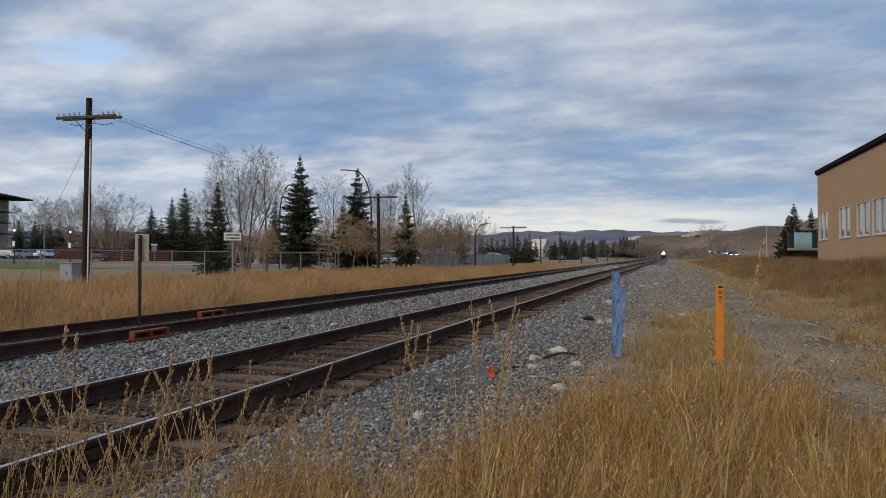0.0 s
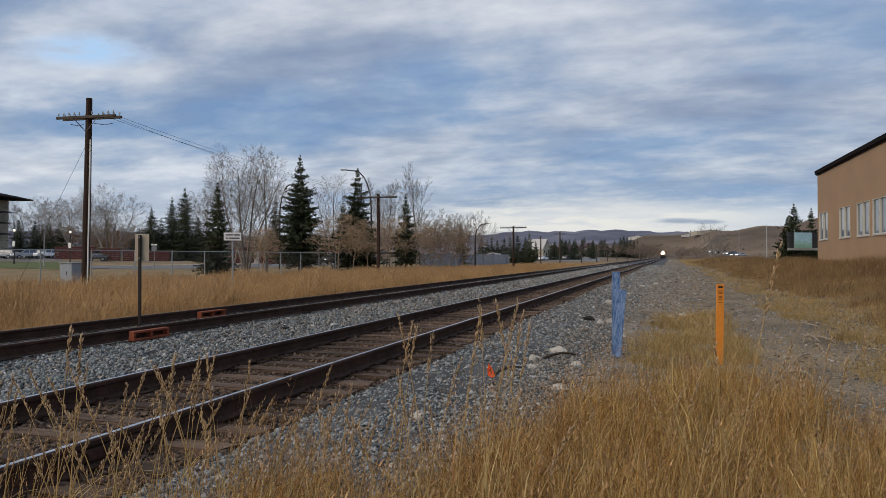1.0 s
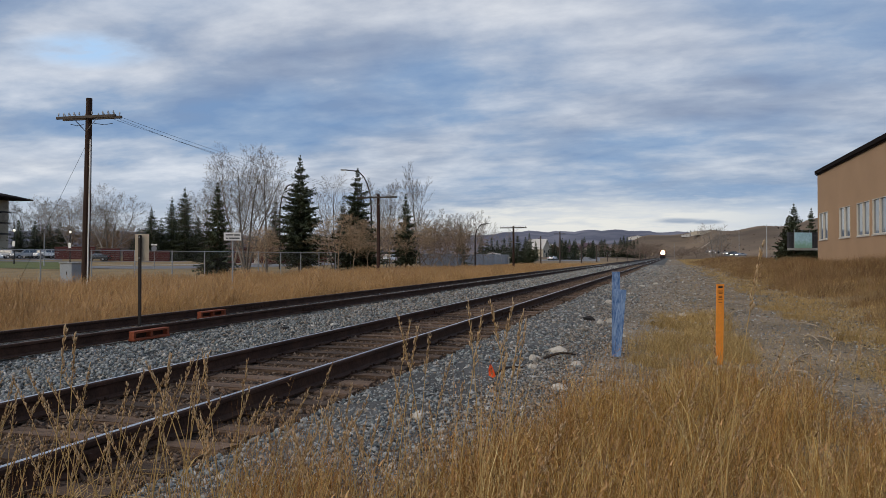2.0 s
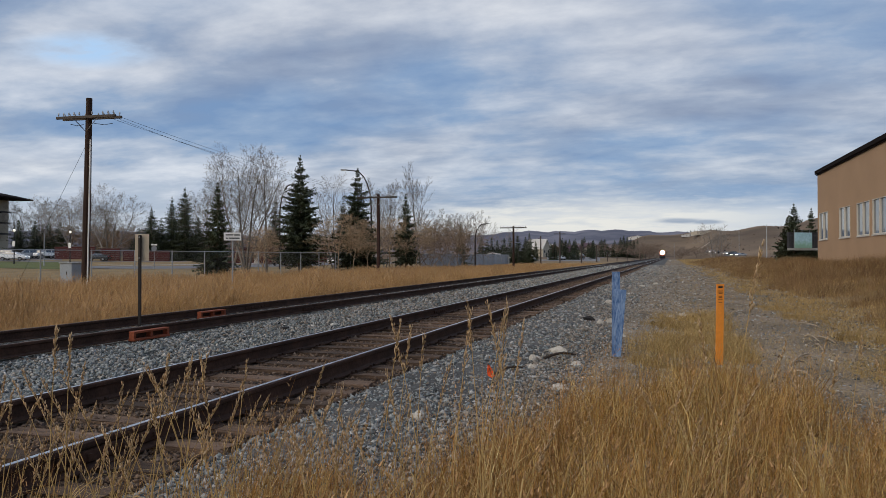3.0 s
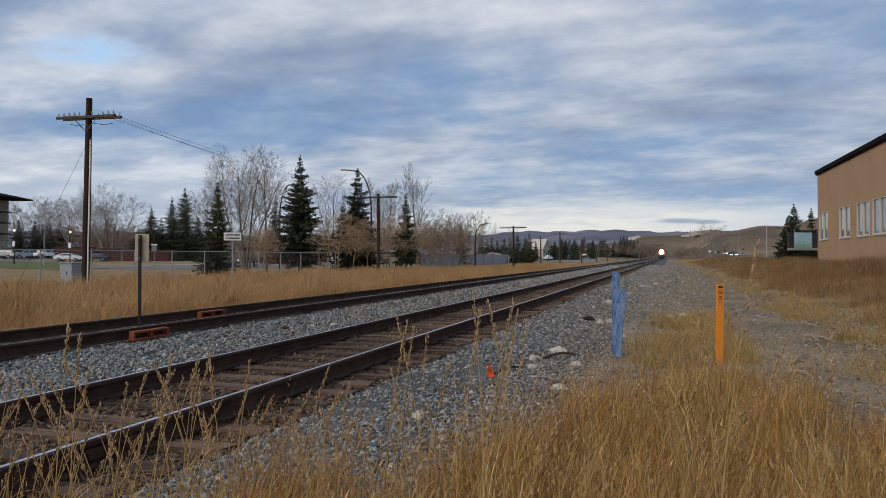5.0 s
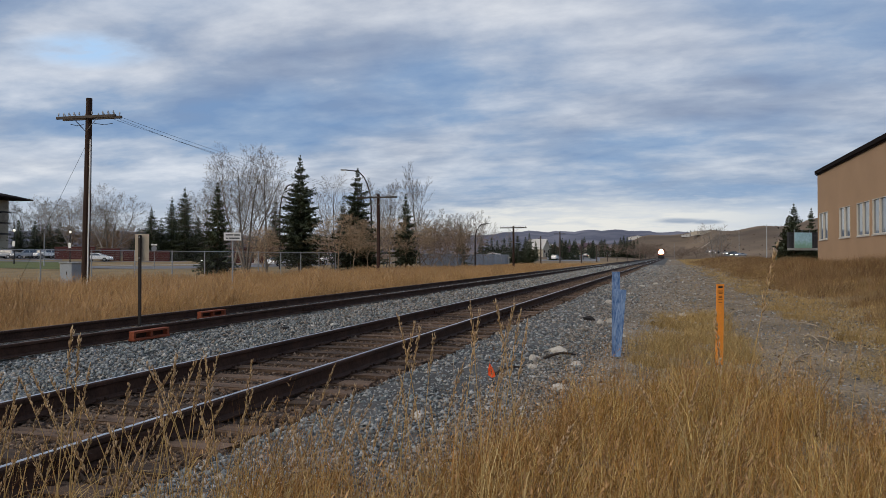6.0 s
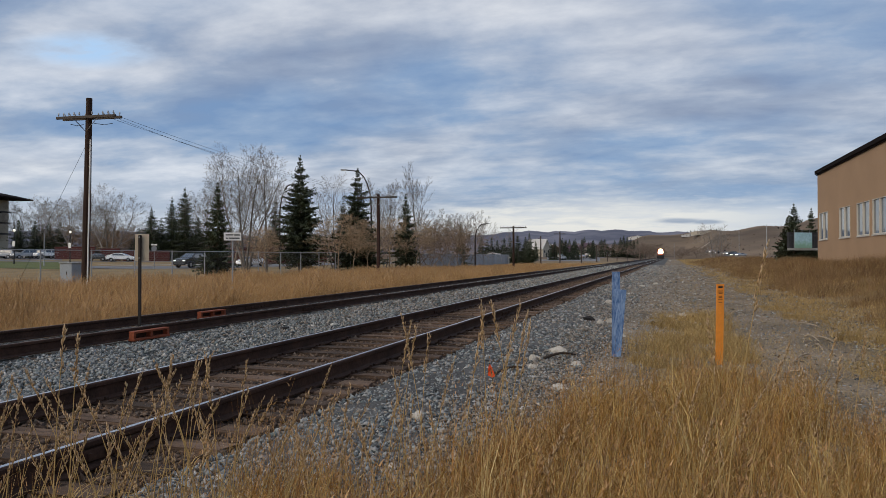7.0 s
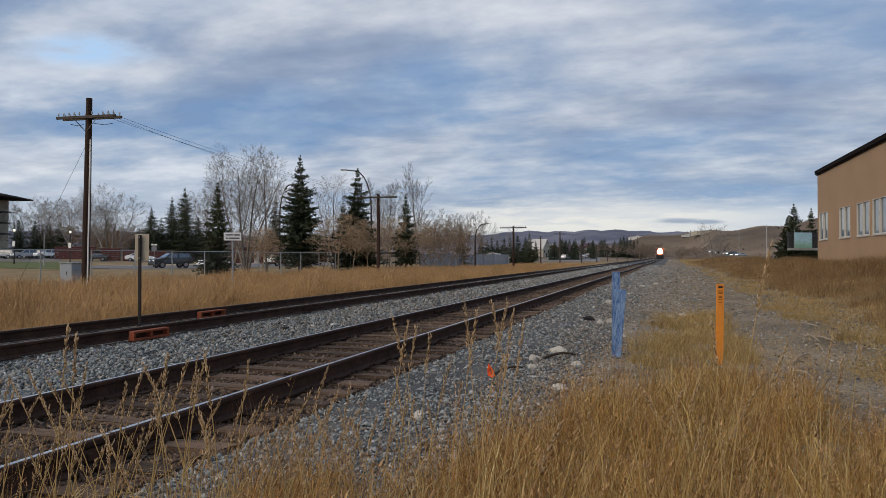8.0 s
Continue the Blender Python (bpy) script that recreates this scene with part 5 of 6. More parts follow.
def locomotive():
    c = empty("locomotive", pose(NEAR_X, 490, 0.2), "red freight locomotive with blazing headlights on the main track", "train")
    part("underframe", boxed(-1.55, 1.55, 0, 22, 0.9, 1.55, 0.05), M_LOCOD, c)
    part("nose", boxed(-1.0, 1.0, 0.9, 3.0, 1.55, 3.1, 0.15), M_LOCO, c)
    cab = part("cab", boxed(-1.55, 1.55, 3.0, 5.6, 1.55, 4.65, 0.18), M_LOCO, c)
    for s in (-1, 1):
        part("cab_window", boxed(s * 0.25, s * 1.25, 2.96, 3.0, 3.35, 4.0), M_GLASS, cab)
        part("side_window", boxed(s * 1.55, s * 1.58, 3.6, 5.0, 3.2, 3.9), M_GLASS, cab)
        part("number_board", boxed(s * 0.55, s * 1.15, 2.94, 3.0, 4.2, 4.45), M_DARK, cab)
    part("hood", boxed(-0.95, 0.95, 5.6, 21, 1.55, 4.4, 0.12), M_LOCO, c)
    part("radiator", boxed(-1.5, 1.5, 17, 20.6, 3.4, 4.6, 0.1), M_LOCO, c)
    part("plow", boxed(-1.5, 1.5, -0.35, 0.0, 0.12, 1.0, 0.08), M_LOCOD, c)
    part("coupler", boxed(-0.2, 0.2, -0.7, -0.35, 0.75, 1.05, 0.04), M_DARK, c)
    for s in (-1, 1):
        part("handrail", tubed([(s * 1.45, 0.1, 1.55), (s * 1.45, 0.1, 2.6), (s * 1.45, 2.8, 2.6)], 0.03, 6), M_WHITE, c)
        # Lamps set close and oversize, to merge with the glare discs.
        bm = bmesh.new()
        bmesh.ops.create_cone(bm, cap_ends=True, segments=16, radius1=0.32, radius2=0.32, depth=0.1, matrix=pose(s * 0.3, 2.86, 3.75, 90))
        part("headlight", bm, M_HEAD, c, "bright twin headlight")
        bm = bmesh.new()
        bmesh.ops.create_cone(bm, cap_ends=True, segments=16, radius1=0.28, radius2=0.28, depth=0.1, matrix=pose(s * 0.5, -0.05, 2.95, 90))
        part("reflector", tubed([(s * 0.5, 0.0, 2.95), (s * 0.5, -0.03, 2.95)], 0.8, 20), M_GLARE, c, "glowing disc of headlight glare")
        part("ditch_light", bm, M_DITCH, c, "bright ditch light")
    part("reflector", tubed([(0, 2.95, 3.7), (0, 2.89, 3.7)], 1.0, 24), M_GLARE, c, "glowing disc of headlight glare")
    for y0 in (2.2, 15.5):
        tr = part("truck", boxed(-1.2, 1.2, y0, y0 + 4.4, 0.45, 0.9, 0.05), M_LOCOD, c)
        for k in range(3):
            for s in (-1, 1):
                bm = bmesh.new()
                bmesh.ops.create_cone(bm, cap_ends=True, segments=16, radius1=0.5, radius2=0.5, depth=0.14, matrix=pose(s * 0.755, y0 + 0.5 + k * 1.7, 0.5, 0, 90))
                part("wheel", bm, M_DARK, tr)
    part("fuel_tank", boxed(-1.3, 1.3, 7.5, 14.5, 0.35, 0.9, 0.1), M_LOCOD, c)
    return c


LOCO = locomotive()


# ---- sign posts, markers and trackside things ----
M_STEELPOST = material("brown_steel_post", (0.035, 0.028, 0.024), 0.6, 0.4, vary=0.3, bump=0.15)
M_PLATE = material("weathered_beige_plate", (0.45, 0.37, 0.27), 0.6, vary=0.12, scale=4, bump=0.1)


def derail_sign():
    x = -9.3
    y = along(247.5, x)
    p = empty("track_sign", pose(x, y, 0.0, 0, 0, math.degrees(YAW)), "beige metal sign seen from behind on a brown steel post", "sign")
    part("post", boxed(-0.022, 0.022, -0.03, 0.03, 0.0, 1.72, 0.006), M_STEELPOST, p)
    part("plate", boxed(-0.10, 0.155, 0.032, 0.036, 1.24, 1.74), M_PLATE, p, "beige plate with rounded corners")
    for z in (1.3, 1.68):
        part("bolt", tubed([(0, -0.04, z), (0, 0.032, z)], 0.012, 6), M_GALV, p)


derail_sign()
M_ORANGERUST = material("rusty_orange_paint", (0.24, 0.06, 0.025), 0.75, vary=0.35, scale=8, grain=60, bump=0.3)


def derail(x, u0, u1):
    y0, y1 = along(u0, x), along(u1, x)
    n = y1 - y0
    p = empty("derail_block", pose(x, y0, 0.02), "rusty orange steel derail frame bolted beside the rail", "railway device", "orange derail frames")
    part("top_bar", boxed(-0.05, 0.05, 0, n, 0.115, 0.15, 0.006), M_ORANGERUST, p)
    part("bottom_bar", boxed(-0.06, 0.06, 0, n, 0.0, 0.035, 0.006), M_ORANGERUST, p)
    for f in (0.03, 0.5, 0.97):
        part("upright", boxed(-0.045, 0.045, n * f - 0.025, n * f + 0.025, 0.036, 0.114), M_ORANGERUST, p)
    part("back_plate", boxed(-0.062, -0.05, 0.05, n - 0.05, 0.037, 0.113), M_RAIL, p)


derail(-7.93, 233, 296)
derail(-9.42, 353, 397)

M_BLUE = material("chalky_blue_paint", (0.05, 0.15, 0.38), 0.7, vary=0.35, scale=7, grain=40, bump=0.2, stretch=(3, 3, 0.5), color2=(0.24, 0.34, 0.52), contrast=1.3)
M_ORANGE = material("orange_plastic", (0.78, 0.27, 0.035), 0.5, vary=0.10, scale=5, grain=40, bump=0.05)


def blue_marker():
    x, y = spot(1090, 9.75)
    z = gz(x, y)
    p = empty("blue_marker_post", pose(x, y, z, 0, 0, math.degrees(YAW)), "scuffed blue painted marker boards driven into gravel", "marker post")
    b = part("tall_board", boxed(-0.055, 0.05, -0.01, 0.012, -0.2, 1.13, 0.003), M_BLUE, p)
    b.matrix_local = pose(0.01, 0.05, 0, 1, 0, 0)
    f = part("short_board", boxed(-0.075, 0.075, -0.012, 0.012, -0.2, 0.90, 0.003), M_BLUE, p, "blue board split and leaning")
    f.matrix_local = pose(0.0, -0.03, 0, 2, 3.2, -12)
    for v in f.data.vertices:
        v.co.x *= 0.62 + 0.38 * max(0, min(1, v.co.z / 0.9))


blue_marker()


def orange_marker():
    x, y = spot(1272, 9.3)
    z = gz(x, y)
    p = empty("orange_marker_stake", pose(x, y, z, 0.5, 0.8, math.degrees(YAW) + 3), "flat orange plastic utility marker stake in dry grass", "marker post")
    bm = boxed(-0.05, 0.05, -0.006, 0.006, -0.25, 1.035, 0.003)
    part("stake", bm, M_ORANGE, p)
    for zz, w in ((0.985, 0.028), (0.945, 0.03), (0.93, 0.034), (0.915, 0.024), (0.875, 0.018), (0.86, 0.022), (0.84, 0.026), (0.80, 0.02)):
        part("text_bar", boxed(-w, w, -0.0095, -0.0078, zz, zz + (0.022 if zz > 0.98 else 0.006)), M_DARK, p)


orange_marker()
M_FLAG = material("fluorescent_orange_vinyl", (0.85, 0.10, 0.02), 0.6, vary=0.1, bump=0.05)


def flag():
    x, y = spot(869, 7.6)
    z = gz(x, y)
    p = empty("marker_flag", pose(x, y, z, 0, 0, math.degrees(YAW)), "small fluorescent orange marker flag on a wire", "flag")
    part("wire_staff", tubed([(0.02, 0, 0), (0.01, 0, 0.12), (-0.02, 0, 0.24)], 0.003, 5), M_WIRE, p)
    bm = bmesh.new()
    vs = [bm.verts.new(q) for q in ((-0.02, 0, 0.24), (-0.035, -0.01, 0.17), (-0.03, 0.005, 0.11), (0.01, -0.012, 0.09), (0.042, 0, 0.105), (0.03, 0.012, 0.15), (0.005, 0.0, 0.2))]
    bm.faces.new(vs)
    r = bmesh.ops.extrude_face_region(bm, geom=bm.faces[:])
    for v in r["geom"]:
        if isinstance(v, bmesh.types.BMVert):
            v.co.y += 0.002
    part("flag_cloth", bm, M_FLAG, p)
    return p


FLAG = flag()


def property_sign():
    d = 28.0
    x, y = spot(411.5, d)
    z = gz(x, y)
    top = rise(412, d) - z
    p = empty("warning_sign", pose(x, y, z, 0, 0, math.degrees(YAW) + 12), "white warning sign with two dark text lines on a thin post", "sign")
    part("post", tubed([(0, 0, -0.2), (0, 0, top + 0.25)], 0.028, 8), M_GALV, p)
    pl = part("plate", boxed(-0.32, 0.32, -0.036, -0.03, top - 0.3, top, 0.002), M_WHITE, p)
    for zz, a, b in ((top - 0.11, -0.25, 0.02), (top - 0.11, 0.05, 0.27), (top - 0.23, -0.24, -0.17), (top - 0.23, -0.13, 0.26)):
        part("text_bar", boxed(a, b, -0.04, -0.0365, zz, zz + 0.042), M_DARK, pl)


property_sign()


def small_sign(u, d, v0, v1, w, label, mat):
    x, y = spot(u, d)
    z = gz(x, y)
    p = empty("road_sign", pose(x, y, z, 0, 0, math.degrees(YAW)), label, "sign")
    a, b = rise(v0, d) - z, rise(v1, d) - z
    part("post", tubed([(0, 0, -0.2), (0, 0, a)], 0.035, 6), M_GALV, p)
    bm = bmesh.new()
    bmesh.ops.create_cone(bm, cap_ends=True, segments=8, radius1=w / 2, radius2=w / 2, depth=0.01, matrix=pose(0, -0.05, (a + b) / 2, 90, 0, 22.5))
    part("plate", bm, mat, p)
    part("name_blade", boxed(-0.35, 0.35, -0.05, -0.04, a + 0.08, a + 0.25), M_WHITE, p)


small_sign(273, 84, 436, 444, 0.62, "grey back of an octagonal road sign on a post", M_GALV)
plain_pole(78, 86, 415, 0.06, False, M_GALV, "pale metal sign post by the lawn")
plain_pole(152.5, 30.6, 430, 0.02, False, M_GALV, "thin metal stake beside the telegraph pole")


def cabinet():
    d = 37.0
    x, y = spot(127, d)
    z = gz(x, y)
    p = empty("utility_cabinet", pose(x, y, z, 0, 0, math.degrees(YAW) - 28), "grey steel utility cabinet with a pale end panel", "utility cabinet")
    h = rise(466.5, d) - z
    part("body", boxed(-0.42, 0.5, -0.35, 0.35, 0, h, 0.02), material("grey_cabinet_paint", (0.26, 0.29, 0.32), 0.5, vary=0.1, bump=0.05), p)
    part("lid", boxed(-0.46, 0.54, -0.39, 0.39, h, h + 0.05, 0.01), M_GALV, p)
    part("end_panel", boxed(-0.455, -0.425, -0.33, 0.33, 0.1, h - 0.02), M_PLATE, p, "pale beige end panel")
    part("handle", boxed(0.1, 0.13, -0.38, -0.352, h * 0.5, h * 0.65), M_DARK, p)


cabinet()


def rock(u, v, w, hh, seed, mat, label, z=0.0, flat=0.55):
    d = F_PX * (EYE.z - z) / (v - 454)
    x, y = spot(u, d)
    r = random.Random(seed)
    bm = bmesh.new()
    bmesh.ops.create_icosphere(bm, subdivisions=2, radius=1)
    for q in bm.verts:
        k = noise.noise(q.co * 1.3 + Vector((seed * 3.1, 0, 0))) * 0.5 + r.uniform(-0.07, 0.07)
        q.co *= 1 + k
        q.co = Vector((q.co.x * w / 2, q.co.y * w * 0.4, q.co.z * hh * flat))
    ob = part("rock", bm, mat)
    ob.matrix_world = pose(x, y, gz(x, y) + 0.3 * hh * flat, 0, r.uniform(-8, 8), math.degrees(YAW) + r.uniform(-25, 25))
    tagged(ob, label, "rock", "loose rocks")


M_ROCKW = material("pale_limestone", (0.46, 0.42, 0.36), 0.9, vary=0.25, scale=9, grain=60, bump=0.5)
M_ROCKD = material("black_lump", (0.02, 0.018, 0.017), 0.9, vary=0.3, scale=9, grain=60, bump=0.6)
for i, (u, v, w, h) in enumerate(((987, 626, 0.26, 0.12), (943, 640, 0.10, 0.10), (942, 655, 0.12, 0.09), (1021, 648, 0.13, 0.09), (1076, 538, 0.20, 0.14), (1062, 575, 0.15, 0.12), (1080, 572, 0.16, 0.14), (1185, 566, 0.22, 0.10), (1210, 563, 0.20, 0.12), (739, 746, 0.12, 0.08), (990, 690, 0.2, 0.08), (1100, 600, 0.12, 0.1), (1160, 505, 0.25, 0.14), (1135, 508, 0.3, 0.1), (365, 627, 0.12, 0.09), (648, 524, 0.2, 0.16), (880, 492, 0.25, 0.16), (15, 632, 0.16, 0.09), (695, 835, 0.07, 0.05), (728, 858, 0.06, 0.05), (390, 858, 0.06, 0.05), (1180, 584, 0.1, 0.07), (1230, 575, 0.1, 0.07), (1150, 600, 0.08, 0.06))):
    rock(u, v, w, h, i + 1, M_ROCKW, "pale limestone rock lying on the gravel", -0.03)
rock(1042, 567, 0.26, 0.14, 50, M_ROCKD, "black charred lump lying on the ballast")
rock(502, 587, 0.22, 0.12, 51, M_ROCKD, "dark lump lying on the ballast between tracks")
rock(1155, 574, 0.14, 0.1, 52, M_ROCKD, "dark clod lying on the gravel")
rock(1186, 463, 0.5, 0.6, 53, M_ROCKW, "pale boulder at the edge of the gravel track")
M_STICK = material("bleached_stick", (0.30, 0.24, 0.17), 0.9, vary=0.3, scale=5, grain=30, bump=0.3)
M_STICKD = material("dark_stick", (0.05, 0.035, 0.025), 0.9, vary=0.3, scale=5, grain=30, bump=0.3)


def stick(u0, v0, u1, v1, r, mat, label):
    pts = []
    for k in range(5):
        f = k / 4
        u, v = u0 + (u1 - u0) * f, v0 + (v1 - v0) * f
        d = F_PX * (EYE.z + 0.02) / (v - 454)
        x, y = spot(u, d)
        pts.append((x, y, gz(x, y) + 0.02 + 0.05 * math.sin(f * 3.1)))
    ob = part("stick", tubed(pts, [r, r, r * 0.9, r * 0.8, r * 0.5], 6), mat)
    tagged(ob, label, "stick", "fallen sticks")


stick(962, 638, 1022, 631, 0.018, M_STICKD, "dark broken branch lying on the ballast")
stick(870, 672, 925, 655, 0.015, M_STICKD, "dark broken branch lying by the grass")
for a in ((1424, 596, 1448, 604), (1440, 599, 1478, 607), (1402, 640, 1432, 626), (1395, 655, 1440, 668), (1408, 575, 1452, 583), (1290, 562, 1306, 554), (1440, 610, 1455, 618)):
    stick(*a, 0.016, M_STICK, "bleached stick lying on the dry ground")

# Joint bars, anchors and tie plates on the near track.
M_PLATEST = material("rusty_tie_plate", (0.045, 0.026, 0.018), 0.85, 0.2, vary=0.4, scale=5, bump=0.3)
jb = bpy.data.meshes.new("joint_bar")
bm = boxed(0.012, 0.034, -0.45, 0.45, 0.07, 0.145, 0.004)
for k in range(6):
    box(bm, 0.034, 0.056, -0.38 + k * 0.15, -0.35 + k * 0.15, 0.095, 0.125)
bm.to_mesh(jb)
bm.free()
jb.materials.append(M_RAIL)
tp = bpy.data.meshes.new("tie_plate")
bm = boxed(-0.16, 0.16, -0.09, 0.09, 0.02, 0.034, 0.002)
for s in (-1, 1):
    for q in (-0.05, 0.05):
        box(bm, s * 0.085 - 0.014, s * 0.085 + 0.014, q - 0.012, q + 0.012, 0.03, 0.062)
bm.to_mesh(tp)
bm.free()
tp.materials.append(M_PLATEST)
for track in (near_track, far_track):
    for s in (-1, 1):
        for k in range(6):
            o = new("joint_bar", jb)
            o.parent = track
            o.location = (s * GAUGE / 2, -8 + 11.9 * (k + 1) - 0.006, 0)
        if track is near_track:
            for k in range(85):
                o = new("tie_plate", tp)
                o.parent = track
                o.location = (s * GAUGE / 2, -7.3 + k * TIE_STEP, 0)


# ---- loose stones ----
def in_view(x, y, margin=0.06):
    d = -SIN * x + COS * y
    c = COS * x + SIN * y
    return (d > 1.2) & (np.abs(c) < (784 / F_PX + margin) * d + 0.3)


def stones(name, x, y, z, size, mat, label, seed, flat=0.7):
    r = np.random.default_rng(seed)
    base = np.array([(1, 0, 0), (0, 1, 0), (-1, 0, 0), (0, -1, 0), (0, 0, 1), (0, 0, -1)], float)
    tri = np.array([(0, 1, 4), (1, 2, 4), (2, 3, 4), (3, 0, 4), (1, 0, 5), (2, 1, 5), (3, 2, 5), (0, 3, 5)])
    n = len(x)
    B = base[None] * r.uniform(0.6, 1.25, (n, 6, 1)) + r.uniform(-0.45, 0.45, (n, 6, 3))
    B *= size[:, None, None] * np.array([1, 0.8, flat]) * r.uniform(0.6, 1.35, (n, 1, 3))
    a = r.uniform(0, 6.283, n)
    c, s = np.cos(a)[:, None], np.sin(a)[:, None]
    X = B[..., 0] * c - B[..., 1] * s + x[:, None]
    Y = B[..., 0] * s + B[..., 1] * c + y[:, None]
    Z = B[..., 2] + z[:, None] + size[:, None] * 0.25
    V = np.stack([X, Y, Z], -1).reshape(-1, 3)
    Fc = (tri[None] + 6 * np.arange(n)[:, None, None]).reshape(-1, 3)
    return tagged(raw(name, V, Fc, mat), label, "stones", kind="stuff")


def spread(n, x0, x1, y0, y1, power, seed):
    """Places that thin out with distance."""
    r = np.random.default_rng(seed)
    k = 1 - power
    y = (y0 ** k + r.uniform(0, 1, n) * (y1 ** k - y0 ** k)) ** (1 / k)
    return r.uniform(x0, x1, n), y, r


def ballast_stones():
    x, y, r = spread(250000, -11.0, -0.7, 1.6, 110, 1.6, 3)
    keep = in_view(x, y)
    near_gap = (np.abs(x - NEAR_X) < 1.3)
    far_gap = (np.abs(x - FAR_X) < 1.25)
    keep &= ~(near_gap & (r.uniform(0, 1, len(x)) > 0.8))
    keep &= ~(far_gap & (r.uniform(0, 1, len(x)) > 0.75))
    for c in (NEAR_X, FAR_X):
        for s in (-1, 1):
            keep &= np.abs(x - c - s * GAUGE / 2) > 0.075
    edge = -1.25 + 0.35 * np.sin(y * 0.9) + 0.2 * np.sin(y * 2.3)
    keep &= (x < edge) | (r.uniform(0, 1, len(x)) < 0.6)
    x, y = x[keep], y[keep]
    size = (0.011 + 0.022 * r.uniform(0, 1, len(x)) ** 1.4) * (1 + np.clip(y - 8, 0, 140) * 0.04)
    z = np.where(x < -2.4, 0.0, 0.012 - 0.03 * (x + 2.4)) + r.uniform(-0.01, 0.015, len(x))
    mid = (np.abs(x - NEAR_X) < 1.3)
    z = np.where(mid, z + 0.004, z) - 0.012
    between = (x < NEAR_X - 1.35) & (x > FAR_X + 1.35)
    z = np.where(between, z + 0.05, z)
    blue = r.uniform(0, 1, len(x))
    sets = ((~mid & (blue < 0.50 + 0.32 * smoothstep(18, 7, y)), M_STONE, "blue-grey crushed ballast stones"), (~mid & (blue >= 0.50 + 0.32 * smoothstep(18, 7, y)) & (blue < 0.97), M_STONEB, "brown-grey crushed ballast stones"), (~mid & (blue >= 0.97), M_STONEW, "pale crushed ballast stones"), (mid, M_STONER, "rust-brown ballast stones between the ties"))
    for i, (m, mat, lab) in enumerate(sets):
        stones("ballast_stones", x[m], y[m], z[m], size[m], mat, lab + " of the railway bed", 20 + i)


M_STONEB = material("brown_stone", (0.21, 0.18, 0.15), 0.9, vary=0.3, scale=6, grain=60, bump=0.4, hues=((0.065, 0.052, 0.042), (0.23, 0.19, 0.15), (0.32, 0.28, 0.235), (0.12, 0.105, 0.09), (0.40, 0.355, 0.30)))
M_STONEW = material("pale_stone", (0.42, 0.40, 0.37), 0.9, vary=0.2, scale=6, grain=60, bump=0.4, per_island=0.3)
M_STONER = material("rust_stained_stone", (0.105, 0.07, 0.05), 0.95, vary=0.35, scale=6, grain=60, bump=0.4, hues=((0.04, 0.026, 0.019), (0.12, 0.074, 0.048), (0.18, 0.122, 0.083), (0.08, 0.055, 0.043), (0.24, 0.18, 0.135)))
ballast_stones()


def gravel_stones():
    x, y, r = spread(135000, -1.7, 4.6, 3, 110, 1.6, 8)
    keep = in_view(x, y) & ((x < 0.6) | (r.uniform(0, 1, len(x)) < 0.42))
    x, y = x[keep], y[keep]
    size = (0.007 + 0.024 * r.uniform(0, 1, len(x)) ** 2) * (1 + np.clip(y - 10, 0, 130) * 0.04)
    z = np.where(x < -0.7, np.maximum(0.012 - 0.03 * (x + 2.4), height(x, y)), height(x, y)) + 0.006
    b = r.uniform(0, 1, len(x))
    for i, (m, mat, lab) in enumerate(((b < 0.72, M_STONEB, "brown-grey gravel"), ((b >= 0.72) & (b < 0.95), M_STONE, "blue-grey gravel"), (b >= 0.95, M_STONEW, "pale gravel"))):
        stones("gravel_stones", x[m], y[m], z[m], size[m], mat, lab + " of the service track", 40 + i, 0.55)


gravel_stones()


# ---- grass ----
def blades(name, x, y, h, w, lean, wind, mat, label, seed, curl=0.5, segs=3, parent=None, z=None, origin=None, aim=None):
    """Thin bent blades; lean: how far the tips stray, wind: a common drift to +x."""
    r = np.random.default_rng(seed)
    n = len(x)
    a = r.uniform(0, 6.283, n) if aim is None else aim
    face = r.uniform(-0.9, 0.9, n) + YAW
    L = lean * r.uniform(0.2, 1.0, n) * h
    dx, dy = np.cos(a) * L + wind * h, np.sin(a) * L
    z0 = height(x, y) if z is None else z
    V = np.zeros((n, (segs + 1) * 2, 3))
    for k in range(segs + 1):
        f = k / segs
        bend = f ** (1 + curl * 2)
        ww = w * (1 - 0.85 * f)
        cx, cy, cz = x + dx * bend, y + dy * bend, z0 - 0.02 + h * (f - 0.34 * curl * bend * np.clip(np.hypot(dx, dy) / h, 0, 1))
        for s, j in ((-1, 0), (1, 1)):
            V[:, 2 * k + j] = np.stack([cx + s * ww * np.cos(face), cy + s * ww * np.sin(face), cz], -1)
    q = np.array([(2 * k, 2 * k + 1, 2 * k + 3, 2 * k + 2) for k in range(segs)])
    Fc = (q[None] + (segs + 1) * 2 * np.arange(n)[:, None, None]).reshape(-1, 4)
    V = V.reshape(-1, 3)
    if origin is not None:
        V = V - np.array(origin)
    ob = raw(name, V, Fc, mat, parent)
    return tagged(ob, label, "grass", kind="stuff") if label else ob


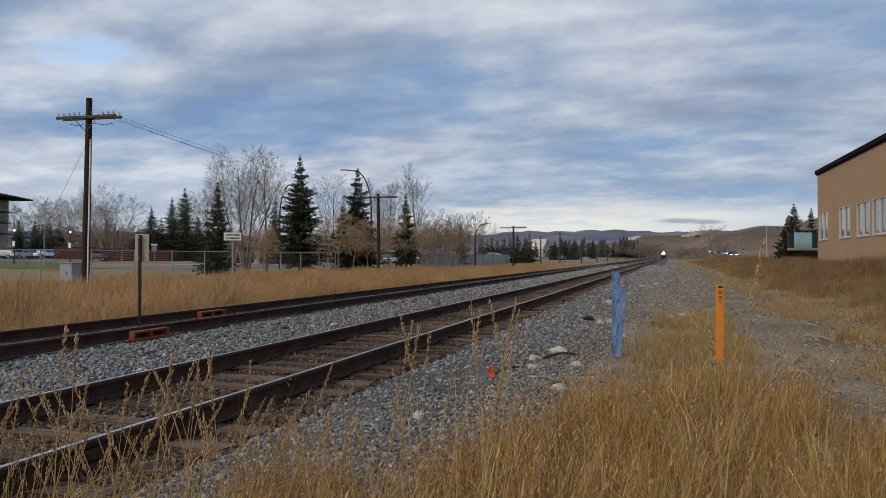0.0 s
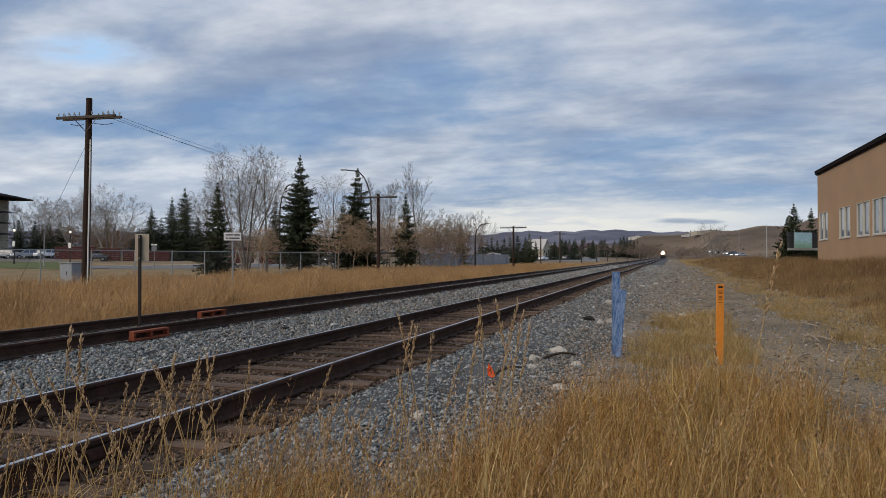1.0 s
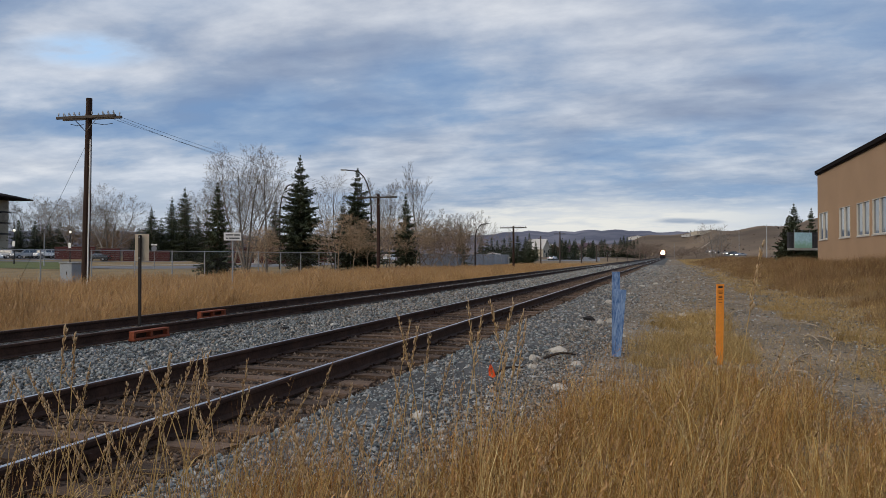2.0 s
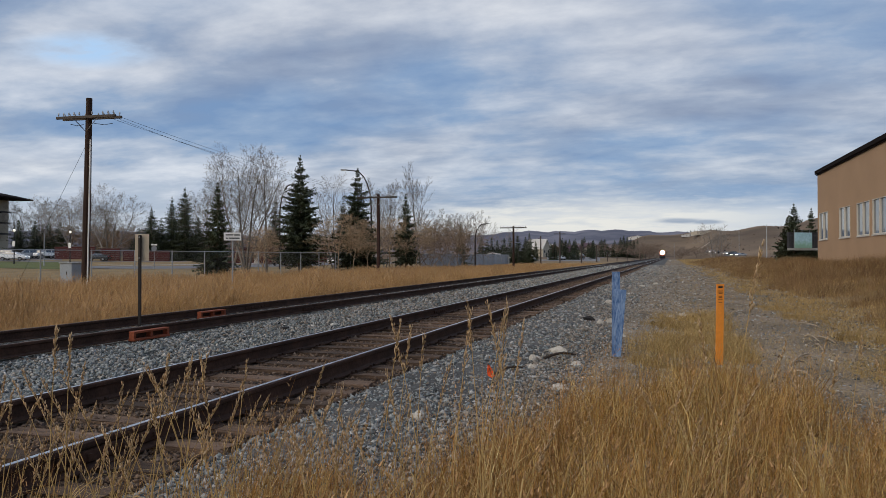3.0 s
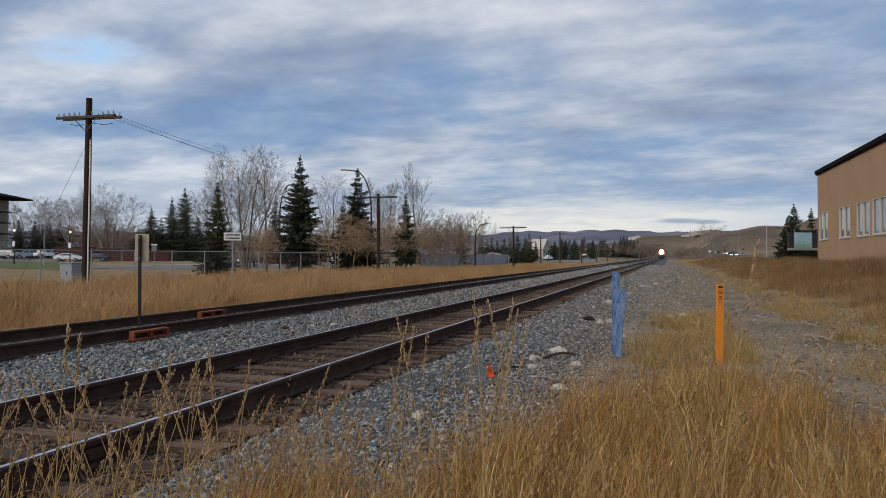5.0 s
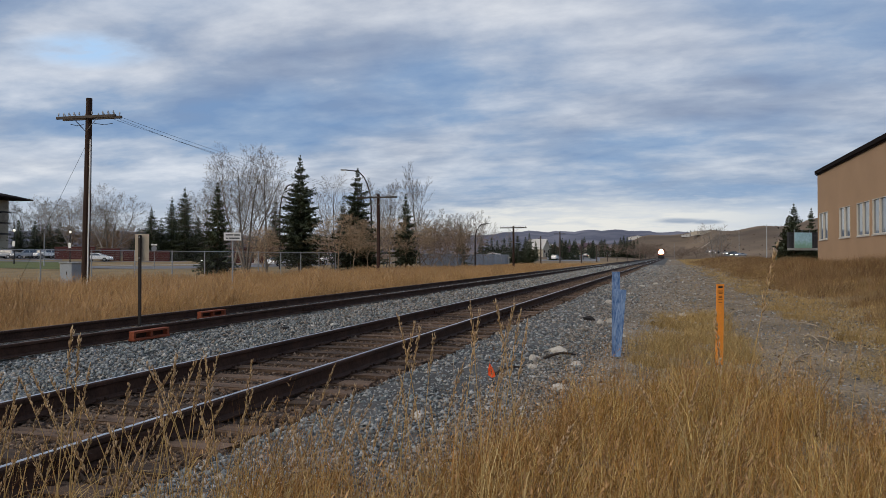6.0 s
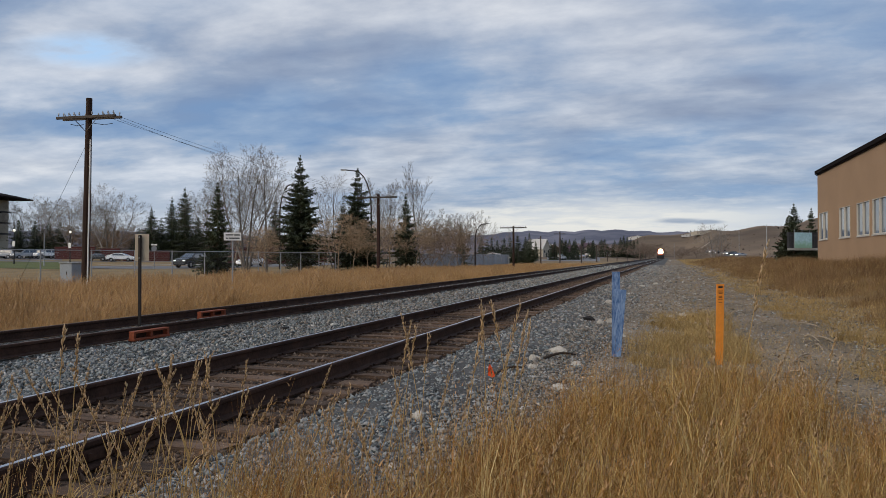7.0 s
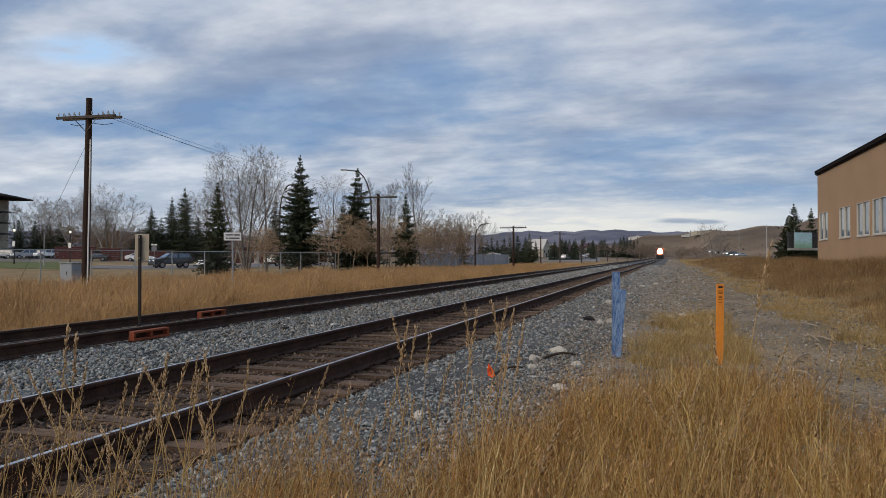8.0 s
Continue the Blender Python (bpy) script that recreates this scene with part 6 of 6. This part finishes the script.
def field():
    r = np.random.default_rng(31)
    n = 210000
    y = (6 ** -0.2 + r.uniform(0, 1, n) * (140 ** -0.2 - 6 ** -0.2)) ** (1 / -0.2)
    x = -10.9 - 16.4 * r.uniform(0, 1, n) ** 1.25
    keep = in_view(x, y)
    x, y = x[keep], y[keep]
    clump = 0.8 + 0.22 * np.sin(x * 1.3 + y * 0.7) + 0.18 * np.sin(y * 1.9 - x * 0.8) + 0.2 * np.sin(x * 4.3 + 1.5 * np.sin(y * 2.6)) * np.sin(y * 3.7)
    h = (0.25 + 0.6 * r.uniform(0, 1, len(x)) ** 1.2) * np.clip(clump, 0.5, 1.2) * smoothstep(-10.5, -12.2, x)
    h = np.maximum(h, 0.12) * (1 - 0.1 * smoothstep(-19, -26, x)) * (1 - 0.5 * smoothstep(55, 100, y))
    blades("field_grass", x, y, h, 0.0022 + 0.00011 * np.hypot(x, y), r.uniform(0.35, 1.3, len(x)), 0.06, M_FIELD, "tall dry orange-brown grass along the siding", 32, 0.3, 2)
    m = r.uniform(0, 1, len(x)) < 0.35
    hx, hy, hh = x[m], y[m], h[m]
    blades("grass_plumes", hx + 0.08 * hh, hy, hh * 0.24, 0.0035 + 0.00011 * np.hypot(hx, hy), 0.7, 0.12, M_PLUME, "feathery brown seed heads over the dry field", 33, 0.6, 2, None, height(hx, hy) + hh * 0.8)


M_PLUME = material("brown_seed_plume", (0.38, 0.235, 0.115), 0.9, vary=0.3, scale=0.5, grain=5, bump=0, spec=0.1, hues=((0.26, 0.15, 0.08), (0.40, 0.255, 0.14), (0.33, 0.20, 0.105), (0.50, 0.36, 0.22)))
field()


M_VERGE = material("yellowed_verge_grass", (0.36, 0.26, 0.13), 0.9, vary=0.35, scale=0.6, grain=5, bump=0, spec=0.1, hues=((0.17, 0.10, 0.036), (0.36, 0.235, 0.095), (0.46, 0.32, 0.145), (0.24, 0.17, 0.055), (0.54, 0.41, 0.22)))
M_GRASSP = material("bleached_grass", (0.46, 0.34, 0.17), 0.85, vary=0.25, scale=0.8, grain=7, bump=0, spec=0.15, hues=((0.42, 0.28, 0.105), (0.56, 0.40, 0.165), (0.66, 0.505, 0.25), (0.48, 0.35, 0.125)))


def bank():
    r = np.random.default_rng(51)
    n = 130000
    y = (12 ** -0.3 + r.uniform(0, 1, n) * (160 ** -0.3 - 12 ** -0.3)) ** (1 / -0.3)
    x = 4.3 + 0.5 * np.sin(y * 0.35) + 0.35 * np.sin(y * 1.3 + 2) + r.normal(0, 0.25, n) + 7 * r.uniform(0, 1, n)
    keep = in_view(x, y)
    x, y = x[keep], y[keep]
    c = 0.55 + 0.45 * np.sin(x * 1.7 + 0.6 * y) * np.sin(y * 0.83 + 1) + 0.35 * smoothstep(5, 7.5, x)
    h = r.uniform(0.18, 0.72, len(x)) * np.clip(c, 0.35, 1.1)
    m = r.uniform(0, 1, len(x)) < 0.8
    blades("bank_brush", x[m], y[m], h[m], 0.0018 + 0.00008 * y[m], r.uniform(0.3, 1.2, m.sum()), 0.05, M_BRUSH, "brown dry weeds on the low bank", 52, 0.5, 2)
    m = ~m
    blades("bank_grass", x[m], y[m], h[m] * 0.8, 0.0018 + 0.00008 * y[m], 0.9, 0.05, M_VERGE, "tan dry grass on the low bank", 53, 0.5, 2)
    # Yellowed verge along the foot of the bank, a thin strip between the wheel tracks, bare gravel elsewhere.
    n = 220000
    y = (4.5 ** -0.4 + r.uniform(0, 1, n) * (330 ** -0.4 - 4.5 ** -0.4)) ** (1 / -0.4)
    x = -0.6 + 6.6 * r.uniform(0, 1, n) + 0.010 * y * r.uniform(0, 1, n) * 3
    edge = x - 0.25 * np.sin(y * 0.55) - 0.15 * np.sin(y * 1.7 + 1)
    dens = smoothstep(2.0, 3.0, edge) + 0.55 * smoothstep(-0.6, 0.1, edge) * smoothstep(1.3, 0.7, edge) * smoothstep(24, 15, y) + 0.10
    patchy = 0.6 + 0.4 * np.sin(x * 2.2 + 0.4 * y) * np.sin(y * 0.9 - x) + 0.25 * np.sin(x * 5 + y * 2.3)
    keep = in_view(x, y) & (r.uniform(0, 1, n) < dens * np.clip(patchy, 0.1, 1.1))
    x, y = x[keep], y[keep]
    blades("verge_grass", x, y, r.uniform(0.04, 0.19, len(x)), 0.0015 + 0.00012 * y, 1.2, 0.05, M_VERGE, "short yellowed grass on the verge", 54, 0.7, 2)


bank()


def near_grass():
    """Dense dry grass before the camera, in clumps that rock in the wind."""
    r = np.random.default_rng(61)
    # Tussocks, each with its own height and hue; the blades spring outwards from its foot.
    tn = 6600
    tx = r.uniform(-3.2, 4.2, tn)
    ty = (1.5 ** -0.2 + r.uniform(0, 1, tn) * (14 ** -0.2 - 1.5 ** -0.2)) ** (1 / -0.2)
    th = r.uniform(0.5, 1.3, tn)
    tint = r.uniform(0, 1, tn)
    root = np.repeat(np.arange(tn), 46)
    n = len(root)
    off = r.normal(0, 0.06, (n, 2))
    x, y = tx[root] + off[:, 0], ty[root] + off[:, 1]
    out = np.arctan2(off[:, 1], off[:, 0]) + r.normal(0, 0.7, n)
    wave = 0.25 * np.sin(x * 3.1 + y) + 0.2 * np.sin(y * 2.7 - x * 1.3)
    limit = np.interp(x, [-3.0, -2.0, -1.2, -0.6, 0.2, 0.9, 1.5, 2.2, 4.2], [2.6, 4.0, 5.0, 6.5, 8.6, 8.4, 7.0, 5.0, 4.0])
    edge = x + 0.18 * np.sin(y * 2.1) + 0.12 * np.sin(y * 4.7 + 1)
    right = 0.20 + 0.80 * smoothstep(1.75, 1.0, edge)
    dens = smoothstep(0.7, -0.7, y - limit + wave) * np.interp(x, [-3, -2.2, -1.3, -0.7], [0.34, 0.5, 0.6, 0.9]) * right
    tuft = smoothstep(0.40, 0.62, 0.5 + 0.28 * np.sin(x * 2.3 + 1.0) * np.sin(y * 1.1) + 0.22 * np.sin(x * 5.1 + y * 2.2)) * smoothstep(14, 11, y) * (x > -0.2) * smoothstep(1.4, 0.8, edge)
    bald = smoothstep(-0.75, -0.2, np.sin(x * 6.1 + 2 * np.sin(y * 2.0)) + np.sin(y * 5.3 + 1.5 * np.sin(x * 3.0)) * 0.8)
    keep = in_view(x, y, 0.12) & (r.uniform(0, 1, n) < np.maximum(dens * (0.12 + 0.88 * bald), tuft * 0.5))
    x, y, tall, out, th, tint = x[keep], y[keep], dens[keep], out[keep], th[root[keep]], tint[root[keep]]
    # Red-brown, golden and bleached tussocks; more of the red-brown ones towards the rails.
    tint = np.digitize(tint, [0.38, 0.93]) * (x > -0.6) + np.digitize(tint, [0.62, 0.9]) * (x <= -0.6)
    h = np.where(tall > 0.3, 0.12 + 0.42 * r.uniform(0, 1, len(x)), r.uniform(0.08, 0.3, len(x))) * (1 + 0.2 * np.sin(x * 4 + y * 3) + 0.12 * np.sin(x * 9 - y * 7))
    h = h * np.interp(y, [1.5, 3, 6, 9], [1.05, 1.05, 0.95, 0.6])
    # Upright straw stems among curled dead leaves.
    h = h * th
    stem = r.uniform(0, 1, len(x)) < 0.35
    h = np.where(stem, h * 1.12, h * 0.9)
    lean = np.where(stem, 0.4, r.uniform(0.7, 2.0, len(x)))
    curl = np.where(stem, 0.3, r.uniform(0.5, 1.9, len(x)))
    wide = np.where(stem, 0.0018, 0.0014 + 0.0046 * r.uniform(0, 1, len(x)) ** 3)
    made = []
    cell = np.stack([np.floor(x / 1.1), np.floor(y / 1.3), tint], -1).astype(int)
    for k, key in enumerate(sorted({tuple(c) for c in cell})):
        m = (cell == key).all(axis=1)
        if m.sum() < 40:
            continue
        o = (float(x[m].mean()), float(y[m].mean()), 0.0)
        o = (o[0], o[1], gz(o[0], o[1]))
        ob = blades("grass_clump", x[m], y[m], h[m], wide[m], lean[m], 0.05, (M_GRASSD, M_GRASS, M_GRASSP)[key[2]], ("dense red-brown dry grass clump beside the tracks", "dense dry golden grass clump beside the tracks", "bleached straw-coloured grass clump beside the tracks")[key[2]], 400 + k, curl[m], 3, None, None, o, out[m])
        ob.location = o
        made.append((ob, o, k))
    m = r.uniform(0, 1, len(x)) < 0.16
    blades("fallen_grass", x[m], y[m], np.clip(h[m] * 0.45, 0.08, 0.3), 0.0024, 2.2, 0.0, M_GRASSP, "pale fallen grass blades matted on the ground", 62, 0.9, 3)
    m = r.uniform(0, 1, len(x)) < 0.09
    blades("bleached_straw", x[m], y[m], h[m] * r.uniform(0.6, 1.0, m.sum()), r.uniform(0.0016, 0.0034, m.sum()), r.uniform(0.5, 1.6, m.sum()), 0.03, M_GRASSP, "bleached straw blades among the dry grass", 65, 1.0, 3)
    q = 9000
    lx, ly = r.uniform(0.7, 4.2, q), r.uniform(4.0, 14.0, q)
    blades("straw_litter", lx, ly, r.uniform(0.03, 0.11, q), r.uniform(0.0012, 0.0035, q), r.uniform(1.0, 3.5, q), 0.0, M_GRASSP, "bleached straw strewn over the gravel track", 64, 0.8, 3)
    # Small brown seed heads over the dense grass.
    m = (r.uniform(0, 1, len(x)) < 0.05) & (tall > 0.4)
    sx, sy, sh = np.repeat(x[m], 9), np.repeat(y[m], 9), np.repeat(h[m], 9)
    n = len(sx)
    up = r.uniform(0.72, 1.12, n)
    blades("grass_seed_heads", sx + r.normal(0, 0.012, n) + 0.05 * sh, sy + r.normal(0, 0.012, n), np.full(n, 0.02), 0.0035, 0.9, 0.3, M_SEEDD, "small feathery seed heads over the dry grass", 63, 0.3, 2, None, height(sx, sy) + sh * up)
    return made


M_GRASSD = material("red_brown_dry_grass", (0.30, 0.175, 0.06), 0.85, vary=0.35, scale=1.2, grain=7, bump=0, spec=0.12, hues=((0.07, 0.032, 0.012), (0.34, 0.165, 0.056), (0.44, 0.24, 0.083), (0.18, 0.085, 0.032), (0.39, 0.21, 0.07), (0.58, 0.39, 0.17)))
M_SEEDD = material("brown_seed_head", (0.36, 0.22, 0.11), 0.9, vary=0.3, scale=5, grain=30, bump=0, per_island=0.4, spec=0.1)
CLUMPS = near_grass()

M_STEM = material("straw_stem", (0.40, 0.27, 0.11), 0.8, vary=0.2, scale=3, grain=20, bump=0, spec=0.2)
M_SEED = material("tan_seed_head", (0.42, 0.30, 0.185), 0.9, vary=0.25, scale=8, grain=40, bump=0, spec=0.1, hues=((0.26, 0.16, 0.08), (0.40, 0.27, 0.15), (0.50, 0.37, 0.23), (0.33, 0.20, 0.09)))


def stalk(u, v, d, seed, full=1.0, bend=1.0):
    """A tall flowering grass stalk whose tip reaches the level v on the bearing u."""
    r = random.Random(seed)
    x, y = spot(u, d)
    z = gz(x, y)
    h = rise(v, d) - z
    b = bend * r.uniform(0.06, 0.30) * h * (1 if r.random() < 0.7 else -1)
    s = empty("grass_stalk", pose(x - b * COS, y - b * SIN, z), "tall dry grass stalk with a feathery tan seed head", "grass stalk", "tall grass stalks")
    pts = [Vector((b * COS * f ** 2.2, b * SIN * f ** 2.2, h * f)) for f in (0, 0.2, 0.4, 0.6, 0.75, 0.88, 1)]
    part("stem", tubed(pts, [0.0026, 0.0024, 0.0022, 0.0018, 0.0014, 0.0011, 0.0008], 5), M_STEM, s)
    V, Fc = [], []
    head = 0.19 * full * r.uniform(0.8, 1.3)
    n = int(54 * full)
    for k in range(n):
        f = (k + r.random()) / n
        q = 1 - head / h * (1 - f)
        c = Vector((b * COS * q ** 2.2, b * SIN * q ** 2.2, h * q))
        a = r.uniform(0, 6.283)
        out = Vector((math.cos(a) + 0.5 * (1 if b > 0 else -1) * COS, math.sin(a), 0)) * r.uniform(0.15, 0.5) * (1.05 - 0.6 * f)
        g = (Vector((0.6 * b / h * COS, 0.6 * b / h * SIN, 1)) + out).normalized()
        c = c + g * r.uniform(0.0, 0.022) * full
        ln, w = r.uniform(0.013, 0.026), r.uniform(0.0015, 0.0028)
        p = g.cross(Vector((0.4, 0.7, 0.2))).normalized() * w
        t = g.cross(p)
        i = len(V)
        V += [c, c + g * ln * 0.45 + p, c + g * ln * 0.45 + t, c + g * ln * 0.45 - p, c + g * ln * 0.45 - t, c + g * ln]
        Fc += [(i, i + 2, i + 1), (i, i + 3, i + 2), (i, i + 4, i + 3), (i, i + 1, i + 4), (i + 5, i + 1, i + 2), (i + 5, i + 2, i + 3), (i + 5, i + 3, i + 4), (i + 5, i + 4, i + 1)]
    raw("seed_head", [tuple(p) for p in V], Fc, M_SEED, s)
    for k in range(2):
        V, Fc = [], []
        f = r.uniform(0.15, 0.5)
        a = r.uniform(0, 6.283)
        L = r.uniform(0.15, 0.3)
        p0 = Vector((b * COS * f ** 2.2, b * SIN * f ** 2.2, h * f))
        for j in range(4):
            g = j / 3
            c = p0 + Vector((math.cos(a) * L * g, math.sin(a) * L * g, L * (0.8 * g - 0.75 * g * g)))
            w = Vector((-math.sin(a), math.cos(a), 0)) * 0.003 * (1 - 0.8 * g)
            V += [c + w, c - w]
        i = len(V) - 8
        Fc += [(i + 2 * j, i + 2 * j + 1, i + 2 * j + 3, i + 2 * j + 2) for j in range(3)]
        raw("leaf", [tuple(p) for p in V], Fc, M_STEM, s)
    return s


STALKS = []
rs = random.Random(77)
spots = [(702, 568, 2.6), (722, 575, 2.6), (735, 588, 2.7), (757, 600, 2.8), (845, 558, 2.3), (832, 545, 2.4), (905, 543, 2.2), (915, 556, 2.2), (930, 580, 2.4), (868, 540, 2.4), (1352, 440, 2.0), (115, 588, 2.3), (135, 600, 2.4), (1700, 640, 2.0), (1480, 640, 2.6), (1250, 560, 2.4)]
# The stalks grow in loose bunches.
for k in range(58):
    u = rs.gauss((20, 70, 150, 190, 240, 270, 340, 370)[k % 8], 26)
    spots.append((max(2, u), rs.uniform(640, 800) - 18 * math.exp(-((u - 350) / 60) ** 2), rs.uniform(2.3, 3.2)))
for k in range(44):
    spots.append((rs.gauss((460, 520, 590, 620, 680, 760)[k % 6], 26), rs.uniform(640, 800), rs.uniform(2.4, 3.4)))
for _ in range(20):
    spots.append((rs.uniform(830, 1560), rs.uniform(590, 800), rs.uniform(2.0, 4.0)))
for i, (u, v, d) in enumerate(spots):
    if u < 1568:
        STALKS.append(stalk(u, v, d, 500 + i, 0.85 if i < 16 else rs.uniform(0.5, 1.0), 0.45 if i < 16 else 1.0))


# ---- tussocks ----
def tussocks():
    r = np.random.default_rng(111)
    xs, ys, hs = [], [], []
    for k in range(75):
        cx, cy = (r.uniform(-0.35, 0.95), r.uniform(8.6, 17)) if k % 3 else (r.uniform(2.4, 5.0), r.uniform(8.3, 20))
        n, rad = int(r.uniform(110, 300)), r.uniform(0.12, 0.34)
        a, q = r.uniform(0, 6.283, n), rad * np.sqrt(r.uniform(0, 1, n))
        xs.append(cx + q * np.cos(a) * 1.5)
        ys.append(cy + q * np.sin(a))
        hs.append(r.uniform(0.1, 0.32, n) * r.uniform(0.7, 1.2))
    x, y, h = np.concatenate(xs), np.concatenate(ys), np.concatenate(hs)
    blades("tussock_grass", x, y, h, 0.0028, 0.9, 0.05, M_VERGE, "low golden grass tussocks on the gravel", 112, 0.8, 3)


tussocks()


# ---- round the camera ----
def about():
    r = np.random.default_rng(97)
    x, y = r.uniform(-2.3, 6.5, 42000), r.uniform(-7, 2.2, 42000)
    near = np.hypot(x, y) > 0.45
    x, y = x[near], y[near]
    blades("grass_patch", x, y, r.uniform(0.12, 0.45, len(x)), 0.0026, 0.7, 0.05, M_GRASS, "dense dry golden grass beside the gravel track", 98, 0.8, 2)
    x, y = r.uniform(-11, -0.7, 26000), r.uniform(-7, 3, 26000)
    for c in (NEAR_X, FAR_X):
        k = np.abs(x - c) > 0.86
        x, y = x[k], y[k]
    stones("ballast_stones", x, y, np.where(x < -2.4, 0.0, 0.012 - 0.03 * (x + 2.4)), r.uniform(0.012, 0.03, len(x)), M_STONE, "blue-grey crushed ballast stones of the railway bed", 99)


about()


# ---- scrub on the hills ----
def hill_scrub():
    r = np.random.default_rng(91)
    n = 2600
    rad = 230 * (1500 / 230) ** r.uniform(0, 1, n)
    az = np.radians(r.uniform(-6, 16, n))
    x, y = rad * np.sin(az), rad * np.cos(az)
    patch_ = np.sin(x * 0.021 + 1) + np.sin(y * 0.017 - x * 0.01) + r.uniform(-1.8, 1.8, n)
    keep = (patch_ > 0.8) & (np.abs(x + 6) > 14 + 8 * (y > 300))
    x, y, rad = x[keep], y[keep], rad[keep]
    stones("hill_scrub", x, y, height(x, y), r.uniform(0.2, 0.6, len(x)) * np.sqrt(rad / 300), M_SCRUB, "dark leafless scrub dotting the brown hills", 92, 0.6)


M_SCRUB = material("dark_scrub", (0.115, 0.085, 0.062), 0.95, vary=0.4, scale=0.5, grain=4, bump=0, per_island=0.5, spec=0.05)
hill_scrub()


# ---- what moves ----
def motions():
    walk(LOCO, [(0.0, pose(NEAR_X, 490, 0.2)), (4.0, pose(NEAR_X, 411, 0.2)), (8.0, pose(NEAR_X, 332, 0.2))])
    for c, lane, keys in MOVING:
        ts, us = [k[0] for k in keys], [k[1] for k in keys]
        table = ROAD if lane else SIDE
        rows = []
        for k in range(17):
            t = k * 0.5
            u = float(np.interp(t, ts, us))
            if 0 < k < 16:
                u = 0.5 * u + 0.25 * float(np.interp(t - 0.5, ts, us)) + 0.25 * float(np.interp(t + 0.5, ts, us))
            w = u
            for _ in range(12):
                p, a = road_at(w, lane, table)
                b = 784 + F_PX * (COS * p.x + SIN * p.y) / (COS * p.y - SIN * p.x)
                w += 0.8 * (u - b)
            p, a = road_at(w, lane, table)
            rows.append((t, pose(p.x, p.y, gz(p.x, p.y) + 0.06, 0, 0, math.degrees(a) + (0 if us[-1] > us[0] else 180))))
        walk(c, rows)
        # Wheels roll by the way that the car has gone.
        if max(us) > 900:
            continue
        way = np.concatenate([[0], np.cumsum([(b[1].translation - a[1].translation).length for a, b in zip(rows, rows[1:])])])
        for w in c.children:
            if w.name.startswith("wheel"):
                m0, rad = w.matrix_basis.copy(), w.location.z
                spun = [(k * 8.0 / 120, m0 @ Matrix.Rotation(float(np.interp(k * 8.0 / 120, [q[0] for q in rows], way)) / rad, 4, "Z")) for k in range(121)]
                walk(w, spun)
    # Wind: gusts from the left rock the stalks and clumps about their feet.
    for i, s in enumerate(STALKS):
        m0 = s.matrix_world.copy()
        o = m0.translation
        r = random.Random(i)
        ph, sp, am = r.uniform(0, 0.9), r.uniform(2.2, 3.2), r.uniform(0.8, 2.2)
        rows = []
        for k in range(33):
            t = k * 0.25
            gust = 0.6 * math.sin(1.1 * t - 0.4 * o.x + 0.5) + 0.4 * math.sin(sp * t + ph * 6 + o.y)
            rows.append((t, pose(o.x, o.y, o.z, am * 0.35 * math.sin(sp * 0.8 * t + ph), am * gust, 0)))
        walk(s, rows)
    for ob, o, k in CLUMPS:
        rows = [(t * 0.5, pose(*o, 0, 0.55 * math.sin(1.3 * t * 0.5 + o[0] * 0.8 + 0.9 * o[1]) + 0.25 * math.sin(2.9 * t * 0.5 + k), 0)) for t in range(17)]
        walk(ob, rows)
    x, y, z = FLAG.matrix_world.translation
    walk(FLAG, [(k * 0.25, pose(x, y, z, 0, 3 * math.sin(k * 0.9), math.degrees(YAW) + 9 * math.sin(k * 0.7 + 1))) for k in range(33)])


motions()
